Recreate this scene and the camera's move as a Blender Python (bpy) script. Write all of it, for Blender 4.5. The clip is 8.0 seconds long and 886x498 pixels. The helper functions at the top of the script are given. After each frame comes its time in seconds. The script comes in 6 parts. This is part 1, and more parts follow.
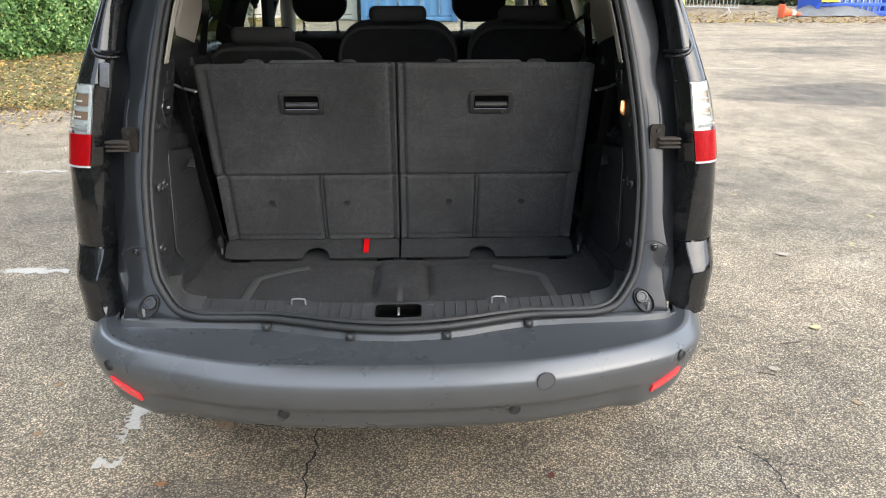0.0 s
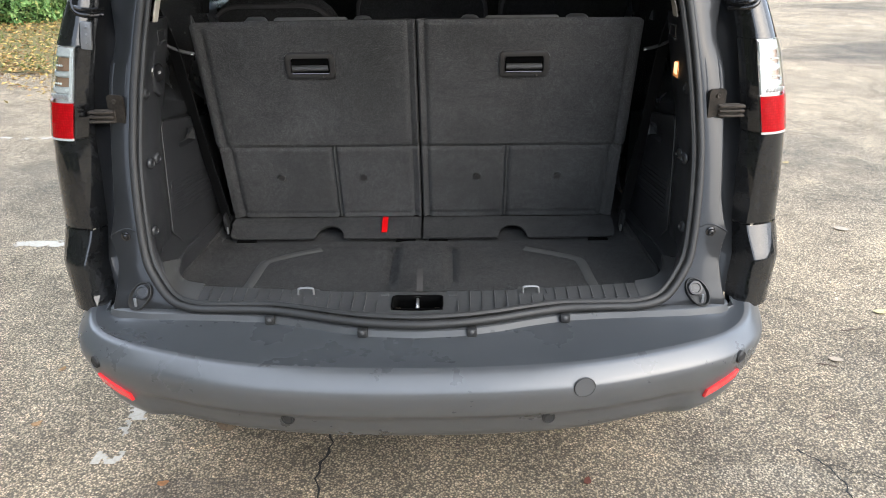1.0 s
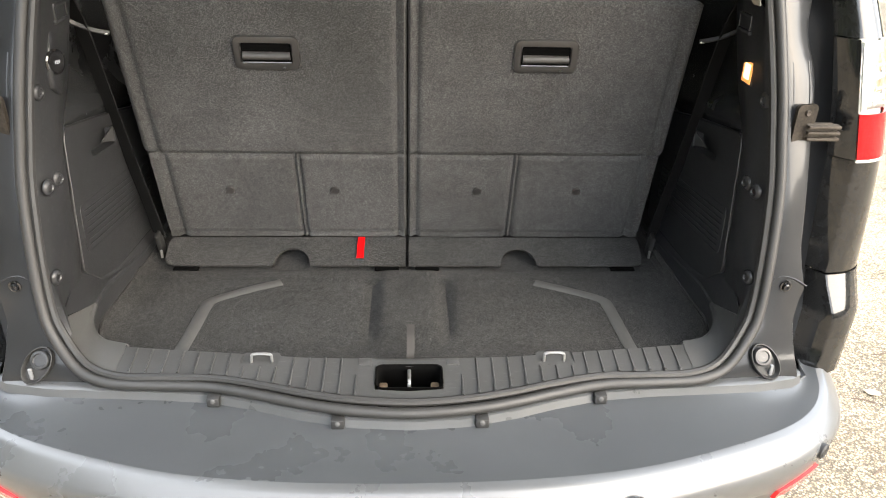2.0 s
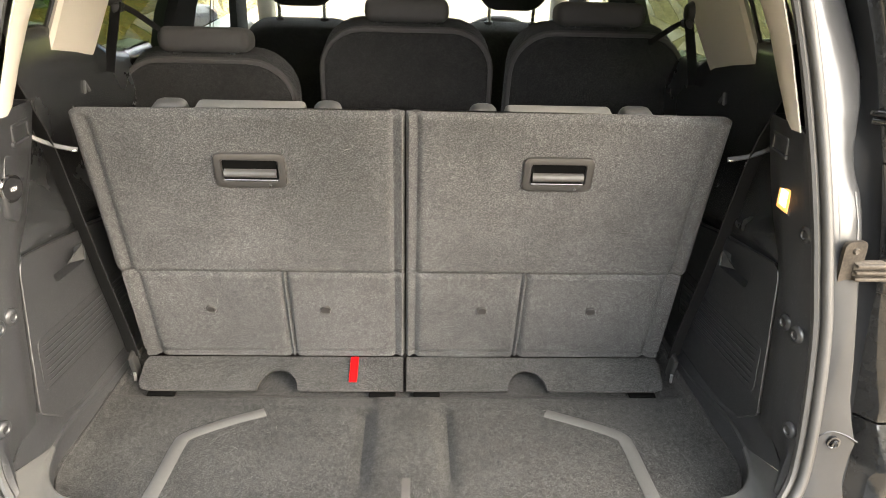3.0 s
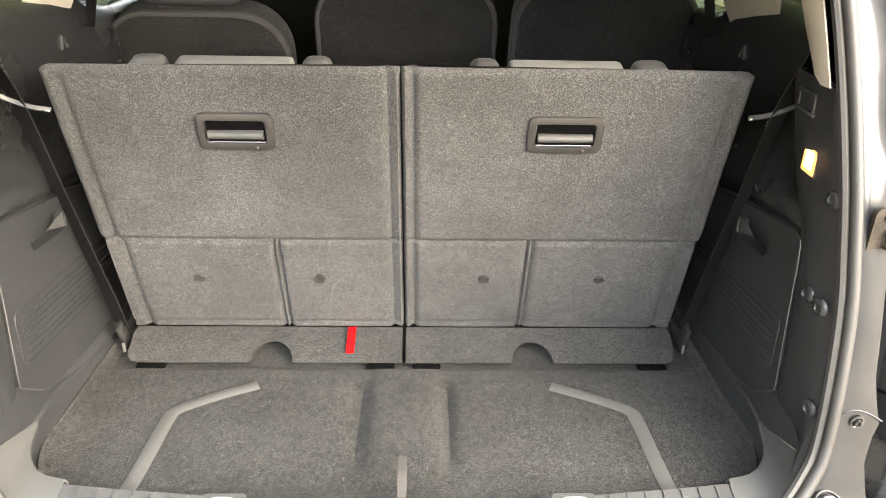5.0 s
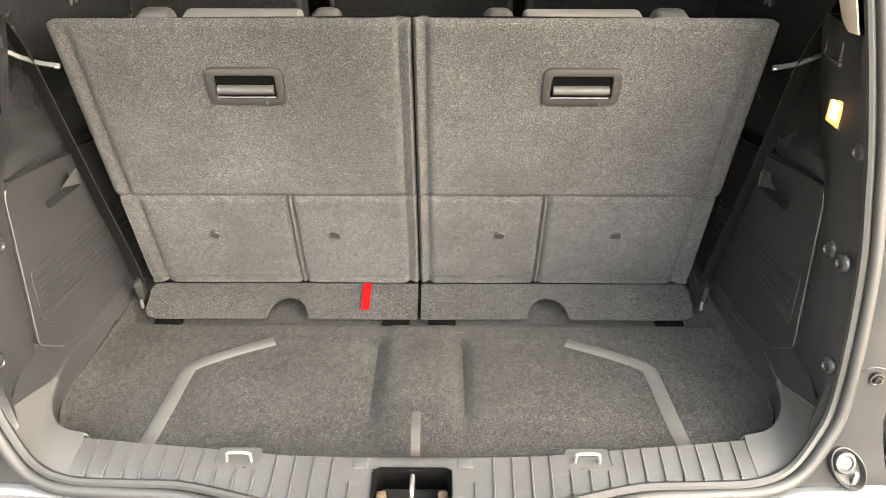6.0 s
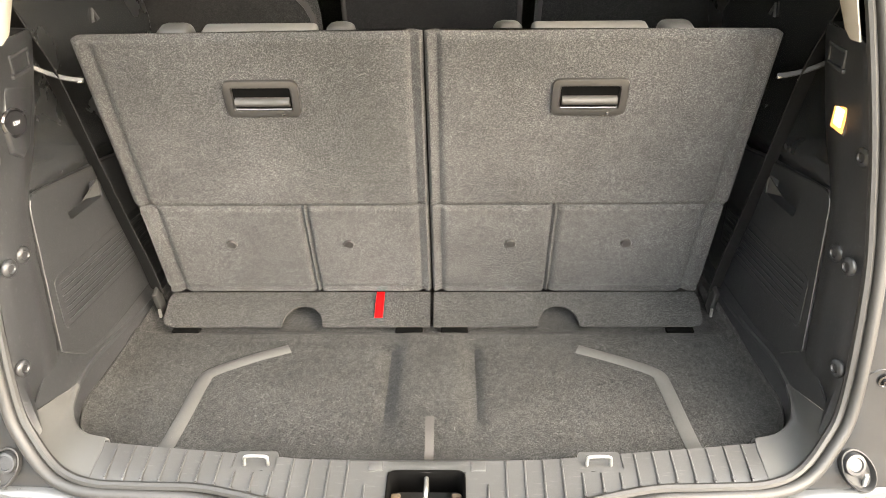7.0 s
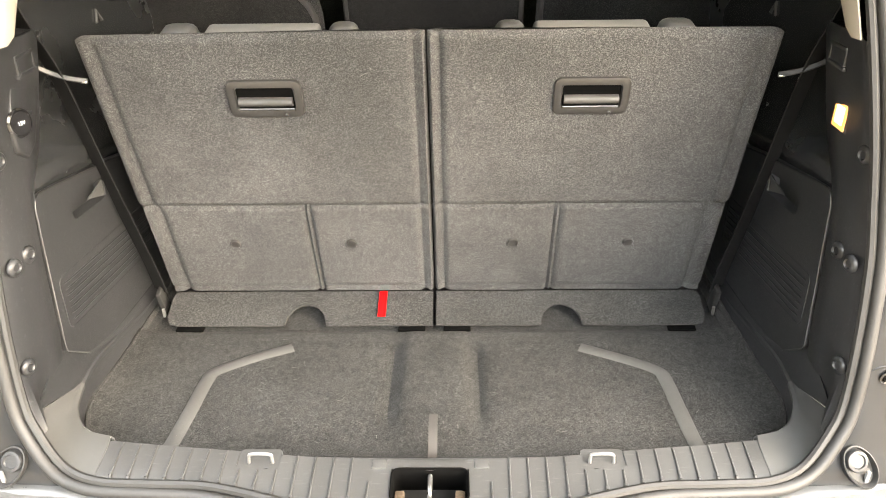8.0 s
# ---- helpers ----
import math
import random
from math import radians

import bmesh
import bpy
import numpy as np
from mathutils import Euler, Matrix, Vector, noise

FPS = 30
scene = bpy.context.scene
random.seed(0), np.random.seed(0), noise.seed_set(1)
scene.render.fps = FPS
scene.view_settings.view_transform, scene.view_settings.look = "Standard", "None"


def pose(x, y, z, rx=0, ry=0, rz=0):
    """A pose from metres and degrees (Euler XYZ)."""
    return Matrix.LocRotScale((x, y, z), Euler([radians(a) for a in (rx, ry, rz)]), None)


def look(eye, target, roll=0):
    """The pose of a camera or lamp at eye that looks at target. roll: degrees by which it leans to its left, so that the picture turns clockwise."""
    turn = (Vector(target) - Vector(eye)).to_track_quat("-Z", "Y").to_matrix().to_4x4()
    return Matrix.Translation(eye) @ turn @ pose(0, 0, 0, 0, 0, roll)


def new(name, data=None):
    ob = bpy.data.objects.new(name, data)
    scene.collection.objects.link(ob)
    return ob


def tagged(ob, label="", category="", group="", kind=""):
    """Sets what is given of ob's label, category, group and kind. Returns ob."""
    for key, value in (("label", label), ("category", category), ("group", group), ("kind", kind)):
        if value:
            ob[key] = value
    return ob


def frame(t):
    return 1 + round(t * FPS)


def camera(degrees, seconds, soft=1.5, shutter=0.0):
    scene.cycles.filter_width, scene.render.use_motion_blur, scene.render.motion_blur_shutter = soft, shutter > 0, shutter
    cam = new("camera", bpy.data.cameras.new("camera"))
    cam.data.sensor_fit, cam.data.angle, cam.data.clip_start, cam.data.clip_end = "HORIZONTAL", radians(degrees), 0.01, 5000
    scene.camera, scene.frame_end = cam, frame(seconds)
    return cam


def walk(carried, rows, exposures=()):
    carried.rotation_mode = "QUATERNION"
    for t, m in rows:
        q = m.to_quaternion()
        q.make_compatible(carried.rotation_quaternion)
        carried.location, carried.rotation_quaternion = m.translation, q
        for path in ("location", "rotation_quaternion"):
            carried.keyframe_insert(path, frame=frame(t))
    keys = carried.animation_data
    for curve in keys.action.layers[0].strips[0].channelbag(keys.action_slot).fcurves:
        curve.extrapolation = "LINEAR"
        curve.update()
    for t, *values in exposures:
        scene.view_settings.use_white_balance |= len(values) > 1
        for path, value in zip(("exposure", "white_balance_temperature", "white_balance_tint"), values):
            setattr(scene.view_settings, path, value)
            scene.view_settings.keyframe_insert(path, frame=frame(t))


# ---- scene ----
cam = camera(60.7, 8.0, soft=1.0)
PATH = [
    (0, (0.055, -1.671, 1.555), (0.122, 0.196, 0.842), 0.1),
    (0.5, (0.082, -1.55, 1.525), (0.111, 0.297, 0.758), -0.1),
    (1, (0.082, -1.418, 1.513), (0.063, 0.414, 0.71), -0.7),
    (1.2, (0.07, -1.323, 1.501), (0.058, 0.496, 0.671), -0.7),
    (2.3, (-0.012, -0.81, 1.541), (0.106, 0.952, 0.604), 2.2),
    (2.5, (-0.005, -0.767, 1.559), (0.108, 1.012, 0.653), 2.5),
    (3, (0.012, -0.695, 1.598), (0.09, 1.131, 0.785), 1.6),
    (3.5, (0.03, -0.671, 1.642), (0.088, 1.189, 0.908), 0.7),
    (4, (0.03, -0.655, 1.661), (0.097, 1.214, 0.954), 0.2),
    (4.5, (0.029, -0.639, 1.639), (0.102, 1.208, 0.875), 0.3),
    (5, (0.035, -0.612, 1.573), (0.088, 1.169, 0.665), 1.2),
    (5.2, (0.042, -0.595, 1.561), (0.09, 1.156, 0.595), 1.4),
    (6.3, (0.051, -0.606, 1.567), (0.028, 1.12, 0.556), -0.4),
    (6.5, (0.05, -0.614, 1.566), (0.022, 1.121, 0.572), -0.5),
    (7, (0.049, -0.63, 1.566), (0.015, 1.116, 0.592), -0.7),
    (7.5, (0.044, -0.637, 1.566), (0.007, 1.112, 0.596), -0.7),
    (8, (0.046, -0.637, 1.566), (0.009, 1.11, 0.593), -0.9),
]
EXPOSE = [
    (0.0, 1.56, 6300, 10), (1.2, 1.78, 6250, 10), (2.3, 3.16, 7450, 10), (2.5, 3.37, 7550, 10), (3.0, 3.72, 7550, 10), (3.5, 3.92, 7500, 10),
    (4.5, 3.96, 7500, 10), (5.2, 4.03, 7500, 10), (6.3, 4.0, 7800, 10), (8.0, 3.97, 7800, 10),
]
walk(cam, [(t, look(eye, target, roll)) for t, eye, target, roll in PATH], EXPOSE)

# ---- light: an overcast day ----
world = bpy.data.worlds.new("overcast_sky")
scene.world = world
world.use_nodes = True
wn = world.node_tree.nodes
sky = wn.new("ShaderNodeTexSky")
sky.sky_type, sky.sun_disc = "NISHITA", False
sky.sun_elevation, sky.sun_rotation = radians(30), radians(128)
sky.air_density, sky.dust_density, sky.ozone_density = 1.0, 6.0, 1.0
veil = wn.new("ShaderNodeMix")
veil.data_type, veil.blend_type = "RGBA", "MIX"
veil.inputs[0].default_value = 0.75
veil.inputs[7].default_value = (8.2, 9.15, 10.6, 1)
world.node_tree.links.new(sky.outputs[0], veil.inputs[6])
world.node_tree.links.new(veil.outputs[2], wn["Background"].inputs[0])
wn["Background"].inputs[1].default_value = 0.136
sun = new("sun", bpy.data.lights.new("sun", "SUN"))
sun.data.energy, sun.data.angle, sun.data.color = 1.1, radians(62), (1.0, 0.94, 0.85)
sun.matrix_world = look((10, -7.8, 7.3), (0, 0, 0))


# ---- mesh helpers ----
def part(name, bm, material, parent=None, label="", smooth=40):
    """One mesh object out of a bmesh, under its thing or part."""
    bmesh.ops.recalc_face_normals(bm, faces=bm.faces[:])
    me = bpy.data.meshes.new(name)
    bm.to_mesh(me)
    bm.free()
    me.materials.append(material)
    if smooth:
        me.shade_smooth()
        me.set_sharp_from_angle(angle=radians(smooth))
    ob = new(name, me)
    if parent is not None:
        ob.parent = parent
        if parent.type == "EMPTY":
            ob.matrix_parent_inverse = parent.matrix_basis.inverted()
    return tagged(ob, label)


def thing(name, at, label, category, group="", kind=""):
    ob = new(name)
    ob.empty_display_size = 0.1
    ob.matrix_basis = Matrix.Translation(at)
    return tagged(ob, label, category, group, kind)


def box(bm, centre, size, bevel=0.0, turn=None, seg=2):
    m = Matrix.Translation(centre) @ (turn or Matrix()) @ Matrix.Diagonal((*size, 1))
    got = bmesh.ops.create_cube(bm, size=1.0, matrix=m)
    if bevel:
        edges = list({e for v in got["verts"] for e in v.link_edges})
        bmesh.ops.bevel(bm, geom=edges, offset=bevel, segments=seg, profile=0.5, affect="EDGES")
    return bm


def loft(bm, rings, close_u=False, close_v=False, cap=False):
    """A skin over rings of points; close_u joins each ring's ends, close_v the last ring to the first."""
    vs = [[bm.verts.new(p) for p in ring] for ring in rings]
    n, m = len(vs), len(vs[0])
    for i in range(n if close_v else n - 1):
        for j in range(m if close_u else m - 1):
            a, b = vs[i], vs[(i + 1) % n]
            bm.faces.new((a[j], a[(j + 1) % m], b[(j + 1) % m], b[j]))
    if cap:
        bm.faces.new(vs[0])
        bm.faces.new(vs[-1])
    return vs


def thick(bm, depth):
    """Gives a skin its thickness."""
    bmesh.ops.recalc_face_normals(bm, faces=bm.faces[:])
    bmesh.ops.solidify(bm, geom=bm.faces[:], thickness=depth)
    return bm


def smooth_path(points, steps=6, closed=False):
    """A Catmull-Rom curve through points."""
    ps = [Vector(p) for p in points]
    n, out = len(ps), []
    for i in range(n if closed else n - 1):
        p0 = ps[(i - 1) % n] if closed or i else ps[0]
        p1, p2 = ps[i], ps[(i + 1) % n]
        p3 = ps[(i + 2) % n] if closed or i + 2 < n else ps[-1]
        for s in range(steps):
            t = s / steps
            out.append(0.5 * ((2 * p1) + (p2 - p0) * t + (2 * p0 - 5 * p1 + 4 * p2 - p3) * t * t + (3 * p1 - p0 - 3 * p2 + p3) * t**3))
    return out if closed else out + [ps[-1]]


def tube(bm, points, radius, seg=8, closed=False, up=(0, 0, 1), flat=1.0):
    """A round (or flattened) bar along points."""
    ps = [Vector(p) for p in points]
    rings, n = [], len(ps)
    for i, p in enumerate(ps):
        a = ps[(i - 1) % n] if closed or i else ps[0]
        b = ps[(i + 1) % n] if closed or i + 1 < n else ps[-1]
        d = (b - a).normalized()
        side = d.cross(Vector(up))
        side = side.normalized() if side.length > 1e-4 else d.orthogonal().normalized()
        over = side.cross(d).normalized()
        rings.append([p + radius * (math.cos(2 * math.pi * k / seg) * side + flat * math.sin(2 * math.pi * k / seg) * over) for k in range(seg)])
    loft(bm, rings, close_u=True, close_v=closed, cap=not closed)
    return bm


def ribbon(bm, points, across, width, depth=0.0015):
    """A strap along points, its width lying along the direction across."""
    w = Vector(across).normalized() * width / 2
    ps = [Vector(p) for p in points]
    rings = []
    for i, p in enumerate(ps):
        d = (ps[min(i + 1, len(ps) - 1)] - ps[max(i - 1, 0)]).normalized()
        n = d.cross(w).normalized() * depth / 2
        rings.append([p - w - n, p + w - n, p + w + n, p - w + n])
    loft(bm, rings, close_u=True, cap=True)
    return bm


def turned(bm, profile, at, axis, seg=20):
    """A lathe shape: profile of (radius, height) round an axis at a place."""
    q = Vector((0, 0, 1)).rotation_difference(Vector(axis)).to_matrix()
    rings = [[Vector(at) + q @ Vector((r * math.cos(2 * math.pi * k / seg), r * math.sin(2 * math.pi * k / seg), h)) for k in range(seg)] for r, h in profile]
    loft(bm, rings, close_u=True, cap=True)
    return bm


def slab(bm, outline, depth):
    """A plate with a flat outline of 3D points and a depth vector."""
    d = Vector(depth)
    a = [bm.verts.new(Vector(p)) for p in outline]
    b = [bm.verts.new(Vector(p) + d) for p in outline]
    bm.faces.new(a)
    bm.faces.new(b)
    for i in range(len(a)):
        j = (i + 1) % len(a)
        bm.faces.new((a[i], a[j], b[j], b[i]))
    return bm


def rounded(w, h, r, n=5):
    """The outline of a rounded rectangle round the origin, as (u, v)."""
    out = []
    for cx, cy, a0 in ((w / 2 - r, h / 2 - r, 0), (r - w / 2, h / 2 - r, 90), (r - w / 2, r - h / 2, 180), (w / 2 - r, r - h / 2, 270)):
        for k in range(n + 1):
            a = radians(a0 + 90 * k / n)
            out.append((cx + r * math.cos(a), cy + r * math.sin(a)))
    return out


def fillet(points, radii, n=5):
    """A flat outline with each corner rounded to its own radius."""
    out, count = [], len(points)
    for i, (p, r) in enumerate(zip(points, radii)):
        p = Vector(p)
        a, b = Vector(points[i - 1]) - p, Vector(points[(i + 1) % count]) - p
        half = a.angle(b) / 2
        cut = min(r / math.tan(half), a.length * 0.45, b.length * 0.45)
        p0, p1 = p + a.normalized() * cut, p + b.normalized() * cut
        for k in range(n + 1):
            t = k / n
            q = p0 * (1 - t) ** 2 + p * (2 * t * (1 - t)) + p1 * t**2
            out.append((q.x, q.y))
    return out


def lerp_table(z, table):
    """A smooth value from rows of (z, value)."""
    zs, vs = zip(*table)
    return float(np.interp(z, zs, vs))


# ---- materials ----
def shader(name, colour, rough=0.5, metal=0.0, coat=0.0, spec=0.5):
    m = bpy.data.materials.new(name)
    m.use_nodes = True
    b = m.node_tree.nodes["Principled BSDF"]
    b.inputs["Base Color"].default_value = (*colour, 1)
    b.inputs["Roughness"].default_value, b.inputs["Metallic"].default_value = rough, metal
    b.inputs["Coat Weight"].default_value, b.inputs["Coat Roughness"].default_value = coat, 0.04
    b.inputs["Specular IOR Level"].default_value = spec
    return m


def node(m, kind, **values):
    n = m.node_tree.nodes.new(kind)
    for key, value in values.items():
        n.inputs[key.replace("_", " ")].default_value = value
    return n


def wire(m, a, b):
    m.node_tree.links.new(a, b)


def noise_tex(m, scale, detail=3.0, rough=0.55, stretch=(1, 1, 1)):
    c = m.node_tree.nodes.new("ShaderNodeTexCoord")
    g = m.node_tree.nodes.new("ShaderNodeMapping")
    g.inputs["Scale"].default_value = stretch
    n = node(m, "ShaderNodeTexNoise", Scale=scale, Detail=detail, Roughness=rough)
    wire(m, c.outputs["Object"], g.inputs[0])
    wire(m, g.outputs[0], n.inputs["Vector"])
    return n.outputs["Fac"]


def ramp(m, fac, stops):
    r = m.node_tree.nodes.new("ShaderNodeValToRGB")
    e = r.color_ramp.elements
    while len(e) < len(stops):
        e.new(0.5)
    for el, (at, c) in zip(e, stops):
        el.position, el.color = at, (*c, 1) if len(c) == 3 else c
    wire(m, fac, r.inputs[0])
    return r.outputs[0]


def mixed(m, fac, a, b, how="MIX"):
    x = m.node_tree.nodes.new("ShaderNodeMix")
    x.data_type, x.blend_type = "RGBA", how
    for at, value in ((0, fac), (6, a), (7, b)):
        if isinstance(value, bpy.types.NodeSocket):
            wire(m, value, x.inputs[at])
        else:
            x.inputs[at].default_value = value if at == 0 else (*value, 1)
    return x.outputs[2]


def bump(m, fac, strength, distance):
    b = node(m, "ShaderNodeBump", Strength=strength, Distance=distance)
    wire(m, fac, b.inputs["Height"])
    wire(m, b.outputs[0], m.node_tree.nodes["Principled BSDF"].inputs["Normal"])
    return b


def paint_in(m, colour=None, rough=None):
    b = m.node_tree.nodes["Principled BSDF"]
    if colour is not None:
        wire(m, colour, b.inputs["Base Color"])
    if rough is not None:
        wire(m, rough, b.inputs["Roughness"])
    return m


def grey(v):
    return (v, v, v)


def grained(name, dark, light, rough=(0.4, 0.6), grain=900.0, blotch=6.0, depth=0.0003, strength=0.4, coat=0.0, metal=0.0):
    """A surface with fine relief, and colour and gloss that vary at two scales."""
    m = shader(name, light, rough[0], metal, coat)
    fine, wide = noise_tex(m, grain, 2), noise_tex(m, blotch, 5, 0.6)
    tone = mixed(m, 0.45, ramp(m, wide, [(0.3, dark), (0.7, light)]), ramp(m, fine, [(0.35, dark), (0.65, light)]))
    paint_in(m, tone, ramp(m, wide, [(0.3, grey(rough[0])), (0.7, grey(rough[1]))]))
    bump(m, fine, strength, depth)
    return m


def carpet(name, dark, light, blotch=5.0, clumps=(0.75, 1.3)):
    """Needle-felt: speckled short fibres with rubbed and flattened patches."""
    m = shader(name, light, 0.95, 0, 0, 0.15)
    m.node_tree.nodes["Principled BSDF"].inputs["Sheen Weight"].default_value = 0.04
    strands = m.node_tree.nodes.new("ShaderNodeMath")
    strands.operation = "MAXIMUM"
    wire(m, noise_tex(m, 600, 3, 0.8, (1.0, 0.5, 0.62)), strands.inputs[0])
    wire(m, noise_tex(m, 560, 3, 0.8, (0.5, 1.0, 0.9)), strands.inputs[1])
    fibre = strands.outputs[0]
    long = noise_tex(m, 400, 5, 0.85, (1.0, 0.6, 0.9))
    wide = noise_tex(m, blotch, 6, 0.65)
    speck = ramp(m, fibre, [(0.525, dark), (0.635, light)])
    streak = ramp(m, long, [(0.3, dark), (0.72, light)])
    tone = mixed(m, 0.28, speck, streak)
    tuft = noise_tex(m, 95, 6, 0.8, (1.0, 0.7, 1.0))
    tone = mixed(m, 1.0, tone, ramp(m, tuft, [(0.36, grey(clumps[0])), (0.64, grey(clumps[1]))]), "MULTIPLY")
    worn = ramp(m, wide, [(0.3, grey(0.66)), (0.7, grey(1.16))])
    paint_in(m, mixed(m, 1.0, tone, worn, "MULTIPLY"))
    add = m.node_tree.nodes.new("ShaderNodeMath")
    wire(m, fibre, add.inputs[0])
    wire(m, long, add.inputs[1])
    bump(m, add.outputs[0], 0.8, 0.003)
    return m


def pane_glass(name, tint):
    m = bpy.data.materials.new(name)
    m.use_nodes = True
    t = m.node_tree
    t.nodes.remove(t.nodes["Principled BSDF"])
    clear = node(m, "ShaderNodeBsdfTransparent", Color=(*tint, 1))
    gloss = node(m, "ShaderNodeBsdfGlossy", Color=(1, 1, 1, 1), Roughness=0.0)
    face = node(m, "ShaderNodeLayerWeight", Blend=0.5)
    edge = ramp(m, face.outputs["Facing"], [(0.0, grey(0.025)), (0.45, grey(0.035)), (0.75, grey(0.14)), (1.0, grey(1.0))])
    mix = m.node_tree.nodes.new("ShaderNodeMixShader")
    wire(m, edge, mix.inputs[0])
    wire(m, clear.outputs[0], mix.inputs[1])
    wire(m, gloss.outputs[0], mix.inputs[2])
    wire(m, mix.outputs[0], t.nodes["Material Output"].inputs[0])
    return m


def car_paint(name):
    """Black metallic lacquer with dust and fine haze."""
    m = shader(name, (0.012, 0.013, 0.015), 0.28, 0.0, 1.0, 0.08)
    m.node_tree.nodes["Principled BSDF"].inputs["Coat Roughness"].default_value = 0.025
    dust = noise_tex(m, 14, 8, 0.7)
    flake = noise_tex(m, 2500, 1)
    paint_in(m, mixed(m, 0.5, ramp(m, dust, [(0.35, (0.004, 0.0045, 0.005)), (0.8, (0.012, 0.012, 0.0115))]), ramp(m, flake, [(0.4, grey(0.004)), (0.65, (0.014, 0.015, 0.017))])),
             ramp(m, dust, [(0.4, grey(0.22)), (0.8, grey(0.42))]))
    return m


def asphalt(name):
    """Old worn tarmac: pale stones in a dark binder, with stained and rubbed patches."""
    m = shader(name, grey(0.2), 0.9, 0, 0, 0.25)
    c = m.node_tree.nodes.new("ShaderNodeTexCoord")
    v = node(m, "ShaderNodeTexVoronoi", Scale=150.0, Randomness=1.0)
    wire(m, c.outputs["Object"], v.inputs["Vector"])
    sep = m.node_tree.nodes.new("ShaderNodeSeparateColor")
    wire(m, v.outputs["Color"], sep.inputs[0])
    stone = ramp(m, sep.outputs[0], [(0.0, (0.24, 0.199, 0.140)), (0.5, (0.42, 0.350, 0.250)), (0.8, (0.53, 0.446, 0.325)), (1.0, (0.74, 0.63, 0.48))])
    gap = ramp(m, v.outputs["Distance"], [(0.28, grey(1.2)), (0.62, grey(0.26))])
    small = noise_tex(m, 260, 4, 0.75)
    wide, mid = noise_tex(m, 0.45, 6, 0.62), noise_tex(m, 3.2, 6, 0.7)
    tone = mixed(m, 1.0, stone, gap, "MULTIPLY")
    chip = node(m, "ShaderNodeTexVoronoi", Scale=62.0, Randomness=1.0)
    wire(m, c.outputs["Object"], chip.inputs["Vector"])
    pick = m.node_tree.nodes.new("ShaderNodeSeparateColor")
    wire(m, chip.outputs["Color"], pick.inputs[0])
    tone = mixed(m, 1.0, tone, ramp(m, pick.outputs[1], [(0.0, grey(0.88)), (0.6, grey(1.0)), (1.0, grey(1.16))]), "MULTIPLY")
    tone = mixed(m, 0.22, tone, ramp(m, small, [(0.3, grey(0.10)), (0.7, (0.46, 0.44, 0.41))]))
    tone = mixed(m, 1.0, tone, ramp(m, wide, [(0.34, (0.76, 0.74, 0.70)), (0.5, (1.14, 1.07, 0.97)), (0.66, (1.42, 1.31, 1.16))]), "MULTIPLY")
    tone = mixed(m, 1.0, tone, ramp(m, mid, [(0.3, grey(0.66)), (0.58, grey(1.12)), (0.75, (1.40, 1.34, 1.25))]), "MULTIPLY")
    paint_in(m, tone)
    add = m.node_tree.nodes.new("ShaderNodeMath")
    add.operation = "SUBTRACT"
    wire(m, small, add.inputs[0])
    wire(m, v.outputs["Distance"], add.inputs[1])
    bump(m, add.outputs[0], 0.9, 0.010)
    return m


def leafy(name, stops, rough=0.55):
    """Leaves that differ one by one, and let some light through."""
    m = shader(name, stops[0][1], rough, 0, 0, 0.4)
    g = m.node_tree.nodes.new("ShaderNodeNewGeometry")
    paint_in(m, ramp(m, g.outputs["Random Per Island"], stops))
    return m


def glowing(name, colour, strength):
    m = shader(name, colour, 0.3)
    b = m.node_tree.nodes["Principled BSDF"]
    b.inputs["Emission Color"].default_value = (*colour, 1)
    b.inputs["Emission Strength"].default_value = strength
    return m


ASPHALT = asphalt("worn_asphalt")
PAINT = car_paint("black_metallic_paint")
GUTTER_PAINT = grained("glossy_black_jamb_paint", (0.010, 0.0105, 0.0115), (0.020, 0.021, 0.0225), (0.30, 0.42), 1400, 9, 0.0001, 0.05, 0.43)
GUTTER_PAINT.node_tree.nodes["Principled BSDF"].inputs["Coat Roughness"].default_value = 0.07
GUTTER_PAINT.node_tree.nodes["Principled BSDF"].inputs["Specular IOR Level"].default_value = 0.15
BUMPER = grained("grey_textured_bumper_plastic", (0.050, 0.0525, 0.055), (0.070, 0.073, 0.076), (0.26, 0.32), 1200, 7, 0.0001, 0.2)
BUMPER.node_tree.nodes["Principled BSDF"].inputs["Specular IOR Level"].default_value = 0.75
TRIM = grained("dark_grained_trim_plastic", (0.0135, 0.0142, 0.0155), (0.026, 0.027, 0.029), (0.30, 0.44), 1500, 5, 0.0002, 0.5)
SILL = grained("grey_scuffed_sill_plastic", (0.032, 0.0325, 0.0325), (0.052, 0.0525, 0.0525), (0.36, 0.55), 1400, 9, 0.0002, 0.45)
LEDGE_PAD = grained("dark_bumper_pad_plastic", (0.036, 0.039, 0.042), (0.052, 0.056, 0.060), (0.24, 0.34), 900, 4, 0.0001, 0.2)
for worn_one in (SILL, TRIM):
    # short pale scuffs over the plastic
    scuff = noise_tex(worn_one, 38, 5, 0.7, (1.0, 5.0, 3.0))
    shade_in = worn_one.node_tree.nodes["Principled BSDF"].inputs["Base Color"]
    paint_in(worn_one, mixed(worn_one, ramp(worn_one, scuff, [(0.58, grey(0.0)), (0.70, grey(0.4))]), shade_in.links[0].from_socket, (0.11, 0.11, 0.108)))
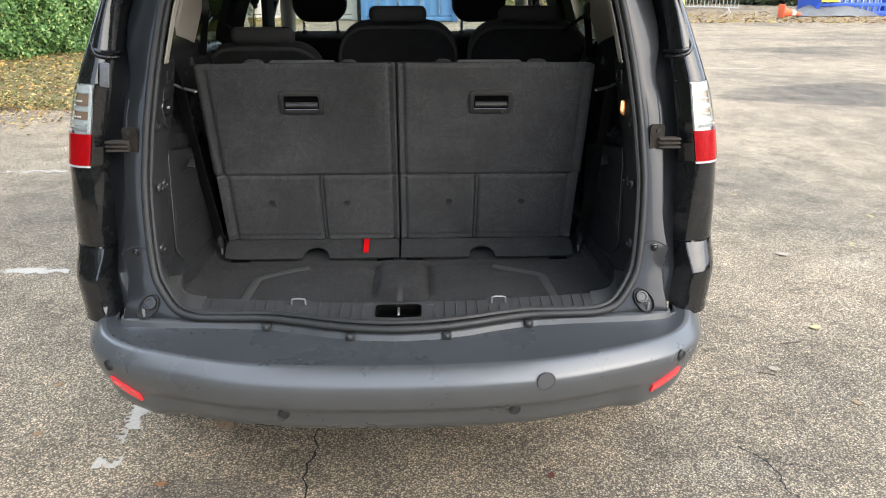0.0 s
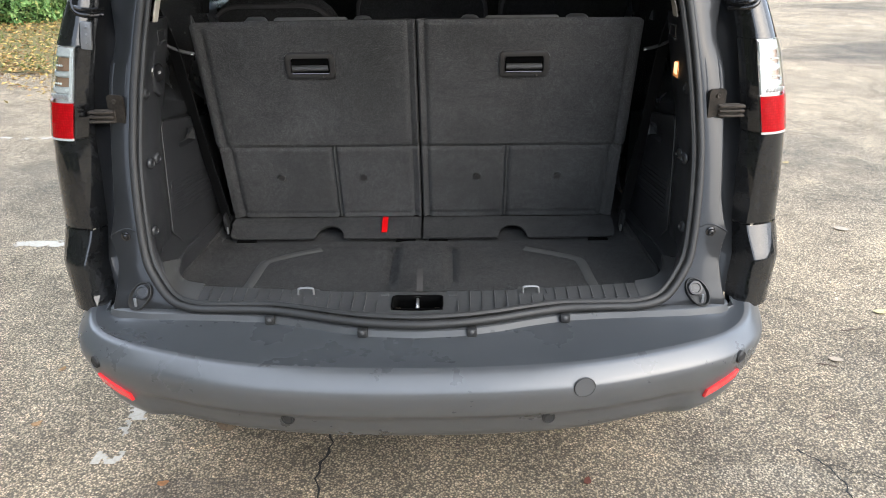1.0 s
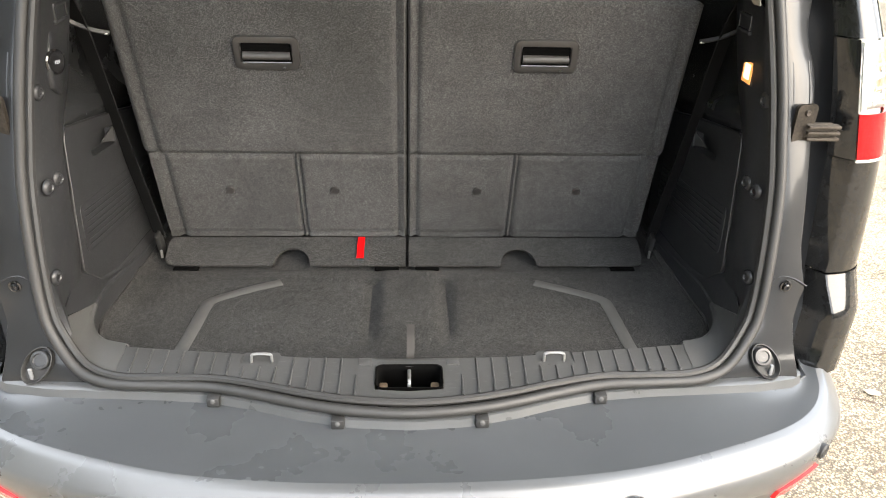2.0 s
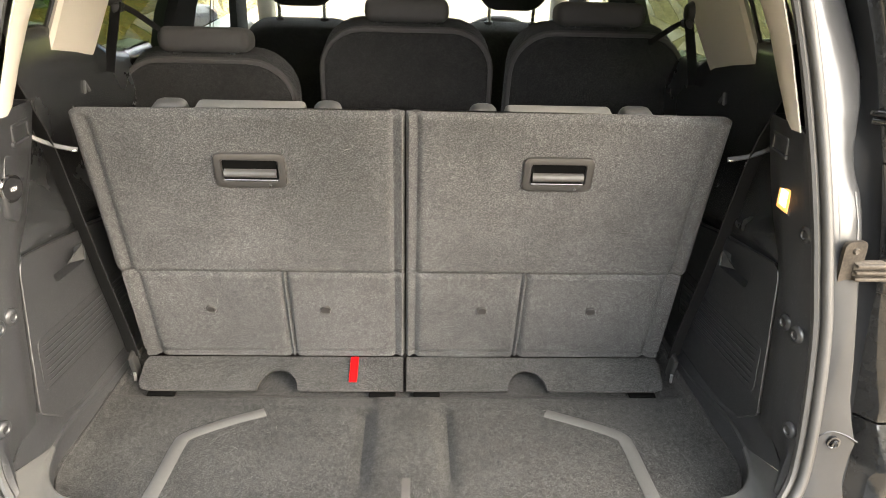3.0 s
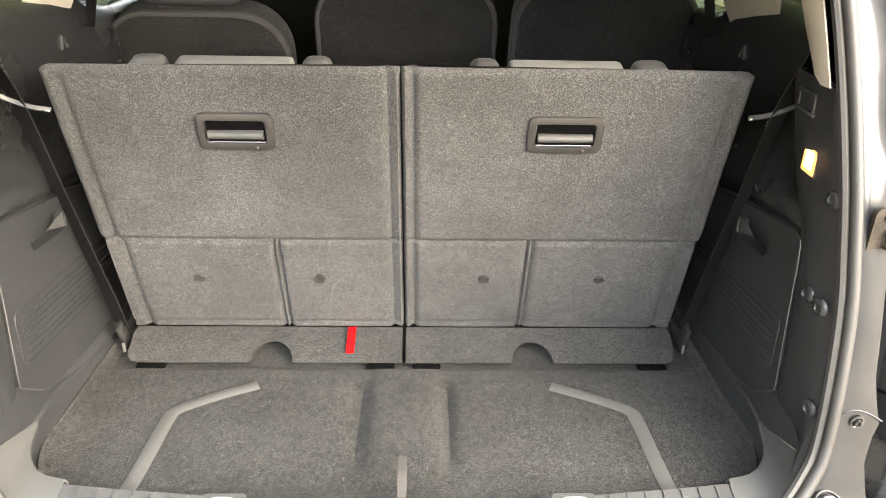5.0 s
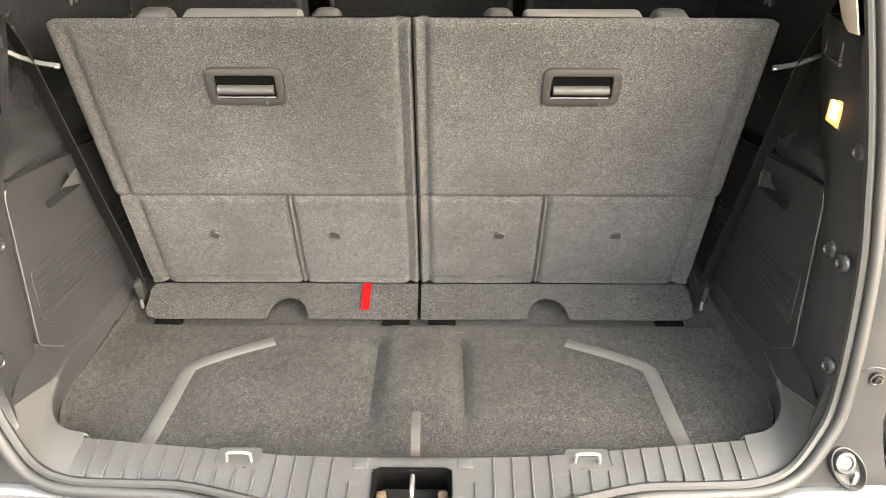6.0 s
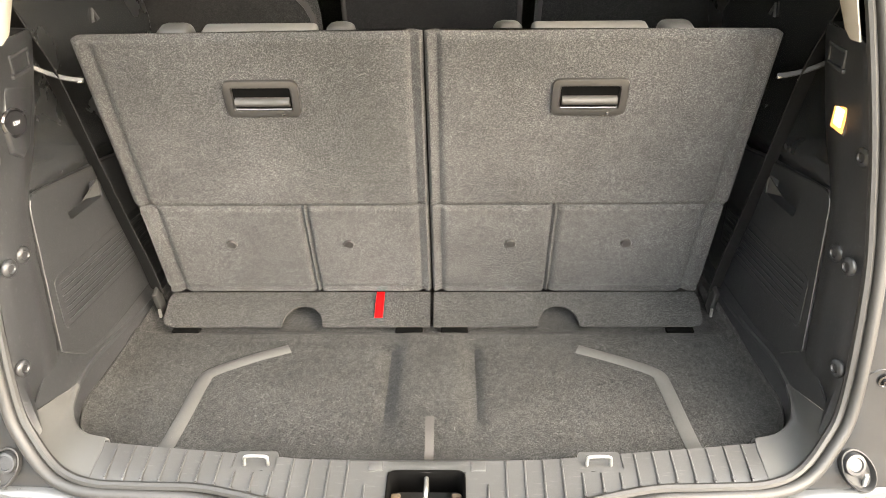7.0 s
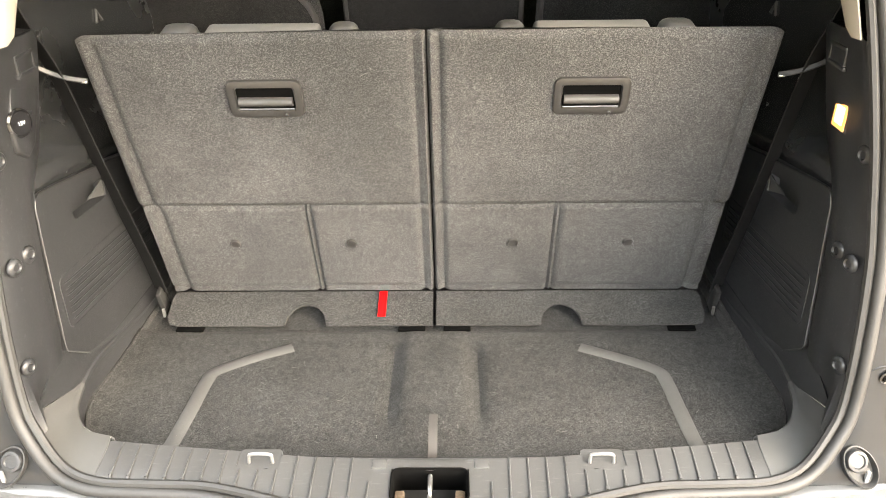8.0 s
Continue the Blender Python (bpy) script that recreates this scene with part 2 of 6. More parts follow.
KICK = grained("smooth_grey_strip_plastic", (0.044, 0.046, 0.048), (0.062, 0.065, 0.067), (0.25, 0.35), 1200, 9, 0.0001, 0.2)
LEDGE = grained("smooth_grey_ledge_plastic", (0.050, 0.0505, 0.0500), (0.066, 0.0665, 0.0655), (0.32, 0.45), 1400, 7, 0.0002, 0.35)
SMOOTH_TRIM = grained("smooth_dark_side_plastic", (0.014, 0.0148, 0.0155), (0.024, 0.0252, 0.0265), (0.20, 0.30), 1500, 5, 0.0001, 0.3)
SMOOTH_TRIM.node_tree.nodes["Principled BSDF"].inputs["Specular IOR Level"].default_value = 0.8
CREAM = grained("cream_pillar_plastic", (0.34, 0.313, 0.264), (0.41, 0.378, 0.318), (0.5, 0.62), 1300, 3, 0.0002, 0.3)
LINING = grained("cream_roof_cloth", (0.58, 0.54, 0.46), (0.66, 0.62, 0.54), (0.85, 0.95), 700, 3, 0.0004, 0.3)
RUBBER = grained("grey_black_rubber", (0.011, 0.011, 0.0105), (0.019, 0.0185, 0.018), (0.5, 0.65), 300, 8, 0.0002, 0.2)
CARPET_BACK = carpet("grey_felt_seat_backing", (0.020, 0.020, 0.020), (0.130, 0.130, 0.128), 4.0, (0.84, 1.12))
# the boards' felt, darkened for the way light falls on the flap
CARPET_FLAP = carpet("shaded_grey_felt_flap", (0.005, 0.005, 0.005), (0.098, 0.098, 0.097), 5.0, (0.82, 1.14))
CARPET_FLOOR = carpet("dark_felt_floor_carpet", (0.006, 0.006, 0.006), (0.070, 0.070, 0.069), 6.0, (0.60, 1.36))
BEZEL = grained("dark_grey_handle_plastic", (0.016, 0.0155, 0.015), (0.026, 0.025, 0.024), (0.28, 0.38), 1500, 8, 0.0001, 0.3)
SATIN = grained("satin_grey_metal", (0.09, 0.088, 0.086), (0.14, 0.137, 0.134), (0.2, 0.3), 500, 10, 0.0001, 0.1, 0, 0.8)
STRIPE = grained("smooth_moulded_stripe", (0.038, 0.038, 0.037), (0.060, 0.060, 0.058), (0.6, 0.8), 500, 12)
FABRIC = carpet("charcoal_seat_cloth", (0.007, 0.007, 0.007), (0.034, 0.033, 0.032), 4.0)
CLOTH_PLAIN = grained("smooth_charcoal_cloth", (0.022, 0.021, 0.020), (0.034, 0.032, 0.031), (0.8, 0.95), 1100, 6, 0.0004, 0.4)
VINYL = grained("pale_grey_headrest_vinyl", (0.085, 0.085, 0.082), (0.12, 0.118, 0.113), (0.55, 0.7), 900, 8)
WEBBING = grained("black_belt_webbing", (0.005, 0.005, 0.005), (0.011, 0.011, 0.0108), (0.7, 0.85), 800, 10)
WEBBING.node_tree.nodes["Principled BSDF"].inputs["Specular IOR Level"].default_value = 0.12
CHROME = grained("bright_steel", (0.62, 0.62, 0.62), (0.78, 0.78, 0.77), (0.2, 0.35), 300, 20, 0.0001, 0.1, 0, 0.75)
EYE_STEEL = grained("dull_plated_steel", (0.20, 0.20, 0.20), (0.30, 0.30, 0.295), (0.25, 0.4), 300, 20, 0.0001, 0.1, 0, 0.75)
RUST = grained("rusty_brown_steel", (0.05, 0.034, 0.022), (0.17, 0.125, 0.085), (0.55, 0.8), 160, 22, 0.0006, 0.5, 0, 0.35)
BRACKET = grained("dull_brown_zinc", (0.024, 0.020, 0.016), (0.070, 0.060, 0.050), (0.5, 0.7), 220, 30, 0.0004, 0.4, 0, 0.3)
PLATE_GREY = grained("grey_painted_steel", (0.11, 0.115, 0.12), (0.16, 0.165, 0.17), (0.35, 0.5), 500, 30, 0.0002, 0.3)
BLACK = grained("matt_black_plastic", (0.008, 0.008, 0.008), (0.016, 0.016, 0.016), (0.5, 0.7), 900, 6)
PILLAR_BLACK = shader("matt_black_cloth", (0.008, 0.008, 0.008), 0.95, 0, 0, 0.1)
# near-black that stands for the shade in hollows and under the flaps
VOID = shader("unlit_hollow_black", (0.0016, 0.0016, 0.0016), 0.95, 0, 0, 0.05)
TAB = grained("taupe_webbing", (0.014, 0.0125, 0.0115), (0.026, 0.0235, 0.022), (0.7, 0.9), 700, 20)
GLOSSBLACK = shader("gloss_black_plastic", (0.01, 0.01, 0.011), 0.12, 0, 0.5)
RED_TAG = grained("red_webbing", (0.42, 0.0008, 0.0022), (0.52, 0.0016, 0.0036), (0.7, 0.85), 900, 20)
RED_TAG.node_tree.nodes["Principled BSDF"].inputs["Specular IOR Level"].default_value = 0.12
RED_LENS = shader("red_lamp_lens", (0.30, 0.001, 0.004), 0.2, 0, 0.35, 0.25)
facets = node(RED_LENS, "ShaderNodeTexVoronoi", Scale=160.0, Randomness=0.35)
wire(RED_LENS, RED_LENS.node_tree.nodes.new("ShaderNodeTexCoord").outputs["Object"], facets.inputs["Vector"])
paint_in(RED_LENS, ramp(RED_LENS, facets.outputs["Distance"], [(0.1, (0.34, 0.002, 0.006)), (0.6, (0.25, 0.0008, 0.003))]))
bump(RED_LENS, facets.outputs["Distance"], 0.2, 0.002)
RED_REFLECT = shader("red_reflector", (0.75, 0.03, 0.035), 0.18, 0, 1.0)
AMBER_IN = shader("warm_bulb_chamber", (0.30, 0.19, 0.13), 0.22, 0.2, 0.8)
DIRTY_STEEL = grained("dirty_dark_steel", (0.010, 0.009, 0.008), (0.048, 0.040, 0.032), (0.5, 0.7), 200, 25, 0.0004, 0.4, 0, 0.4)
for dull in (BRACKET, DIRTY_STEEL):
    dull.node_tree.nodes["Principled BSDF"].inputs["Specular IOR Level"].default_value = 0.2
GLASS = pane_glass("green_tinted_privacy_glass", (0.060, 0.076, 0.044))
SCREEN = pane_glass("clear_windscreen_glass", (0.70, 0.77, 0.72))
DOOR_GLASS = pane_glass("light_green_door_glass", (0.40, 0.46, 0.38))
LAMP_GLOW = glowing("lit_boot_lamp_lens", (1.0, 0.40, 0.12), 0.13)
BULB_GLOW = glowing("lit_boot_lamp_bulb", (1.0, 0.64, 0.30), 0.55)
TONGUE = grained("smoky_grey_plastic", (0.007, 0.007, 0.007), (0.014, 0.014, 0.0135), (0.3, 0.4), 500, 20, 0.0001, 0.1)
LEVER = grained("glossy_dark_lever_plastic", (0.024, 0.0235, 0.023), (0.036, 0.035, 0.034), (0.45, 0.6), 900, 20, 0.0001, 0.1)
MIRROR = shader("mirror_glass", (0.75, 0.78, 0.75), 0.02, 1.0)
TYRE = grained("black_tyre", (0.014, 0.014, 0.014), (0.03, 0.03, 0.03), (0.7, 0.9), 300, 6)
ALLOY = grained("silver_alloy", (0.42, 0.43, 0.44), (0.55, 0.56, 0.57), (0.25, 0.4), 900, 6, 0.0001, 0.1, 0, 0.9)
WHITE_PAINT = grained("worn_white_road_paint", (0.31, 0.275, 0.22), (0.48, 0.435, 0.36), (0.7, 0.9), 120, 3, 0.001, 0.5)
WHITE_MARK = shader("white_print", grey(0.75), 0.5)

# ---- ground ----
bm = bmesh.new()
xs = [-400, -150, -60, -30, -20] + [i for i in range(-14, 20, 2)] + [25, 40, 80, 150, 400]
ys = [-400, -150, -60, -20] + [i for i in range(-10, 34, 2)] + [45, 80, 150, 400]
loft(bm, [[(x, y, 0.0) for x in xs] for y in ys])
tagged(part("ground", bm, ASPHALT), "worn pale tarmac car park with exposed stones", "ground", kind="structure")

# ---- the car: shell ----
car = thing("car", (0, 2.3, 0), "black people carrier with open boot, parked on tarmac", "car")

# half width of the body side at each height, and the opening's edge (half width, y) at each height
SIDE = [(0.22, 0.89), (0.35, 0.93), (0.5, 0.948), (0.7, 0.958), (0.9, 0.958), (1.02, 0.950), (1.1, 0.938), (1.2, 0.915), (1.3, 0.880), (1.4, 0.840), (1.46, 0.815), (1.53, 0.785), (1.58, 0.75), (1.61, 0.70), (1.625, 0.65)]
SEAL_X = [(0.618, 0.575), (0.65, 0.638), (0.74, 0.683), (0.85, 0.694), (0.97, 0.698), (1.06, 0.692), (1.15, 0.683), (1.28, 0.664), (1.41, 0.638), (1.53, 0.606), (1.58, 0.58), (1.61, 0.53)]
SEAL_Y = [(0.618, 0.262), (0.65, 0.279), (0.74, 0.311), (0.85, 0.341), (0.97, 0.375), (1.06, 0.4), (1.15, 0.424), (1.28, 0.461), (1.41, 0.497), (1.53, 0.53), (1.58, 0.545), (1.61, 0.555)]


def side_x(z, y=2.0):
    taper = float(np.interp(y, [0.3, 0.6, 1.0, 3.2, 3.9, 4.4, 4.7], [0.965, 0.992, 1.0, 1.0, 0.965, 0.88, 0.72]))
    return lerp_table(z, SIDE) * taper


def screen_y(z):
    return 3.55 - (z - 1.05) * 1.62


def arch_low(y):
    low = 0.24
    for yc in (0.98, 3.83):
        if abs(y - yc) < 0.375:
            low = max(low, 0.33 + math.sqrt(0.375**2 - (y - yc) ** 2))
    return low


def belt_high(y):
    return 1.10 if y < 3.4 else 1.10 - 0.10 * min(1, (y - 3.4) / 0.15) - 0.20 * max(0, (y - 3.55) / 0.9) ** 1.3


def side_skin(y0, y1, low, high, rows, s, inset=0.0):
    """A piece of the body side between two heights; y0 and y1 may lean with the height."""
    bm = bmesh.new()
    n = max(4, int((max(y1(1.1), y1(1.5)) - min(y0(1.1), y0(1.5))) / 0.035))
    grid = []
    for i in range(n + 1):
        col = []
        for j in range(rows + 1):
            z = 0.0
            ym = y0(1.1) + (y1(1.1) - y0(1.1)) * i / n
            z = low(ym) + (high(ym) - low(ym)) * j / rows
            y = y0(z) + (y1(z) - y0(z)) * i / n
            col.append((s * (side_x(z, y) - inset), y, z))
        grid.append(col)
    loft(bm, grid)
    return bm


def upright_at(v):
    return lambda z: v


def leaning(a, b):
    return lambda z: a + (b - a) * (z - 1.1) / 0.4


for s in (-1, 1):
    for name, ya, yb, label in (("rear_wing", 0.62, 1.40, "glossy black rear wing"), ("rear_door", 1.405, 2.435, "closed glossy black rear door"), ("front_door", 2.44, 3.30, "closed glossy black front door"), ("front_wing", 3.305, 4.50, "glossy black front wing")):
        bm = side_skin(upright_at(ya), upright_at(yb), arch_low, belt_high, 14, s)
        panel = part(name, thick(bm, 0.01), PAINT, car, label)
        if "door" in name:
            bm = bmesh.new()
            box(bm, (s * 0.948, ya + 0.11, 0.97), (0.022, 0.17, 0.028), 0.008, None, 3)
            part("door_handle", bm, PAINT, panel)
    for ya, yb in ((leaning(0.62, 0.62), leaning(0.72, 1.0)), (leaning(1.22, 1.36), leaning(1.42, 1.50)), (leaning(2.34, 2.44), leaning(2.52, 2.58))):
        part("window_pillar", thick(side_skin(ya, yb, upright_at(1.10), upright_at(1.51), 8, s), 0.01), GLOSSBLACK, car, "gloss black window pillar")
    part("roof_rail", thick(side_skin(upright_at(0.62), upright_at(2.66), upright_at(1.505), upright_at(1.625), 5, s), 0.01), PAINT, car, "black roof edge")
    bm = bmesh.new()
    tube(bm, [(s * 0.905, 3.42, 1.09), (s * 0.80, 3.12, 1.30), (s * 0.69, 2.86, 1.47), (s * 0.60, 2.66, 1.59)], 0.032, 8, False, (0, 0, 1), 0.8)
    part("windscreen_pillar", bm, PAINT, car, "black windscreen pillar")
    for ya, yb, mat_, label in ((leaning(0.72, 1.0), leaning(1.22, 1.36), GLASS, "dark tinted quarter window"), (leaning(1.42, 1.50), leaning(2.34, 2.44), GLASS, "dark tinted rear door window"), (leaning(2.52, 2.58), leaning(3.22, 2.72), DOOR_GLASS, "lightly tinted front door window")):
        part("side_window", side_skin(ya, yb, upright_at(1.10), upright_at(1.51), 6, s, 0.006), mat_, car, label)
    bm = bmesh.new()
    box(bm, (s * 1.04, 3.12, 1.10), (0.19, 0.09, 0.13), 0.035, None, 4)
    box(bm, (s * 0.93, 3.14, 1.06), (0.08, 0.05, 0.04), 0.01)
    part("door_mirror", bm, PAINT, car, "black door mirror")

# roof, bonnet, front end, windscreen
bm = bmesh.new()
loft(bm, [[(x, y, 1.68 - 0.03 * (x / 0.65) ** 2 - 0.035 * ((y - 1.7) / 1.0) ** 2) for x in np.linspace(-0.65, 0.65, 13)] for y in np.linspace(0.6, 2.70, 14)])
part("roof", thick(bm, 0.012), PAINT, car, "glossy black painted roof")
bm = bmesh.new()
loft(bm, [[(x * side_x(0.9, y) / 0.94, y, 1.055 - 0.22 * ((y - 3.5) / 1.1) ** 1.4 - 0.06 * (x / 0.9) ** 2) for x in np.linspace(-0.9, 0.9, 13)] for y in np.linspace(3.5, 4.6, 12)])
part("bonnet", thick(bm, 0.012), PAINT, car, "glossy black painted bonnet")
bm = bmesh.new()
loft(bm, [[(x, 4.76 - 0.42 * (abs(x) / 0.9) ** 3 - back, z) for x in np.linspace(-0.88, 0.88, 21)] for z, back in ((0.83, 0.16), (0.75, 0.08), (0.62, 0.03), (0.5, 0.0), (0.36, 0.02), (0.24, 0.08))])
part("front_bumper", thick(bm, 0.015), PAINT, car)
bm = bmesh.new()
loft(bm, [[(x, screen_y(z) + 0.12 * (1 - (x / 0.72) ** 2), z) for x in np.linspace(-w, w, 11)] for z, w in ((1.05, 0.80), (1.2, 0.76), (1.4, 0.68), (1.57, 0.58))])
part("windscreen", bm, SCREEN, car, "clear curved windscreen")
bm = bmesh.new()
box(bm, (0, 2.5, 0.24), (1.3, 3.3, 0.05), 0.01)
part("underbody", bm, BLACK, car)

# wheels
wheels = []
for y in (0.98, 3.83):
    for s in (-1, 1):
        bm = bmesh.new()
        turned(bm, [(0.21, -0.11), (0.31, -0.112), (0.328, -0.09), (0.333, 0.0), (0.328, 0.09), (0.31, 0.112), (0.21, 0.11)], (s * 0.80, y, 0.333), (1, 0, 0), 40)
        tyre = part("tyre", bm, TYRE, car, "black rubber tyre")
        bm = bmesh.new()
        turned(bm, [(0.212, -0.08), (0.214, 0.08), (0.20, 0.095), (0.19, 0.07), (0.06, 0.06), (0.04, 0.075)], (s * 0.80, y, 0.333), (s, 0, 0), 30)
        for k in range(7):
            a = 2 * math.pi * k / 7
            box(bm, (s * 0.885, y + 0.12 * math.cos(a), 0.333 + 0.12 * math.sin(a)), (0.02, 0.17, 0.035), 0.006, Matrix.Rotation(a, 4, "X"))
        part("rim", bm, ALLOY, tyre, "silver alloy rim")

# ---- the car: rear corner panels, lamps and boot frame ----
OUT_X = [(0.56, 0.808), (0.585, 0.815), (0.64, 0.833), (0.71, 0.833), (0.79, 0.822), (0.9, 0.828), (1.02, 0.837), (1.105, 0.829), (1.235, 0.812), (1.33, 0.785), (1.46, 0.755), (1.56, 0.72), (1.61, 0.65)]
OUT_Y = [(0.56, 0.322), (0.65, 0.350), (0.78, 0.385), (0.9, 0.40), (1.02, 0.415), (1.105, 0.425), (1.235, 0.45), (1.33, 0.478), (1.46, 0.515), (1.56, 0.545), (1.61, 0.56)]
# the chamfer facing the opening: its inner and outer edge
CHAMFER_IN = [(0.56, 0.800), (0.575, 0.806), (0.613, 0.806), (0.70, 0.820), (0.772, 0.816), (0.79, 0.814), (0.85, 0.814), (0.93, 0.812), (1.02, 0.815), (1.09, 0.808), (1.16, 0.800), (1.23, 0.790), (1.30, 0.776), (1.365, 0.768), (1.45, 0.750), (1.56, 0.712), (1.61, 0.645)]
CHAMFER_OUT = [(0.56, 0.830), (0.575, 0.838), (0.613, 0.850), (0.70, 0.857), (0.772, 0.841), (0.79, 0.841), (0.85, 0.846), (0.93, 0.850), (1.02, 0.853), (1.09, 0.842), (1.16, 0.832), (1.23, 0.824), (1.30, 0.806), (1.365, 0.796), (1.45, 0.776), (1.56, 0.738), (1.61, 0.668)]
# the painted jamb beside the seal: its outer edge, and how far forward that edge lies of the seal
JAMB_X = [(0.60, 0.770), (0.62, 0.770), (0.675, 0.760), (0.72, 0.755), (0.76, 0.764), (0.79, 0.775), (0.815, 0.764), (0.86, 0.757), (0.93, 0.758), (1.0, 0.757), (1.15, 0.755), (1.197, 0.748), (1.225, 0.737), (1.265, 0.735), (1.31, 0.745), (1.36, 0.750), (1.406, 0.744), (1.451, 0.734), (1.56, 0.70), (1.61, 0.64)]
JAMB_IN = [(0.60, 0.008), (0.85, 0.010), (1.0, 0.014), (1.15, 0.022), (1.26, 0.034), (1.32, 0.045), (1.38, 0.060), (1.45, 0.080), (1.56, 0.095), (1.61, 0.09)]
CORNER_Z = [0.575, 0.59, 0.612, 0.63, 0.65, 0.675, 0.695, 0.702, 0.715, 0.73, 0.76, 0.782]
CORNER_OUT = [(0.575, 0.001), (0.612, 0.004), (0.65, 0.0085), (0.690, 0.0150), (0.702, 0.0148), (0.782, 0.001)]
QUARTER_Z = [0.786, 0.82, 0.86, 0.92, 0.97, 1.015]
LAMP_Z = [1.018, 1.04, 1.06, 1.08, 1.104]
LAMP2_Z = [1.106, 1.13, 1.16, 1.19, 1.215, 1.234]
PILLAR_Z = [1.238, 1.26, 1.29, 1.33, 1.38, 1.43, 1.48, 1.53, 1.57, 1.60]


def corner_ring(z, s, grow=0.0):
    """The rear corner's outer skin at one height: the chamfer that faces the opening (three points), then round to the body side."""
    x0, y0 = lerp_table(z, OUT_X), lerp_table(z, OUT_Y)
    x1, y1 = side_x(z, 0.62), 0.62
    xi, xo = lerp_table(z, CHAMFER_IN), lerp_table(z, CHAMFER_OUT)
    a0 = math.asin(max(0.02, (xo + 0.004 - x0) / (x1 - x0)) ** (1 / 0.75))
    curve = []
    for k in range(12):
        a = a0 + (math.pi / 2 - a0) * (k / 11) ** 1.25
        curve.append(Vector((x0 + (x1 - x0) * math.sin(a) ** 0.75, y1 - (y1 - y0) * max(0.0, math.cos(a)) ** 0.42 if k < 11 else y1, 0)))
    ys = curve[0].y
    pts = [Vector((xi, ys + 0.034, 0)), Vector((xi + (xo - xi) * 0.45, ys + 0.016, 0)), Vector((xo, ys + 0.0008, 0))] + curve
    out = []
    for k, q in enumerate(pts):
        d = Vector((x1 - 0.15 - q.x, 0.62 - q.y, 0))
        q = q - d.normalized() * grow * min(1.0, k / 2) if d.length else q
        out.append((s * q.x, q.y, z))
    return out


def inner_ring(z, s):
    """From the door seal over the jamb, through a shallow water channel and up the flank to the chamfer's inner edge."""
    xs_, ys_ = lerp_table(z, SEAL_X) + 0.010, lerp_table(z, SEAL_Y) + 0.004
    xb, yb = lerp_table(z, JAMB_X), lerp_table(z, SEAL_Y) + lerp_table(z, JAMB_IN)
    end = corner_ring(z, s)[0]
    xe, ye = abs(end[0]), end[1]
    deep = max(yb, ye) + float(np.interp(z, [0.6, 0.80, 0.98, 1.6], [0.010, 0.012, 0.040, 0.055]))
    w, h = xb - xs_, yb - ys_
    pts = [(xs_, ys_), (xs_ + w * 0.12, ys_ + h * 0.05 - 0.002), (xs_ + w * 0.5, ys_ + h * 0.42 - 0.003), (xs_ + w * 0.9, ys_ + h * 0.84 - 0.002), (xb - 0.001, yb - 0.001), (xb + 0.0015, yb + 0.004), (xb + 0.004, deep - 0.002), (xb + 0.009, deep + 0.002), (xb + (xe - xb) * 0.62, deep - (deep - ye) * 0.18), (xe - 0.006, ye + (deep - ye) * 0.45), (xe, ye)]
    return [(s * x, y, z) for x, y in pts]


def on_jamb(z, f, s, out=0.0):
    """A place on the jamb at a height, f of the way from the seal to its outer edge."""
    ring = [Vector(p) for p in inner_ring(z, s)]
    p = ring[0].lerp(ring[4], f)
    d = (ring[4] - ring[0]).normalized()
    n = Vector((s * abs(d.y), -abs(d.x), 0)).normalized()
    return p + n * (out + 0.003), n


SILVER_CUP = grained("silvered_lamp_cup", (0.46, 0.47, 0.46), (0.62, 0.63, 0.61), (0.2, 0.32), 300, 9, 0.0003, 0.2, 0, 0.25)
COVER_LENS = pane_glass("clear_lamp_cover", (0.90, 0.92, 0.90))


def corner_strip(name, z0, z1, k0, k1, s, grow, stuff, parent, label="", rows=4, deep=0.003):
    bm = bmesh.new()
    loft(bm, [corner_ring(z, s, grow)[k0:k1] for z in np.linspace(z0, z1, rows)])
    return part(name, thick(bm, deep) if deep else bm, stuff, parent, label)


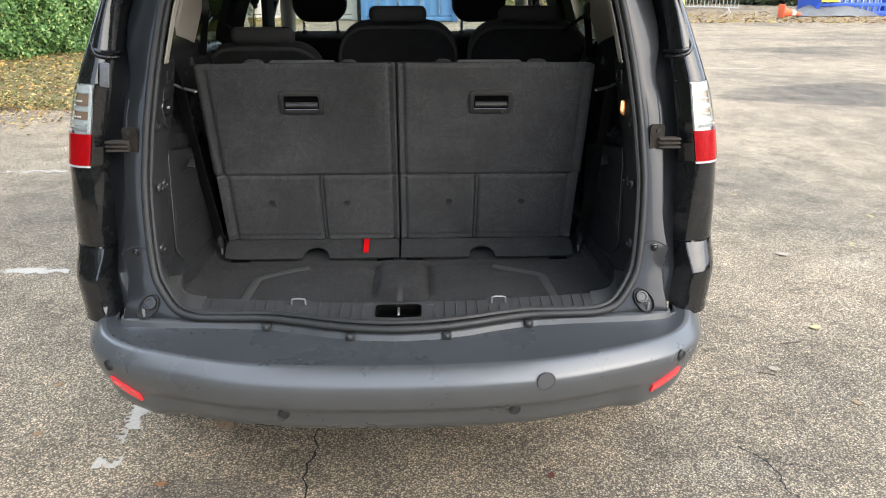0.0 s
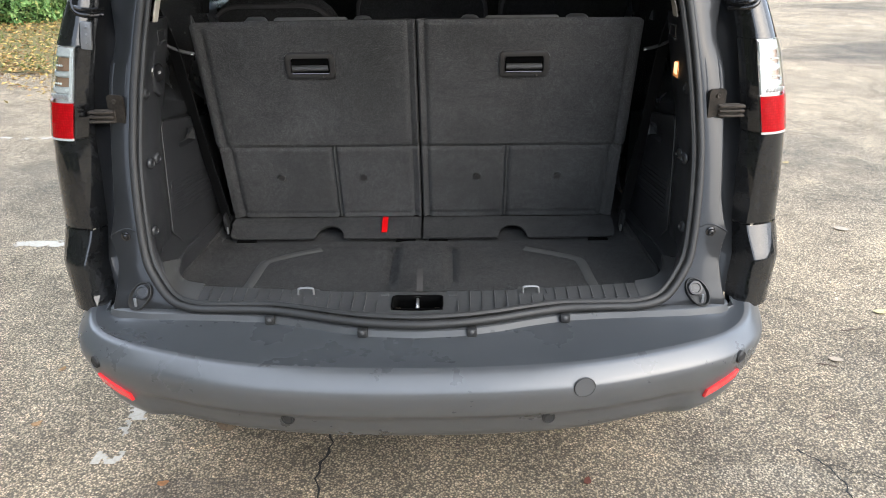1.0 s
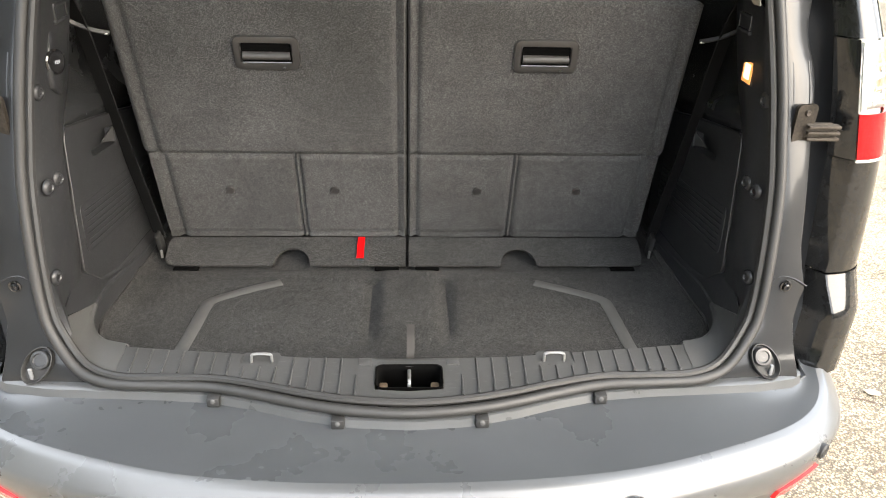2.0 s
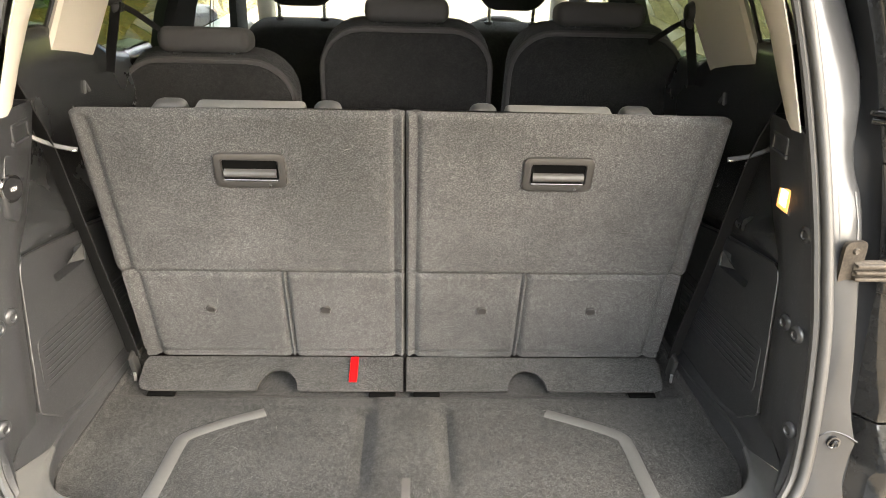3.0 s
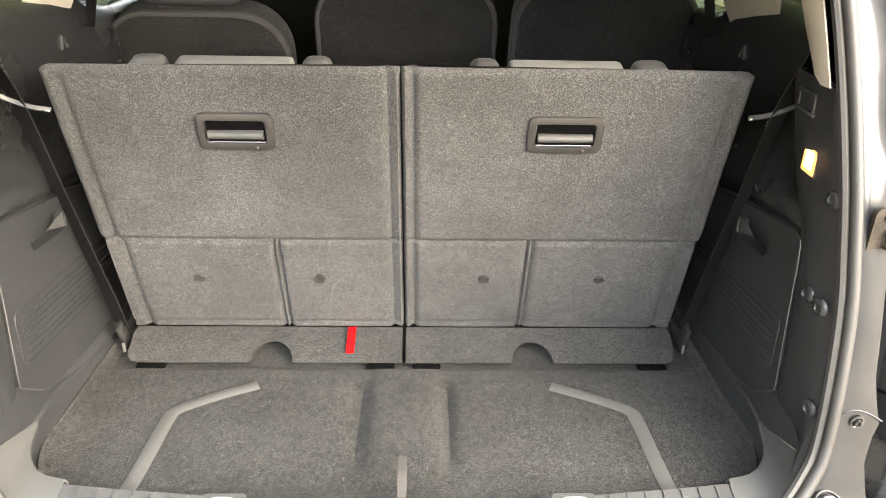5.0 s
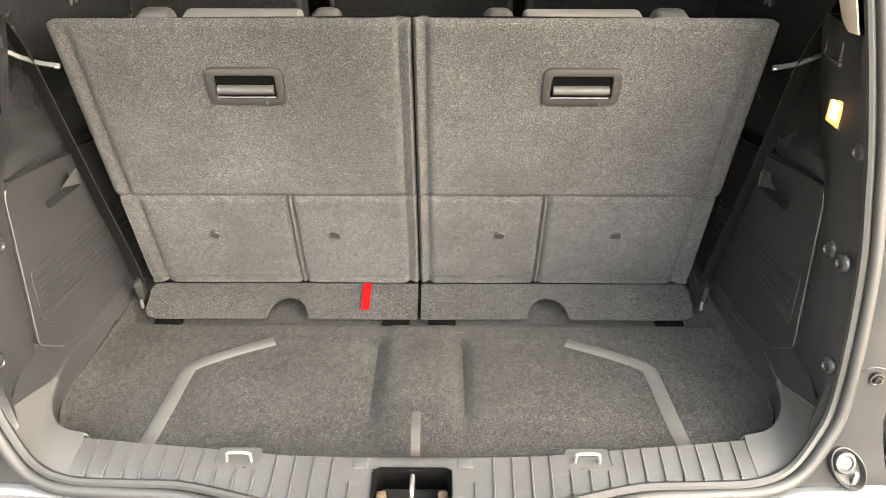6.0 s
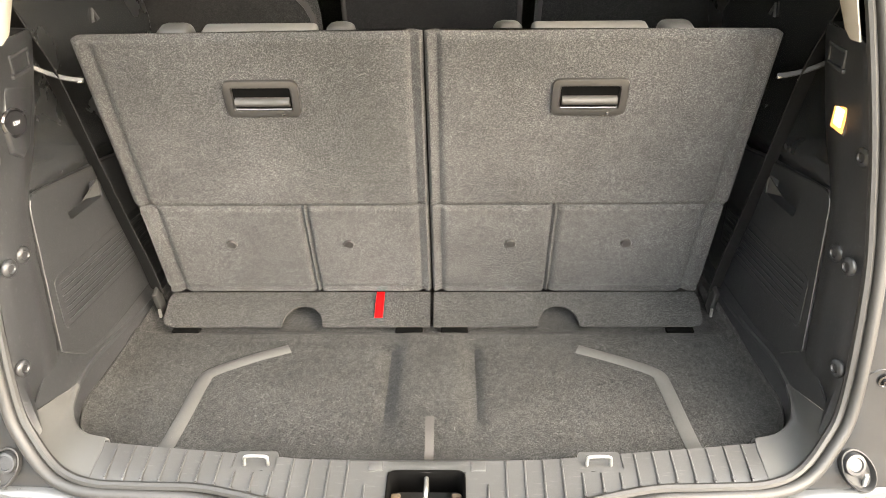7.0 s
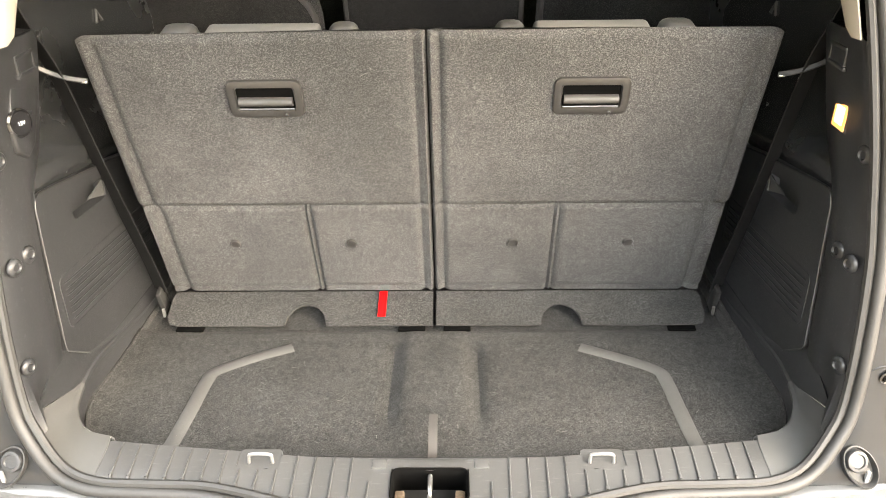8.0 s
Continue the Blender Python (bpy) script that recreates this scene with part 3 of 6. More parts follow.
for s in (-1, 1):
    bm = bmesh.new()
    loft(bm, [corner_ring(z, s, lerp_table(z, CORNER_OUT)) for z in CORNER_Z])
    part("bumper_wing", thick(bm, 0.006), PAINT, car, "glossy black corner piece above the bumper", 10)
    bm = bmesh.new()
    loft(bm, [corner_ring(z, s) for z in QUARTER_Z])
    part("quarter_panel", thick(bm, 0.006), PAINT, car, "glossy black rear quarter panel", 22)
    bm = bmesh.new()
    loft(bm, [corner_ring(z, s) for z in PILLAR_Z])
    part("rear_pillar", thick(bm, 0.006), PAINT, car, "glossy black rear pillar skin", 40)
    bm = bmesh.new()
    loft(bm, [inner_ring(z, s) for z in [0.60, 0.62, 0.65] + CORNER_Z[5:] + QUARTER_Z[1:] + LAMP_Z[1:] + LAMP2_Z[1:] + PILLAR_Z[1:]])
    gutter = part("boot_gutter", bm, GUTTER_PAINT, car, "glossy painted jamb and water channel beside the boot opening", 35)
    # overlapping lower jamb panel: its upper edge stands proud as a thin bead
    bm = bmesh.new()
    tube(bm, smooth_path([on_jamb(0.800, 0.05, s)[0], on_jamb(0.808, 0.35, s)[0], on_jamb(0.802, 0.7, s)[0], on_jamb(0.788, 1.0, s)[0]], 5), 0.0016, 6, False, (0, 1, 0))
    part("panel_joint", bm, GUTTER_PAINT, gutter)
    # pressed frame above the stop plate
    for f in (0.22, 0.80):
        bm = bmesh.new()
        tube(bm, [on_jamb(z, f + (0.03 if f > 0.5 else 0.0) * (1.2 - z) * 10, s, -0.001)[0] for z in np.linspace(1.118, 1.195, 6)], 0.0022, 6, False, (0, 1, 0))
        part("pressed_rib", bm, GUTTER_PAINT, gutter)

    # tail lamp: grey surround, silvered cups behind a clear cover, red lower lens
    lamp = corner_strip("tail_lamp", 1.018, 1.236, 0, 3, s, 0.0005, PAINT, car, "tail lamp with red lower and clear upper lens", 8, 0.005)
    corner_strip("lamp_housing", 1.018, 1.236, 3, 15, s, -0.010, SILVER_CUP, lamp, "silvered lamp housing", 8)
    corner_strip("red_lens", 1.018, 1.1045, 2, 15, s, 0.003, RED_LENS, lamp, "glossy red lens", 6, 0.006)
    corner_strip("lens_rim", 1.012, 1.0185, 2, 15, s, 0.002, SILVER_CUP, lamp, "pale rim under the lens", 3, 0.006)
    corner_strip("clear_lens", 1.1065, 1.234, 2, 15, s, 0.003, COVER_LENS, lamp, "clear lens cover", 8, 0.0)
    for z0, z1 in ((1.178, 1.210), (1.141, 1.163)):
        corner_strip("bulb_chamber", z0, z1, 4, 12, s, -0.0065, AMBER_IN, lamp, "brownish bulb chamber behind the lens", 4)
        # bright specks in the chamber, modelled as small silvered dots
        for k in range(3):
            bm = bmesh.new()
            q = Vector(corner_ring((z0 + z1) / 2 - 0.003, s, -0.002)[8]).lerp(Vector(corner_ring((z0 + z1) / 2 - 0.003, s, -0.002)[6]), k / 2.5)
            turned(bm, [(0.0030, 0.0), (0.0026, 0.002), (0.0010, 0.003)], q, (0, -1, 0.2), 8)
            part("bulb_glint", bm, SILVER_CUP, lamp)
    for z0, z1 in ((1.166, 1.175), (1.128, 1.138), (1.213, 1.233)):
        corner_strip("chamber_rib", z0, z1, 3, 14, s, -0.003, SILVER_CUP, lamp, "", 3)
    for k in range(6):
        ring = corner_ring(1.117, s, -0.002)
        q = Vector(ring[4]).lerp(Vector(ring[9]), k / 5)
        bm = bmesh.new()
        box(bm, q, (0.007, 0.004, 0.014), 0.0015, Matrix.Rotation(s * radians(20), 4, "Y"))
        part("lamp_reflector", bm, ALLOY, lamp, "small bright reflector")
    corner_strip("lamp_edge_strip", 1.108, 1.232, 3, 5, s, -0.001, SILVER_CUP, lamp, "bright strip down the lamp's inner edge", 6)

    # hinge stop plate and bracket beside the opening
    mid, nrm = on_jamb(1.075, 0.55, s, 0.002)
    side = Vector((0, 0, 1)).cross(nrm).normalized() * -s
    side = side if side.x * s > 0 else -side
    bm = bmesh.new()
    slab(bm, [mid + side * u + Vector((0, 0, v)) - nrm * 0.004 for u, v in rounded(0.044, 0.104, 0.010, 4)], nrm * 0.007)
    stop = part("stop_plate", bm, DIRTY_STEEL, car, "dirty brown stop plate with two screws")
    bm = bmesh.new()
    for k in (-1, 0, 1):
        box(bm, mid + side * 0.034 + nrm * 0.013 + Vector((0, 0, 0.0115 * k)), (0.062, 0.018, 0.0062), 0.002)
    box(bm, mid + side * 0.030 + nrm * 0.005, (0.054, 0.012, 0.032), 0.002)
    part("bracket", bm, BRACKET, stop, "dull grey ribbed metal bracket")
    for dz in (-0.038, 0.036):
        bm = bmesh.new()
        turned(bm, [(0.006, 0), (0.006, 0.002), (0.0045, 0.004), (0.002, 0.003)], mid + nrm * 0.003 + Vector((0, 0, dz)), nrm, 12)
        part("screw", bm, BRACKET, stop)
    if s < 0:
        # upper bolted plate on the pillar
        lean = Matrix.Rotation(-s * radians(9), 4, "Y")
        at = Vector((s * 0.790, 0.452, 1.262))
        bm = bmesh.new()
        box(bm, at, (0.027, 0.010, 0.066), 0.003, lean)
        for dz in (-0.018, 0.002, 0.020):
            turned(bm, [(0.0038, 0), (0.0038, 0.004), (0.002, 0.005)], at + lean.to_3x3() @ Vector((-0.002 * s, -0.005, dz)), (0, -1, 0), 8)
        part("bolted_plate", bm, PLATE_GREY, car, "small grey bolted plate")
    # raised lip where the tailgate's window frame seats
    bm = bmesh.new()
    tube(bm, smooth_path([(s * 0.705, 0.562, 1.60), (s * 0.770, 0.532, 1.50), (s * 0.800, 0.515, 1.42), (s * 0.818, 0.50, 1.36), (s * 0.826, 0.486, 1.33), (s * 0.812, 0.474, 1.312), (s * 0.785, 0.478, 1.306), (s * 0.762, 0.500, 1.304)], 6), 0.0065, 10, False, (0, 1, 0))
    tube(bm, smooth_path([(s * 0.815, 0.474, 1.326), (s * 0.797, 0.470, 1.321), (s * 0.775, 0.482, 1.318), (s * 0.758, 0.503, 1.317)], 5), 0.005, 8, False, (0, 1, 0))
    part("pillar_lip", bm, PAINT, car, "rounded lacquered lip on the rear pillar")
    # bolt and oval buffer pocket in the lower jamb
    at, ax = on_jamb(0.790, 0.42, s, 0.0)
    bm = bmesh.new()
    turned(bm, [(0.012, 0), (0.012, 0.003), (0.009, 0.004), (0.007, 0.0025), (0.0065, 0.008), (0.004, 0.009), (0.0025, 0.006)], at, ax, 18)
    part("bolt", bm, GLOSSBLACK, car, "round bolt in the jamb")
    at, ax = Vector((s * 0.700, 0.272, 0.650)), Vector((s * 0.10, -0.86, 0.48)).normalized()
    long_ = Vector((-s * 0.55, 0, 1.0)).normalized()
    long_ = (long_ - ax * long_.dot(ax)).normalized()
    wide_ = ax.cross(long_)

    def oval(a, b, h, n=28):
        return [at + ax * h + long_ * (a * math.cos(2 * math.pi * k / n)) + wide_ * (b * math.sin(2 * math.pi * k / n)) for k in range(n)]

    bm = bmesh.new()
    loft(bm, [oval(0.040, 0.026, -0.008), oval(0.0395, 0.0255, 0.0005), oval(0.0375, 0.0238, 0.0012), oval(0.0355, 0.0218, -0.002), oval(0.031, 0.018, -0.014)], close_u=True, cap=True)
    cup = part("buffer_cup", bm, BLACK, car, "oval dark pocket holding the tailgate buffer")
    bm = bmesh.new()
    turned(bm, [(0.0185, -0.012), (0.0185, 0.000), (0.0170, 0.003), (0.0125, 0.0035), (0.0110, 0.001), (0.0, 0.001)], at + long_ * 0.012, ax, 24)
    part("buffer", bm, TRIM, cup, "round buffer")
    bm = bmesh.new()
    box(bm, at - long_ * 0.020 - ax * 0.002, (0.007, 0.006, 0.024), 0.002)
    part("buffer_stalk", bm, PLATE_GREY, cup)

    # gas strut at the upper corner
    bm = bmesh.new()
    tube(bm, [(s * 0.632, 0.556, 1.560), (s * 0.650, 0.46, 1.735)], 0.008, 12)
    strut = part("gas_strut", bm, PILLAR_BLACK, car, "black tailgate gas strut")
    bm = bmesh.new()
    tube(bm, [(s * 0.650, 0.46, 1.735), (s * 0.662, 0.40, 1.86)], 0.005, 10)
    part("strut_rod", bm, CHROME, strut)
    bm = bmesh.new()
    turned(bm, [(0.010, -0.012), (0.014, 0), (0.010, 0.012)], (s * 0.632, 0.556, 1.558), (1, 0, 0), 14)
    part("strut_socket", bm, PILLAR_BLACK, strut)

# raised tailgate above the opening
gate = thing("tailgate", (0, 0.62, 1.63), "black tailgate raised above the boot", "tailgate")
bm = bmesh.new()
loft(bm, [[(x * w, y - 0.05 * (x * x), z) for x in np.linspace(-1, 1, 9)] for y, z, w in ((0.60, 1.69, 0.55), (0.40, 1.81, 0.62), (0.15, 1.93, 0.68))])
part("window_frame", thick(bm, 0.03), PAINT, gate)
bm = bmesh.new()
loft(bm, [[(x * w, y - 0.05 * (x * x), z) for x in np.linspace(-1, 1, 9)] for y, z, w in ((0.14, 1.935, 0.69), (-0.05, 1.985, 0.74), (-0.25, 2.02, 0.77), (-0.45, 2.03, 0.77), (-0.62, 2.01, 0.74))])
part("gate_panel", thick(bm, 0.05), PAINT, gate)

# ---- rubber seal round the opening ----
half = [(0.0, 0.150, 0.630), (0.11, 0.160, 0.630), (0.2, 0.181, 0.630), (0.27, 0.203, 0.630), (0.37, 0.229, 0.630), (0.47, 0.236, 0.629), (0.56, 0.244, 0.629), (0.62, 0.264, 0.644), (0.664, 0.292, 0.697), (0.683, 0.311, 0.745)]
half += [(lerp_table(z, SEAL_X), lerp_table(z, SEAL_Y), z) for z in (0.85, 0.97, 1.06, 1.15, 1.28, 1.41, 1.53)] + [(0.575, 0.552, 1.592), (0.50, 0.568, 1.638), (0.25, 0.575, 1.655), (0.0, 0.577, 1.66)]
loop = smooth_path(half + [(-x, y, z) for x, y, z in half[-2:0:-1]], 5, True)
centre = Vector((0, 0.38, 1.1))
bm = bmesh.new()
tube(bm, loop, 0.0105, 10, True, (0, 1, 0))
seal = part("door_seal", bm, RUBBER, car, "grey black rubber boot seal")
bm = bmesh.new()
tube(bm, [p + (centre - p).normalized() * 0.016 + Vector((0, 0.006, 0)) for p in loop], 0.0075, 8, True, (0, 1, 0))
part("seal_lip", bm, RUBBER, seal)

# ---- bumper ----
PLAN = smooth_path([(0, -0.040, 0), (0.2, -0.034, 0), (0.4, -0.010, 0), (0.58, 0.040, 0), (0.71, 0.092, 0), (0.80, 0.155, 0), (0.862, 0.240, 0), (0.902, 0.36, 0), (0.924, 0.48, 0), (0.934, 0.60, 0)], 5)
PROFILE = [(0.050, 0.600), (0.040, 0.5992), (0.035, 0.5975), (0.030, 0.594), (0.009, 0.574), (0.004, 0.567), (0.0005, 0.558), (0.001, 0.545), (0.006, 0.520), (0.014, 0.498), (0.019, 0.486), (0.033, 0.478), (0.042, 0.466), (0.050, 0.448), (0.058, 0.425), (0.070, 0.405), (0.088, 0.388), (0.12, 0.372), (0.16, 0.365)]


EDGE = [(0.0, 0.142), (0.11, 0.15), (0.2, 0.172), (0.27, 0.196), (0.37, 0.222), (0.47, 0.232), (0.58, 0.238), (0.68, 0.245), (0.76, 0.262), (0.82, 0.30)]


def plan_frame(path, i):
    a, b = path[max(i - 1, 0)], path[min(i + 1, len(path) - 1)]
    d = (b - a).normalized()
    return path[i], Vector((d.y, -d.x, 0))


def bumper_z(x, z):
    """The bumper's section lifted towards its corners."""
    lift = 0.008 * max(0.0, min(1.0, (x - 0.60) / 0.12)) * max(0.0, min(1.0, (0.47 - z) / 0.06))
    rise = -0.012 * max(0, (x - 0.66) / 0.27) ** 1.2
    return z + lift + rise * (1 if z > 0.47 else 0.4)


def tuck(x, d, z):
    """The lower step of the section fades out towards the corners."""
    return d * (1 - (0.35 if z < 0.486 else 0.0) * max(0.0, min(1.0, (x - 0.62) / 0.06)))


def bumper_point(x, z, out=0.0):
    """A place on the bumper's face and the way it faces."""
    s, ax = (1 if x >= 0 else -1), abs(x)
    f = float(np.interp(ax, [p.x for p in PLAN], range(len(PLAN))))
    i = min(int(f), len(PLAN) - 2)
    p = PLAN[i].lerp(PLAN[i + 1], f - i)
    n = plan_frame(PLAN, i)[1].lerp(plan_frame(PLAN, i + 1)[1], f - i).normalized()
    d = float(np.interp(-z, [-bumper_z(ax, q[1]) for q in PROFILE[3:]], [tuck(ax, *q) for q in PROFILE[3:]]))
    q = Vector((p.x, p.y, z)) + n * (out - d)
    return Vector((s * q.x, q.y, z)), Vector((s * n.x, n.y, 0))


bumper = thing("rear_bumper", (0, 0.2, 0.34), "grey textured plastic rear bumper under the open boot", "bumper")
rings, pads = [], []
for sgn, idx in ((-1, range(len(PLAN) - 1, 0, -1)), (1, range(len(PLAN)))):
    for i in idx:
        p, n = plan_frame(PLAN, i)
        xt = p.x * 0.80 / 0.934
        inner = Vector((xt, lerp_table(xt, EDGE), 0.6005))
        start = Vector((p.x, p.y, bumper_z(p.x, PROFILE[0][1]))) - n * PROFILE[0][0]
        ring, pad = [], []
        for k in range(8):
            q = inner.lerp(start, k / 7)
            pad.append((sgn * q.x, q.y, q.z - 0.005 * math.sin(math.pi * k / 7)))
        pads.append(pad)
        for d, z in PROFILE:
            q = Vector((p.x, p.y, z)) - n * tuck(p.x, d, z)
            ring.append((sgn * q.x, q.y, bumper_z(p.x, z)))
        rings.append(ring)
bm = bmesh.new()
loft(bm, rings)
skin = part("bumper_skin", thick(bm, 0.004), BUMPER, bumper)
bm = bmesh.new()
loft(bm, pads)
part("ledge_pad", thick(bm, 0.004), LEDGE_PAD, bumper, "smooth dark loading ledge on the bumper")
# clipped strip between ledge and seal
strip = []
for x in np.linspace(-0.78, 0.78, 79):
    ax = abs(x)
    f = lerp_table(ax, EDGE)
    strip.append([(x, f - 0.004, 0.598), (x, f + 0.002, 0.614), (x, f + 0.010, 0.618), (x, f + 0.022, 0.617)])
bm = bmesh.new()
loft(bm, strip)
kick = part("kick_strip", thick(bm, 0.003), KICK, bumper, "narrow grey strip clipped below the boot seal")
for x, y, z in ((-0.362, 0.2135, 0.611), (0.362, 0.2135, 0.611), (-0.128, 0.150, 0.610), (0.132, 0.150, 0.610)):
    bm = bmesh.new()
    box(bm, (x, y + 0.003, z), (0.024, 0.022, 0.020), 0.003)
    clip = part("clip", bm, BLACK, kick, "dark plastic clip")
    bm2 = bmesh.new()
    turned(bm2, [(0.005, 0), (0.005, 0.002), (0.002, 0.003)], (x, y - 0.007, z + 0.003), (0, -1, 0.3), 10)
    part("clip_screw", bm2, SILL, kick)
# parking sensors, towing cap, reflectors
for x, z in ((-0.300, 0.459), (0.310, 0.459), (-0.770, 0.547), (0.770, 0.550)):
    p, n = bumper_point(x, z, 0.002)
    bm = bmesh.new()
    turned(bm, [(0.0155, -0.008), (0.0155, 0.001), (0.013, 0.003), (0.0115, 0.001), (0.0105, 0.001), (0.009, 0.003)], p, n, 24)
    part("parking_sensor", bm, BLACK, skin, "round dark parking sensor")
p, n = bumper_point(0.376, 0.562, 0.001)
bm = bmesh.new()
turned(bm, [(0.0235, -0.004), (0.0235, -0.0005), (0.0222, 0.0015), (0.0, 0.002)], p, n, 32)
part("towing_cap", bm, BUMPER, skin, "round towing eye cover")
bm = bmesh.new()
tube(bm, [p + n * 0.0008 + 0.0238 * (math.cos(2 * math.pi * k / 32) * n.cross(Vector((0, 0, 1))) + math.sin(2 * math.pi * k / 32) * Vector((0, 0, 1))) for k in range(32)], 0.0012, 6, True)
part("cap_joint", bm, BLACK, skin)
for s in (-1, 1):
    bm = bmesh.new()
    rings = []
    for k in range(7):
        x = s * (0.703 + 0.072 * k / 6)
        zc = 0.460 + 0.039 * (k / 6)
        ring = []
        q, n = bumper_point(x, zc, 0.0)
        for dz, out in ((-0.0150, -0.03), (-0.0135, 0.004), (0.0115, 0.011), (0.013, -0.02)):
            ring.append(q + n * out + Vector((0, 0, dz)))
        rings.append(ring)
    loft(bm, rings, close_u=True, cap=True)
    part("reflector", bm, RED_REFLECT, skin, "red slanted reflector")
bm = bmesh.new()
tube(bm, smooth_path([(-0.50, 0.65, 0.33), (-0.50, 0.35, 0.325), (-0.50, 0.19, 0.322)], 4), 0.026, 14)
part("exhaust_pipe", bm, RUST, car, "brown rusty exhaust pipe")

# ---- boot interior: sill, side trims ----
INNER = [(0.0, 0.311), (0.13, 0.312), (0.21, 0.314), (0.32, 0.325), (0.46, 0.339), (0.57, 0.353)]
SILL_OUT = [(0.0, 0.162), (0.11, 0.174), (0.2, 0.196), (0.27, 0.216), (0.37, 0.239), (0.47, 0.246), (0.56, 0.252)]
LATCH = (-0.064, 0.064, 0.204, 0.277)


def sill_gap(x, y):
    """The holes in the sill plate: the latch, and a notch for each lashing eye."""
    if LATCH[0] < x < LATCH[1] and LATCH[2] < y < LATCH[3]:
        return True
    return abs(abs(x) - 0.2885) < 0.036 and y > 0.281


bm = bmesh.new()
cols = sorted({round(v, 4) for v in list(np.linspace(-0.57, 0.57, 77)) + [-0.064, 0.064, -0.3245, -0.2525, 0.2525, 0.3245]})
fr = np.linspace(0, 1, 13)
made = {}
for i in range(len(cols) - 1):
    for j in range(len(fr) - 1):
        quad = []
        for a, b in ((i, j), (i + 1, j), (i + 1, j + 1), (i, j + 1)):
            x, t = cols[a], fr[b]
            lo, hi = lerp_table(abs(x), SILL_OUT), lerp_table(abs(x), INNER)
            quad.append((a, b, x, lo + (hi - lo) * t, 0.642 - 0.006 * (1 - t) ** 6 - (0.010 if t > 0.99 else 0.0)))
        if sill_gap(sum(q[2] for q in quad) / 4, sum(q[3] for q in quad) / 4):
            continue
        corner = []
        for a, b, x, y, z in quad:
            if (a, b) not in made:
                made[(a, b)] = bm.verts.new((x, y, z))
            corner.append(made[(a, b)])
        bm.faces.new(corner)
sill = part("sill_plate", thick(bm, 0.004), SILL, car, "grey ribbed plastic sill with scuffs")
# ribs moulded on the sill
for s in (-1, 1):
    for k in range(15):
        x = s * (0.100 + 0.0309 * k)
        lo, hi = lerp_table(abs(x), SILL_OUT) + 0.013, lerp_table(abs(x), INNER) - 0.013
        if abs(abs(x) - 0.2885) < 0.045:
            hi = 0.272
        if k == 0:
            hi = 0.246
        bm = bmesh.new()
        tilt = s * 0.07 * (hi - lo) * abs(x) / 0.5
        tube(bm, [(x, hi + 0.003, 0.6408), (x, hi, 0.6425), (x - tilt * 0.5, (lo + hi) / 2, 0.6430), (x - tilt, lo, 0.6435), (x - tilt * 1.05, lo - 0.004, 0.640)], 0.0019, 6)
        box(bm, (x - tilt, lo + 0.001, 0.6440), (0.0052, 0.0065, 0.0034), 0.0012)
        part("rib", bm, SILL, sill)
# latch well, its walls coloured near-black for the shade inside
bm = bmesh.new()
ring = [(u, 0.2405 + v) for u, v in rounded(0.128, 0.073, 0.014)]
loft(bm, [[(u, v, 0.6450) for u, v in ring], [(u * 0.97, 0.2405 + (v - 0.2405) * 0.95, 0.6450) for u, v in ring], [(u * 0.94, 0.2405 + (v - 0.2405) * 0.9, 0.640) for u, v in ring], [(u * 0.94, 0.2405 + (v - 0.2405) * 0.9, 0.628) for u, v in ring], [(u * 0.98, 0.2405 + (v - 0.2405) * (0.9 if v < 0.25 else 2.2), 0.52) for u, v in ring]], close_u=True, cap=False)
well = part("latch_well", bm, VOID, car, "rounded opening with the boot striker")
bm = bmesh.new()
box(bm, (0, 0.226, 0.592), (0.122, 0.044, 0.006), 0.002)
box(bm, (-0.006, 0.216, 0.604), (0.085, 0.016, 0.018), 0.005)
part("latch_plate", bm, RUST, well, "dirty brown latch plate")
for s in (-1, 1):
    bm = bmesh.new()
    box(bm, (s * 0.049, 0.232, 0.612), (0.016, 0.026, 0.030), 0.003)
    part("latch_block", bm, RUST, well)
bm = bmesh.new()
tube(bm, smooth_path([(0.0, 0.272, 0.60), (0.0, 0.268, 0.634), (0.0, 0.25, 0.642), (0.0, 0.226, 0.640), (0.0, 0.216, 0.60)], 5), 0.0036, 10, False, (1, 0, 0))
part("striker", bm, EYE_STEEL, well, "bright steel striker loop")
for s in (-1, 1):
    bm = bmesh.new()
    box(bm, (s * 0.085, 0.288, 0.6425), (0.024, 0.022, 0.003), 0.001)
    part("blank_cap", bm, SILL, sill, "small pale square cap")
# lashing eyes
for s in (-1, 1):
    bm = bmesh.new()
    x = s * 0.2845
    tube(bm, smooth_path([(x - 0.0195, 0.291, 0.628), (x - 0.0195, 0.293, 0.648), (x - 0.0150, 0.2945, 0.657), (x + 0.0150, 0.2945, 0.657), (x + 0.0195, 0.293, 0.648), (x + 0.0195, 0.291, 0.628)], 4), 0.0029, 8, False, (0, 1, 0))
    eye = part("lashing_eye", bm, EYE_STEEL, car, "bright plated lashing eye folded up from the sill")
    bm = bmesh.new()
    loft(bm, [[(s * 0.2885 + u * k, 0.302 + v * k, z) for u, v in rounded(0.072, 0.044, 0.008)] for k, z in ((1.0, 0.640), (1.0, 0.634), (0.94, 0.631))], close_u=True, cap=True)
    part("eye_base", bm, SILL, eye)
    # black bar whose colour stands for the shade in the slot
    bm = bmesh.new()
    box(bm, (x + 0.004, 0.2905, 0.6315), (0.052, 0.009, 0.004), 0.0015)
    part("eye_slot", bm, PILLAR_BLACK, eye, "black bar drawing the shaded slot at the foot of the eye")

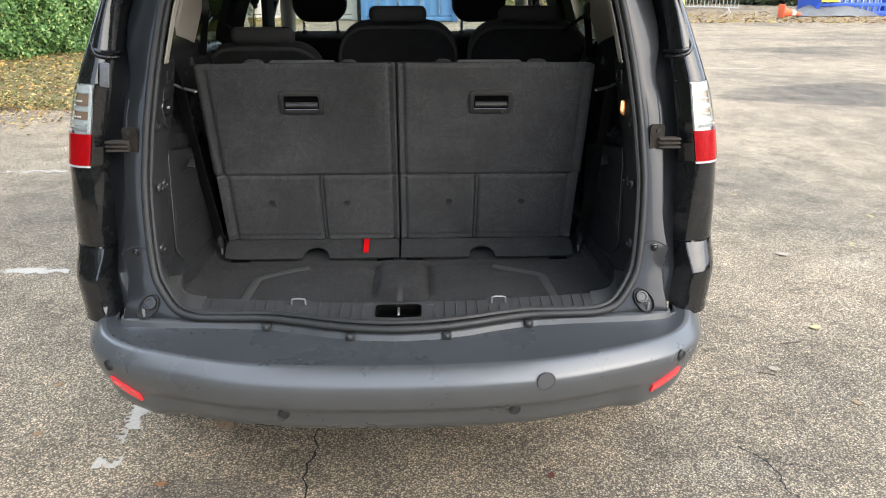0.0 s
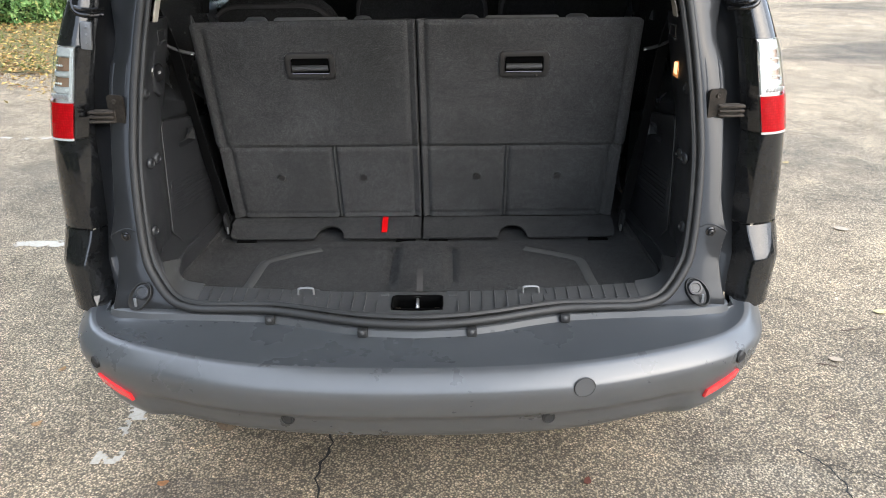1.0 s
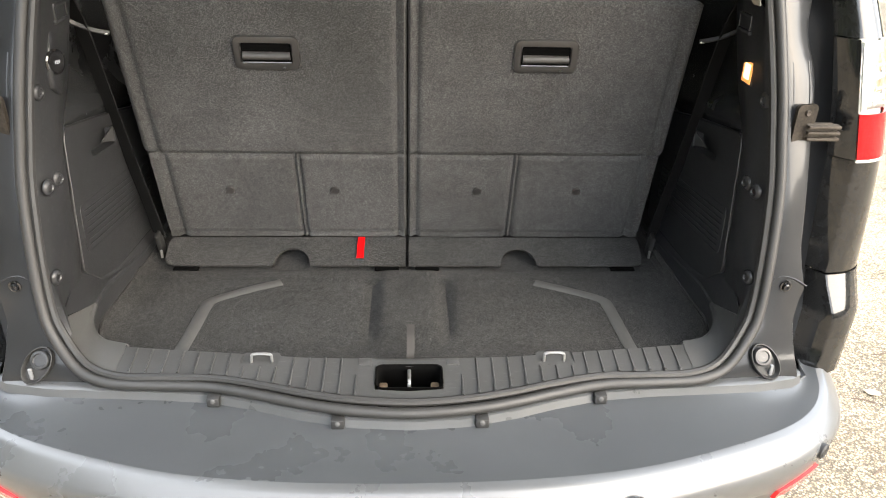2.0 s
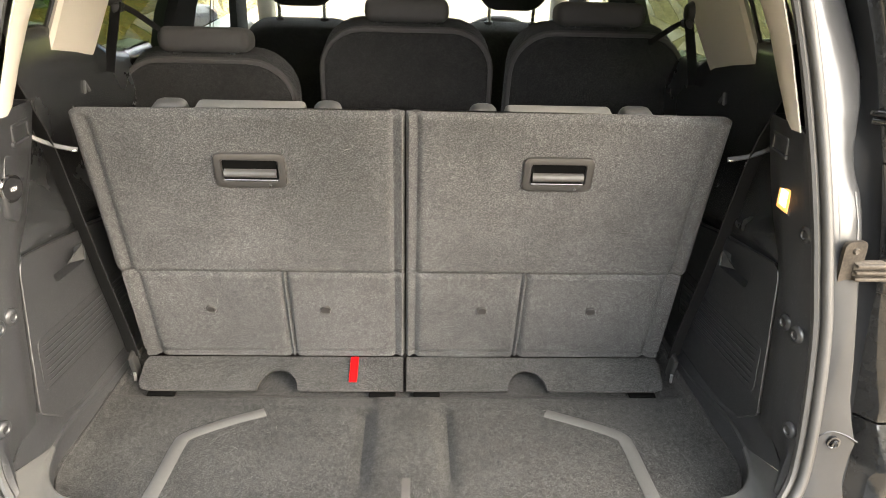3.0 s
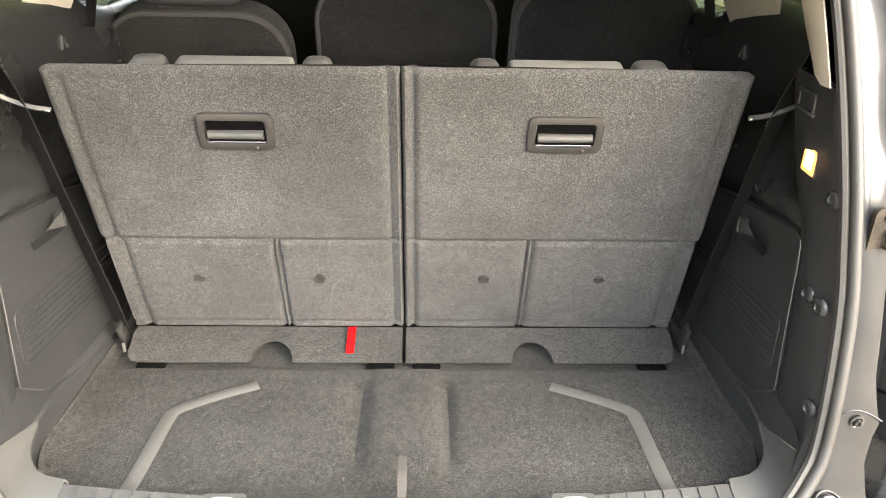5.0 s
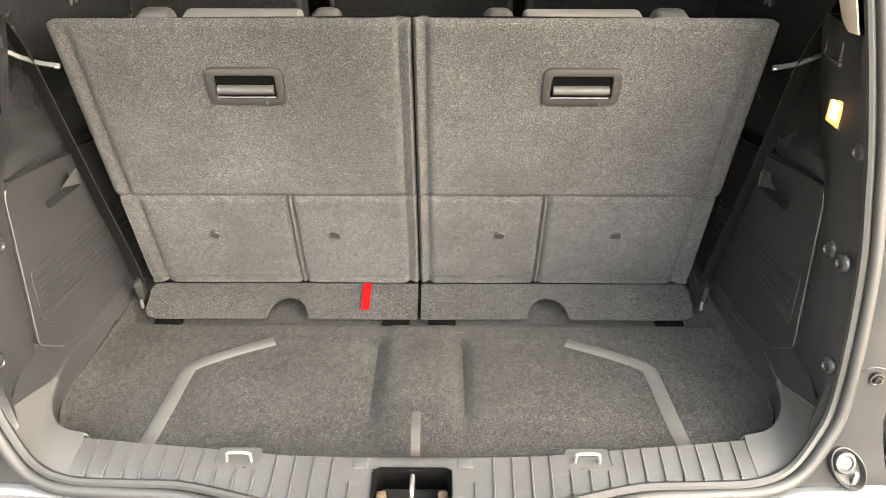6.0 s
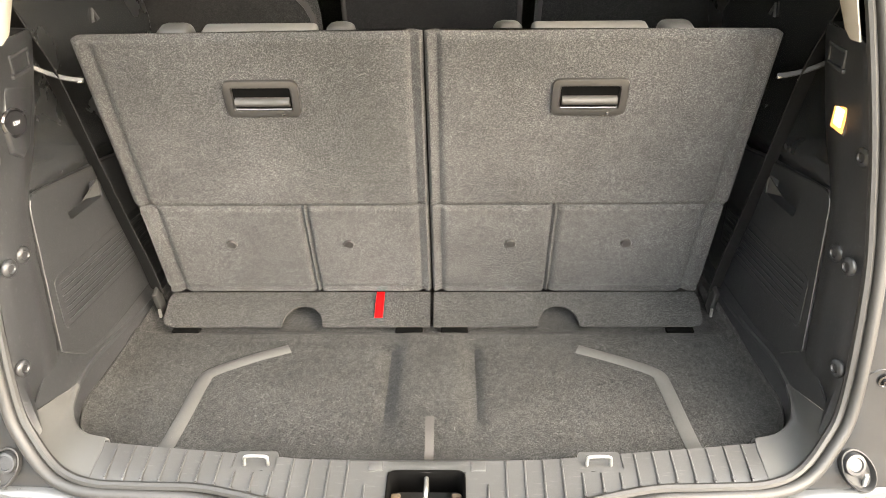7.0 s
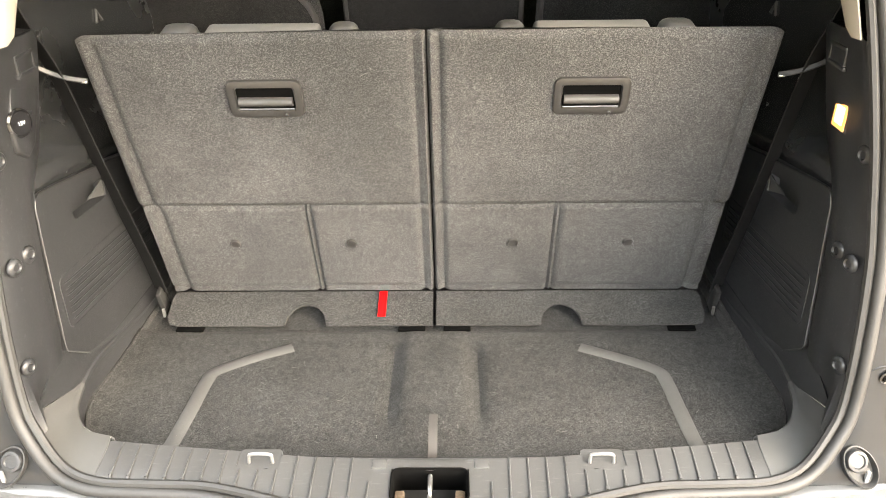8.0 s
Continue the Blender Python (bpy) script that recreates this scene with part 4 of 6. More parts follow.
# floor tub and carpet
bm = bmesh.new()
box(bm, (0, 0.85, 0.555), (1.44, 1.2, 0.03), 0.004)
part("floor_pan", bm, BLACK, car)


def floor_height(x, y):
    ridge = 0.010 * math.exp(-((abs(x) / 0.070) ** 8)) * min(1, max(0, (y - 0.37) / 0.10)) * min(1, max(0, (0.735 - y) / 0.03))
    dip = 0.013 * math.exp(-(((abs(x) - 0.086) / 0.013) ** 2)) * min(1, max(0, (y - 0.40) / 0.08)) * min(1, max(0, (0.69 - y) / 0.02))
    step = 0.002 / (1 + math.exp(-(y - 0.682) / 0.003)) - 0.011 / (1 + math.exp(-(y - 0.733) / 0.003))
    edge = 0.03 * max(0, (abs(x) - 0.60) / 0.07) ** 2 + 0.012 * max(0, (0.40 - y) / 0.06) ** 2
    return 0.598 + ridge - dip + step + edge * 0.7 + 0.0025 * noise.noise((x * 6, y * 6, 0.3))


def rim_x(y):
    return float(np.interp(y, [0.29, 0.352, 0.38, 0.42, 0.47, 0.53, 0.6, 0.9, 1.6], [0.53, 0.575, 0.625, 0.655, 0.668, 0.668, 0.664, 0.655, 0.655]))


carpet_floor = thing("boot_carpet", (0, 0.6, 0.59), "dark grey felt boot carpet with pale moulded lines", "carpet")
bm = bmesh.new()
loft(bm, [[(u * rim_x(y), y, floor_height(u * rim_x(y), y)) for u in np.linspace(-1, 1, 121)] for y in list(np.linspace(0.296, 1.0, 80)) + [1.2, 1.45]])
part("carpet", thick(bm, 0.004), CARPET_FLOOR, carpet_floor)
for s in (-1, 1):
    bm = bmesh.new()
    line = smooth_path([(s * 0.474, 0.325, 0), (s * 0.466, 0.45, 0), (s * 0.460, 0.555, 0), (s * 0.448, 0.59, 0), (s * 0.38, 0.632, 0), (s * 0.305, 0.668, 0)], 6)
    rings = []
    for i, p in enumerate(line):
        a, b = line[max(i - 1, 0)], line[min(i + 1, len(line) - 1)]
        n = Vector((-(b - a).y, (b - a).x, 0)).normalized() * 0.0145
        rings.append([Vector((q.x, q.y, floor_height(q.x, q.y) + dz)) for q, dz in ((p - n, 0.001), (p - n * 0.8, 0.0028), (p + n * 0.8, 0.0028), (p + n, 0.001))])
    loft(bm, rings, cap=False)
    part("moulded_line", bm, STRIPE, carpet_floor, "smooth pale moulded line")
bm = bmesh.new()
ribbon(bm, smooth_path([(0.002, 0.322, 0.606), (0.002, 0.318, 0.626), (0.003, 0.326, 0.646), (0.003, 0.348, 0.661), (0.003, 0.380, 0.668)], 6), (1, 0, 0), 0.0155, 0.002)
part("pull_tab", bm, TAB, carpet_floor, "upright taupe pull tab")

for s in (-1, 1):
    # ledge between sill, seal and floor well
    inn = [(0.558, 0.352, 0.641), (0.600, 0.363, 0.643), (0.632, 0.388, 0.647), (0.655, 0.430, 0.651), (0.666, 0.485, 0.656), (0.664, 0.55, 0.664), (0.660, 0.66, 0.650), (0.656, 0.80, 0.632), (0.655, 0.98, 0.612), (0.655, 1.3, 0.60)]
    out = [(0.553, 0.262, 0.631), (0.606, 0.276, 0.642), (0.640, 0.296, 0.672), (0.662, 0.330, 0.712), (0.672, 0.40, 0.738), (0.676, 0.47, 0.745), (0.676, 0.56, 0.690), (0.676, 0.75, 0.665), (0.676, 0.95, 0.64), (0.676, 1.3, 0.62)]
    a = smooth_path(inn, 5)
    wedge_out = [(0.553, 0.249, 0.636), (0.590, 0.258, 0.640), (0.620, 0.276, 0.653), (0.645, 0.300, 0.677), (0.664, 0.332, 0.714)]
    for name, pa, pb, skin_, bow, say in (("side_ledge", inn[:5], wedge_out, LEDGE, (2.6, 1.0), "smooth grey plastic ledge at the side of the boot"), ("side_trim_foot", inn[4:], [(0.665, 0.334, 0.716)] + out[5:], TRIM, (1.0, 1.6), "dark trim sloping down to the boot floor")):
        bm = bmesh.new()
        rows_ = []
        pairs = list(zip(smooth_path(pa, 5), smooth_path(pb, 5)))
        for i, (p, q) in enumerate(pairs):
            power = bow[0] + (bow[1] - bow[0]) * i / (len(pairs) - 1)
            rows_.append([(s * p.x, p.y, p.z - 0.010), (s * p.x, p.y, p.z - 0.004), (s * (p.x + 0.004), p.y - 0.001, p.z)] + [(s * (p.x + (q.x - p.x) * t), p.y + (q.y - p.y) * t, p.z + (q.z - p.z) * (t ** power)) for t in (0.25, 0.5, 0.7, 0.85, 1)])
        loft(bm, rows_)
        part(name, thick(bm, 0.003), skin_, car, say)

    bm = bmesh.new()
    loft(bm, [[(s * (p.x - 0.030), p.y + 0.008, 0.597), (s * (p.x - 0.014), p.y + 0.004, 0.601), (s * (p.x - 0.007), p.y, 0.612)] for p in a])
    part("carpet_upstand", thick(bm, 0.003), CARPET_FLOOR, carpet_floor, "dark felt turned up at the edge")
    bm = bmesh.new()
    loft(bm, [[(s * (p.x - 0.006), p.y, 0.600), (s * (p.x - 0.003), p.y, 0.625), (s * (p.x + 0.001), p.y, p.z - 0.003)] for p in a])
    part("well_wall", thick(bm, 0.003), TRIM, car, "smooth dark wall below the side ledge")

    # upright trim beside the opening
    rings = []
    for z, ye in ((0.70, 0.46), (0.775, 0.472), (0.84, 0.48), (0.92, 0.49), (1.0, 0.505), (1.05, 0.53), (1.10, 0.575), (1.16, 0.60), (1.22, 0.618), (1.268, 0.63), (1.285, 0.622)):
        x0, y0 = lerp_table(z, SEAL_X) - 0.012, lerp_table(z, SEAL_Y) + 0.012
        xm = 0.668 if z < 1.1 else 0.668 - (z - 1.1) * 0.10
        rings.append([(s * x, y, z if z > 0.70 else float(np.interp(y, [0.295, 0.33, 0.40, 0.47], [0.668, 0.697, 0.728, 0.738]))) for x, y in ((x0, y0), (x0 - 0.006, y0 + 0.012), (xm + 0.002, y0 + 0.035), (xm, (y0 + ye) / 2 + 0.02), (xm - 0.001, ye - 0.008), (xm + 0.004, ye), (xm + 0.04, ye + 0.006))])
    bm = bmesh.new()
    loft(bm, rings)
    upright = part("boot_pillar_trim", thick(bm, 0.003), TRIM, car, "dark plastic trim beside the boot opening")
    for y, z in ((0.449, 0.955), (0.405, 0.955), (0.357, 0.792), (0.447, 1.122)):
        bm = bmesh.new()
        turned(bm, [(0.0155, -0.002), (0.0155, 0.001), (0.013, 0.004), (0.008, 0.0055), (0.006, 0.003), (0.0, 0.003)], (s * 0.667, y, z), (-s, -0.25, 0), 18)
        part("trim_fastener", bm, TRIM, upright, "round plastic fastener")
    bm = bmesh.new()
    shape = [(0.545, 1.272), (0.600, 1.274), (0.622, 1.250), (0.590, 1.18), (0.548, 1.112), (0.520, 1.098), (0.496, 1.115), (0.492, 1.160), (0.512, 1.20)] if s < 0 else [(0.548, 1.272), (0.604, 1.274), (0.628, 1.250), (0.614, 1.212), (0.570, 1.206), (0.548, 1.222)]
    slab(bm, [(s * 0.6575, y, z) for y, z in shape], (s * 0.03, 0, 0))
    bmesh.ops.bevel(bm, geom=[e for e in bm.edges if abs(abs(e.verts[0].co.x) - 0.6575) < 1e-4 and abs(abs(e.verts[1].co.x) - 0.6575) < 1e-4], offset=0.006, segments=3, profile=0.5, affect="EDGES")
    rest = part("shelf_support", bm, TRIM, upright, "raised moulding with a shelf slot")
    bm = bmesh.new()
    box(bm, (s * 0.6580, 0.576, 1.232), (0.006, 0.052, 0.014), 0.003)
    part("shelf_slot", bm, BLACK, upright)
    for z, y in ((1.256, 0.575), (1.226, 0.571)):
        bm = bmesh.new()
        box(bm, (s * 0.6555, y, z), (0.011, 0.060, 0.008), 0.003)
        part("slot_lip", bm, TRIM, upright, "moulded lip of the shelf slot")
    for y in (0.548, 0.600):
        bm = bmesh.new()
        box(bm, (s * 0.6562, y, 1.241), (0.010, 0.007, 0.030), 0.0025)
        part("slot_post", bm, TRIM, upright)

    # storage cover in the side, with a recessed grip and a ribbed field
    pts = fillet([(0.468, 0.742), (0.506, 1.036), (0.80, 0.980), (0.98, 0.94), (0.98, 0.635), (0.560, 0.668)], (0.022, 0.030, 0.02, 0.01, 0.01, 0.014))
    grip = fillet([(0.604, 0.984), (0.752, 0.963), (0.748, 0.922), (0.614, 0.936)], (0.010, 0.006, 0.006, 0.012), 3)
    face = 0.6655
    bm = bmesh.new()
    loops = []
    for line, dx in ((pts, 0.0), (grip, 0.0)):
        vs_ = [bm.verts.new((s * (face + dx), y, z)) for y, z in line]
        loops.append((vs_, [bm.edges.new((vs_[i], vs_[(i + 1) % len(vs_)])) for i in range(len(vs_))]))
    bmesh.ops.triangle_fill(bm, use_beauty=True, use_dissolve=True, edges=loops[0][1] + loops[1][1])
    rim = [bm.verts.new((s * (face + 0.020), y, z)) for y, z in pts]
    for i in range(len(pts)):
        j = (i + 1) % len(pts)
        bm.faces.new((loops[0][0][i], loops[0][0][j], rim[j], rim[i]))
    cover = part("storage_cover", bm, TRIM, car, "dark plastic cover over a side compartment", 30)
    bm = bmesh.new()
    inner = [(s * (face + 0.020), 0.678 + (y - 0.678) * 0.93, 0.952 + (z - 0.952) * 0.85) for y, z in grip]
    bm.faces.new(loft(bm, [[(s * face, y, z) for y, z in grip], inner], close_u=True)[1])
    part("grip_recess", bm, TRIM, cover, "recessed grip", 30)
    bm = bmesh.new()
    slab(bm, [(s * (face + 0.001), 0.747, 0.959), (s * (face + 0.001), 0.744, 0.926), (s * (face + 0.008), 0.690, 0.942)], (s * 0.002, 0, 0))
    part("grip_lip", bm, SILL, cover, "pale inner face of the grip")
    # front edge in a paler plastic, its highlight put into the colour
    bm = bmesh.new()
    tube(bm, [(s * (face + 0.0004), y, z) for y, z in pts[-3:] + pts[:9]], 0.0016, 6, False, (1, 0, 0))
    part("cover_edge", bm, SILL, cover, "front edge of the cover, paler to draw its highlight")
    for run in (pts[10:20], pts[24:-3]):
        bm = bmesh.new()
        tube(bm, [(s * (face + 0.0012), y, z) for y, z in run], 0.0021, 6, False, (1, 0, 0))
        part("cover_seam", bm, BLACK, cover, "dark seam round the cover")
    field = fillet([(0.506, 0.870), (0.93, 0.826), (0.93, 0.715), (0.500, 0.768)], (0.016, 0.01, 0.01, 0.018))
    bm = bmesh.new()
    tube(bm, [(s * (face + 0.0005), y, z) for y, z in field], 0.0016, 6, True, (1, 0, 0))
    part("rib_field_edge", bm, TRIM, cover)
    for k in range(7):
        z = 0.779 + 0.0125 * k
        bm = bmesh.new()
        tube(bm, [(s * (face + 0.001), 0.520, z), (s * (face - 0.0008), 0.532, z - 0.001), (s * (face - 0.0008), 0.905, z - 0.046), (s * (face + 0.001), 0.92, z - 0.048)], 0.0022, 6)
        part("cover_rib", bm, TRIM, cover)

    # armrest moulding, wall above it and window shelf
    bm = bmesh.new()
    rows_ = []
    for y, dz in ((0.50, 0.0), (0.57, 0.02), (0.60, 0.040), (0.66, 0.042), (0.73, 0.044), (0.85, 0.040), (0.95, 0.022), (1.05, -0.005), (1.10, -0.03), (1.16, -0.055), (1.24, -0.075), (1.45, -0.085)):
        sink = -0.16 * max(0.0, y - 0.60)
        rows_.append([(s * min(x, 0.69 if y < 0.56 else 0.9), y, z + dz * max(0.0, min(1.0, (z - 1.13) / 0.2)) + sink * max(0.0, 1 - abs(z - 1.07) / 0.16))
                      for x, z in ((0.705, 0.60), (0.705, 0.95), (0.672, 1.030), (0.669, 1.044), (0.671, 1.056), (0.678, 1.063), (0.712, 1.098), (0.719, 1.108), (0.721, 1.122), (0.716, 1.15), (0.700, 1.185), (0.695, 1.215), (0.700, 1.265), (0.708, 1.315), (0.714, 1.333), (0.724, 1.342), (0.775, 1.348))])
    loft(bm, rows_)
    wall = part("boot_side_trim", thick(bm, 0.003), SMOOTH_TRIM, car, "dark moulded side trim below the quarter window")
    bm = bmesh.new()
    tube(bm, [(s * 0.702, 0.945, 1.222), (s * 0.693, 0.942, 1.226), (s * 0.695, 0.952, 1.248), (s * 0.693, 0.966, 1.226), (s * 0.702, 0.970, 1.222)], 0.0032, 8, False, (1, 0, 0))
    part("coat_hook", bm, SILL, wall, "small moulded hook")

    # door trims, cream pillar trims
    bm = bmesh.new()
    loft(bm, [[(s * x, y, z) for x, z in ((0.76, 0.40), (0.75, 0.70), (0.73, 0.86), (0.735, 0.92), (0.76, 0.98), (0.775, 1.08), (0.79, 1.135), (0.84, 1.140), (0.925, 1.118))] for y in (1.45, 1.8, 2.12)])
    part("door_trim", thick(bm, 0.003), TRIM, car, "dark rear door trim")
    bm = bmesh.new()
    loft(bm, [[(s * x, y, z) for x, z in ((0.76, 0.40), (0.75, 0.70), (0.73, 0.86), (0.735, 0.92), (0.76, 0.98), (0.775, 1.08), (0.80, 1.10), (0.84, 1.11), (0.925, 1.108))] for y in (2.30, 2.7, 3.15)])
    part("door_trim", thick(bm, 0.003), TRIM, car, "dark front door trim")
    bm = bmesh.new()
    rings = []
    for t in np.linspace(-0.20, 1, 11):
        y0, z0 = 0.849 + (0.222 if s < 0 else 0.26) * t, 1.338 + 0.235 * t
        y1, z1 = (1.05 + 0.325 * t, 1.285 + 0.276 * t) if s < 0 else (1.09 + 0.437 * t, 1.273 + 0.285 * t)
        x = 0.706 - 0.012 * t + 0.10 * max(0.0, -0.04 - t)
        rings.append([(s * (x + 0.014), y0 + 0.004, z0), (s * (x + 0.005), y0, z0), (s * x, y0 + 0.006, z0 - 0.002), (s * x, y1 - 0.014, z1 + 0.003), (s * (x + 0.014), y1, z1), (s * (x + 0.07), y1 + 0.03, z1)])
    loft(bm, rings)
    cpillar = part("pillar_trim", thick(bm, 0.003), CREAM, car, "cream plastic pillar trim between the windows")
    bm = bmesh.new()
    tube(bm, [(s * 0.722, 0.843, 1.338), (s * 0.710, 1.079, 1.573)], 0.005, 6)
    part("pillar_gasket", bm, BLACK, cpillar)
    # rear pillar trim, cream, along the seal
    inner_y = [(1.288, 0.655), (1.35, 0.715), (1.42, 0.768), (1.49, 0.845), (1.545, 0.93), (1.585, 1.06)]
    rings = []
    for z, yi in inner_y:
        yi -= 0.036 * min(1.0, max(0.0, (z - 1.28) / 0.03)) if s < 0 else 0.0
        x0, y0 = lerp_table(z, SEAL_X) - 0.026, lerp_table(z, SEAL_Y) + 0.016
        xi = 0.712 - (z - 1.25) * 0.14
        rings.append([(s * x0, y0, z), (s * (x0 - 0.004), y0 + 0.02, z), (s * (x0 + (xi - x0) * 0.35 - 0.006), y0 + (yi - y0) * 0.5, z), (s * (xi - 0.012), yi - 0.02, z), (s * xi, yi, z), (s * (xi + 0.05), yi + 0.015, z)])
    bm = bmesh.new()
    loft(bm, rings)
    part("rear_pillar_trim", thick(bm, 0.003), CREAM, car, "cream plastic trim beside the boot opening")
    # centre pillar and front pillar trims
    bm = bmesh.new()
    off = -0.022
    loft(bm, [[(s * (x + 0.07) + off, y0 + 0.06, z), (s * (x + 0.02) + off, y0, z), (s * x + off, y0 + 0.03, z), (s * x + off, y1 - 0.03, z), (s * (x + 0.02) + off, y1, z), (s * (x + 0.09) + off, y1 + 0.05, z)] for z, y0, y1, x in ((0.5, 1.62, 1.90, 0.74), (1.1, 1.66, 1.95, 0.735), (1.28, 1.79, 2.10, 0.73), (1.36, 1.88, 2.22, 0.725), (1.47, 2.05, 2.44, 0.715), (1.55, 2.16, 2.58, 0.69), (1.60, 2.22, 2.65, 0.66))])
    part("door_pillar", thick(bm, 0.003), PILLAR_BLACK, car, "black pillar between the doors")
    bm = bmesh.new()
    loft(bm, [[(s * 0.742 + off, y - 0.10, z), (s * 0.735 + off, y - 0.08, z), (s * 0.735 + off, y + 0.08, z), (s * 0.742 + off, y + 0.10, z), (s * 0.775 + off, y + 0.09, z), (s * 0.775 + off, y - 0.09, z)] for z, y in ((1.02, 2.83), (1.2, 2.84), (1.36, 2.86), (1.50, 2.80))], close_u=True, cap=True)
    part("door_frame", bm, PILLAR_BLACK, car, "dark front edge of the door frame")
    bm = bmesh.new()
    tube(bm, [(s * 0.755, 3.40, 1.06), (s * 0.715, 3.16, 1.24), (s * 0.672, 2.92, 1.42), (s * 0.60, 2.70, 1.57)], 0.045, 10, False, (0, 0, 1), 0.7)
    part("front_pillar_trim", bm, CREAM, car, "cream windscreen pillar trim")
    # belt anchors and belts
    by, bz = (1.19, 1.402) if s < 0 else (1.245, 1.386)
    belt = thing("seat_belt", (s * 0.70, by, bz), "black seat belt hanging from its pillar anchor", "seat belt", "rear seat belts")
    bm = bmesh.new()
    turned(bm, [(0.006, -0.006), (0.026, 0.0), (0.027, 0.012), (0.020, 0.024), (0.006, 0.027)], (s * 0.708, by, bz), (-s, 0, 0), 20)
    box(bm, (s * 0.69, by, bz - 0.028), (0.02, 0.045, 0.022), 0.006)
    part("anchor", bm, BLACK, belt, "black round belt anchor")
    bm = bmesh.new()
    ribbon(bm, smooth_path([(s * 0.692, by - 0.002, bz - 0.015), (s * 0.692, by - 0.05, bz - 0.08), (s * 0.694, by - 0.10, bz - 0.16)], 4), (s * 0.9, 0.6, 0), 0.036)
    part("webbing", bm, WEBBING, belt)
    bm = bmesh.new()
    ribbon(bm, smooth_path([(s * 0.690, by + 0.005, bz - 0.02), (s * 0.66, by + 0.03, bz - 0.045), (s * 0.615, by + 0.05, bz - 0.085)], 4), (0, 1, 0.5), 0.020)
    part("shoulder_strap", bm, WEBBING, belt)
    # third row belt down the side of the boot
    rb = thing("seat_belt", (s * 0.66, 0.68, 1.2), "black third row belt hanging down the boot side", "seat belt", "boot side belts")
    line = smooth_path([(s * 0.695, 0.60, 1.42), (s * 0.680, 0.635, 1.30), (s * 0.664, 0.672, 1.200), (s * 0.655, 0.72, 1.03), (s * 0.648, 0.765, 0.88), (s * 0.636, 0.80, 0.74), (s * 0.624, 0.805, 0.66)], 5)
    bm = bmesh.new()
    ribbon(bm, line, (s * 0.85, 0.55, 0.0), 0.044, 0.002)
    part("webbing", bm, WEBBING, rb)
    bm = bmesh.new()
    p = Vector((s * 0.660, 0.674, 1.198))
    ribbon(bm, smooth_path([p + Vector((s * 0.026, -0.020, 0.016)), p + Vector((s * 0.006, -0.012, 0.002)), p + Vector((-s * 0.022, -0.006, -0.010)), p + Vector((-s * 0.050, 0.004, -0.018))], 3), (0.1, 0.5, 1), 0.009, 0.005)
    bmesh.ops.bevel(bm, geom=bm.edges[:], offset=0.0012, segments=1, affect="EDGES")
    part("buckle_tongue", bm, TONGUE, rb, "smoky grey plastic buckle tongue")
    bm = bmesh.new()
    box(bm, p + Vector((-s * 0.045, 0.0, -0.0185)), (0.010, 0.005, 0.0035), 0.001)
    part("tongue_tip", bm, CHROME, rb, "small steel tip")

    # third row hinge at the foot of the seat back
    bm = bmesh.new()
    box(bm, (s * 0.622, 0.80, 0.635), (0.012, 0.03, 0.07), 0.004, Matrix.Rotation(radians(16), 4, "X"))
    part("seat_hinge", bm, BLACK, car)
    bm = bmesh.new()
    box(bm, (s * 0.613, 0.770, 0.622), (0.006, 0.007, 0.022), 0.002)
    part("hinge_pin", bm, EYE_STEEL, car)

# socket on one side, boot lamp on the other
bm = bmesh.new()
turned(bm, [(0.024, -0.004), (0.024, 0.003), (0.021, 0.005), (0.019, 0.002), (0.019, 0.006), (0.0, 0.006)], (-0.6575, 0.514, 1.161), (1, -0.35, 0), 26)
socket = part("power_socket", bm, GLOSSBLACK, car, "black capped twelve volt socket")
bm = bmesh.new()
box(bm, (-0.651, 0.536, 1.168), (0.008, 0.02, 0.008), 0.002)
part("cap_tab", bm, TRIM, socket)
text = bpy.data.curves.new("socket_print", "FONT")
text.body, text.size, text.extrude, text.align_x, text.align_y = "12V", 0.0090, 0.0002, "CENTER", "CENTER"
text.materials.append(WHITE_MARK)
tob = new("socket_print", text)
tob.matrix_basis = Matrix.Translation((-0.6505, 0.5116, 1.161)) @ Matrix(((0.3304, 0, 0.9439, 0), (0.9439, 0, -0.3304, 0), (0, 1, 0, 0), (0, 0, 0, 1)))
tob.parent = socket
bm = bmesh.new()
box(bm, (0.668, 0.538, 1.154), (0.010, 0.048, 0.050), 0.003)
lampbox = part("boot_lamp", bm, TRIM, car, "lit boot lamp with warm lens")
bm = bmesh.new()
box(bm, (0.664, 0.538, 1.154), (0.006, 0.042, 0.044), 0.002)
part("lamp_lens", bm, LAMP_GLOW, lampbox, "glowing orange lens")
bm = bmesh.new()
box(bm, (0.662, 0.536, 1.155), (0.006, 0.026, 0.030), 0.0025)
part("lamp_bulb", bm, BULB_GLOW, lampbox, "bright warm white bulb window")

# roof lining, dashboard, steering wheel, mirror, bulkhead
bm = bmesh.new()
loft(bm, [[(x, y, 1.645 - 0.06 * (abs(x) / 0.64) ** 4) for x in np.linspace(-0.655, 0.655, 15)] for y in np.linspace(0.60, 2.68, 12)])
part("roof_lining", thick(bm, 0.006), LINING, car, "cream cloth roof lining")
bm = bmesh.new()
loft(bm, [[(x, y, z - 0.03 * (abs(x) / 0.75) ** 4) for x in np.linspace(-0.74, 0.74, 15)] for y, z in ((2.86, 0.55), (2.83, 0.88), (2.86, 0.99), (2.95, 1.04), (3.2, 1.055), (3.5, 1.045))])
dash = part("dashboard", thick(bm, 0.01), TRIM, car, "dark dashboard below the windscreen")
bm = bmesh.new()
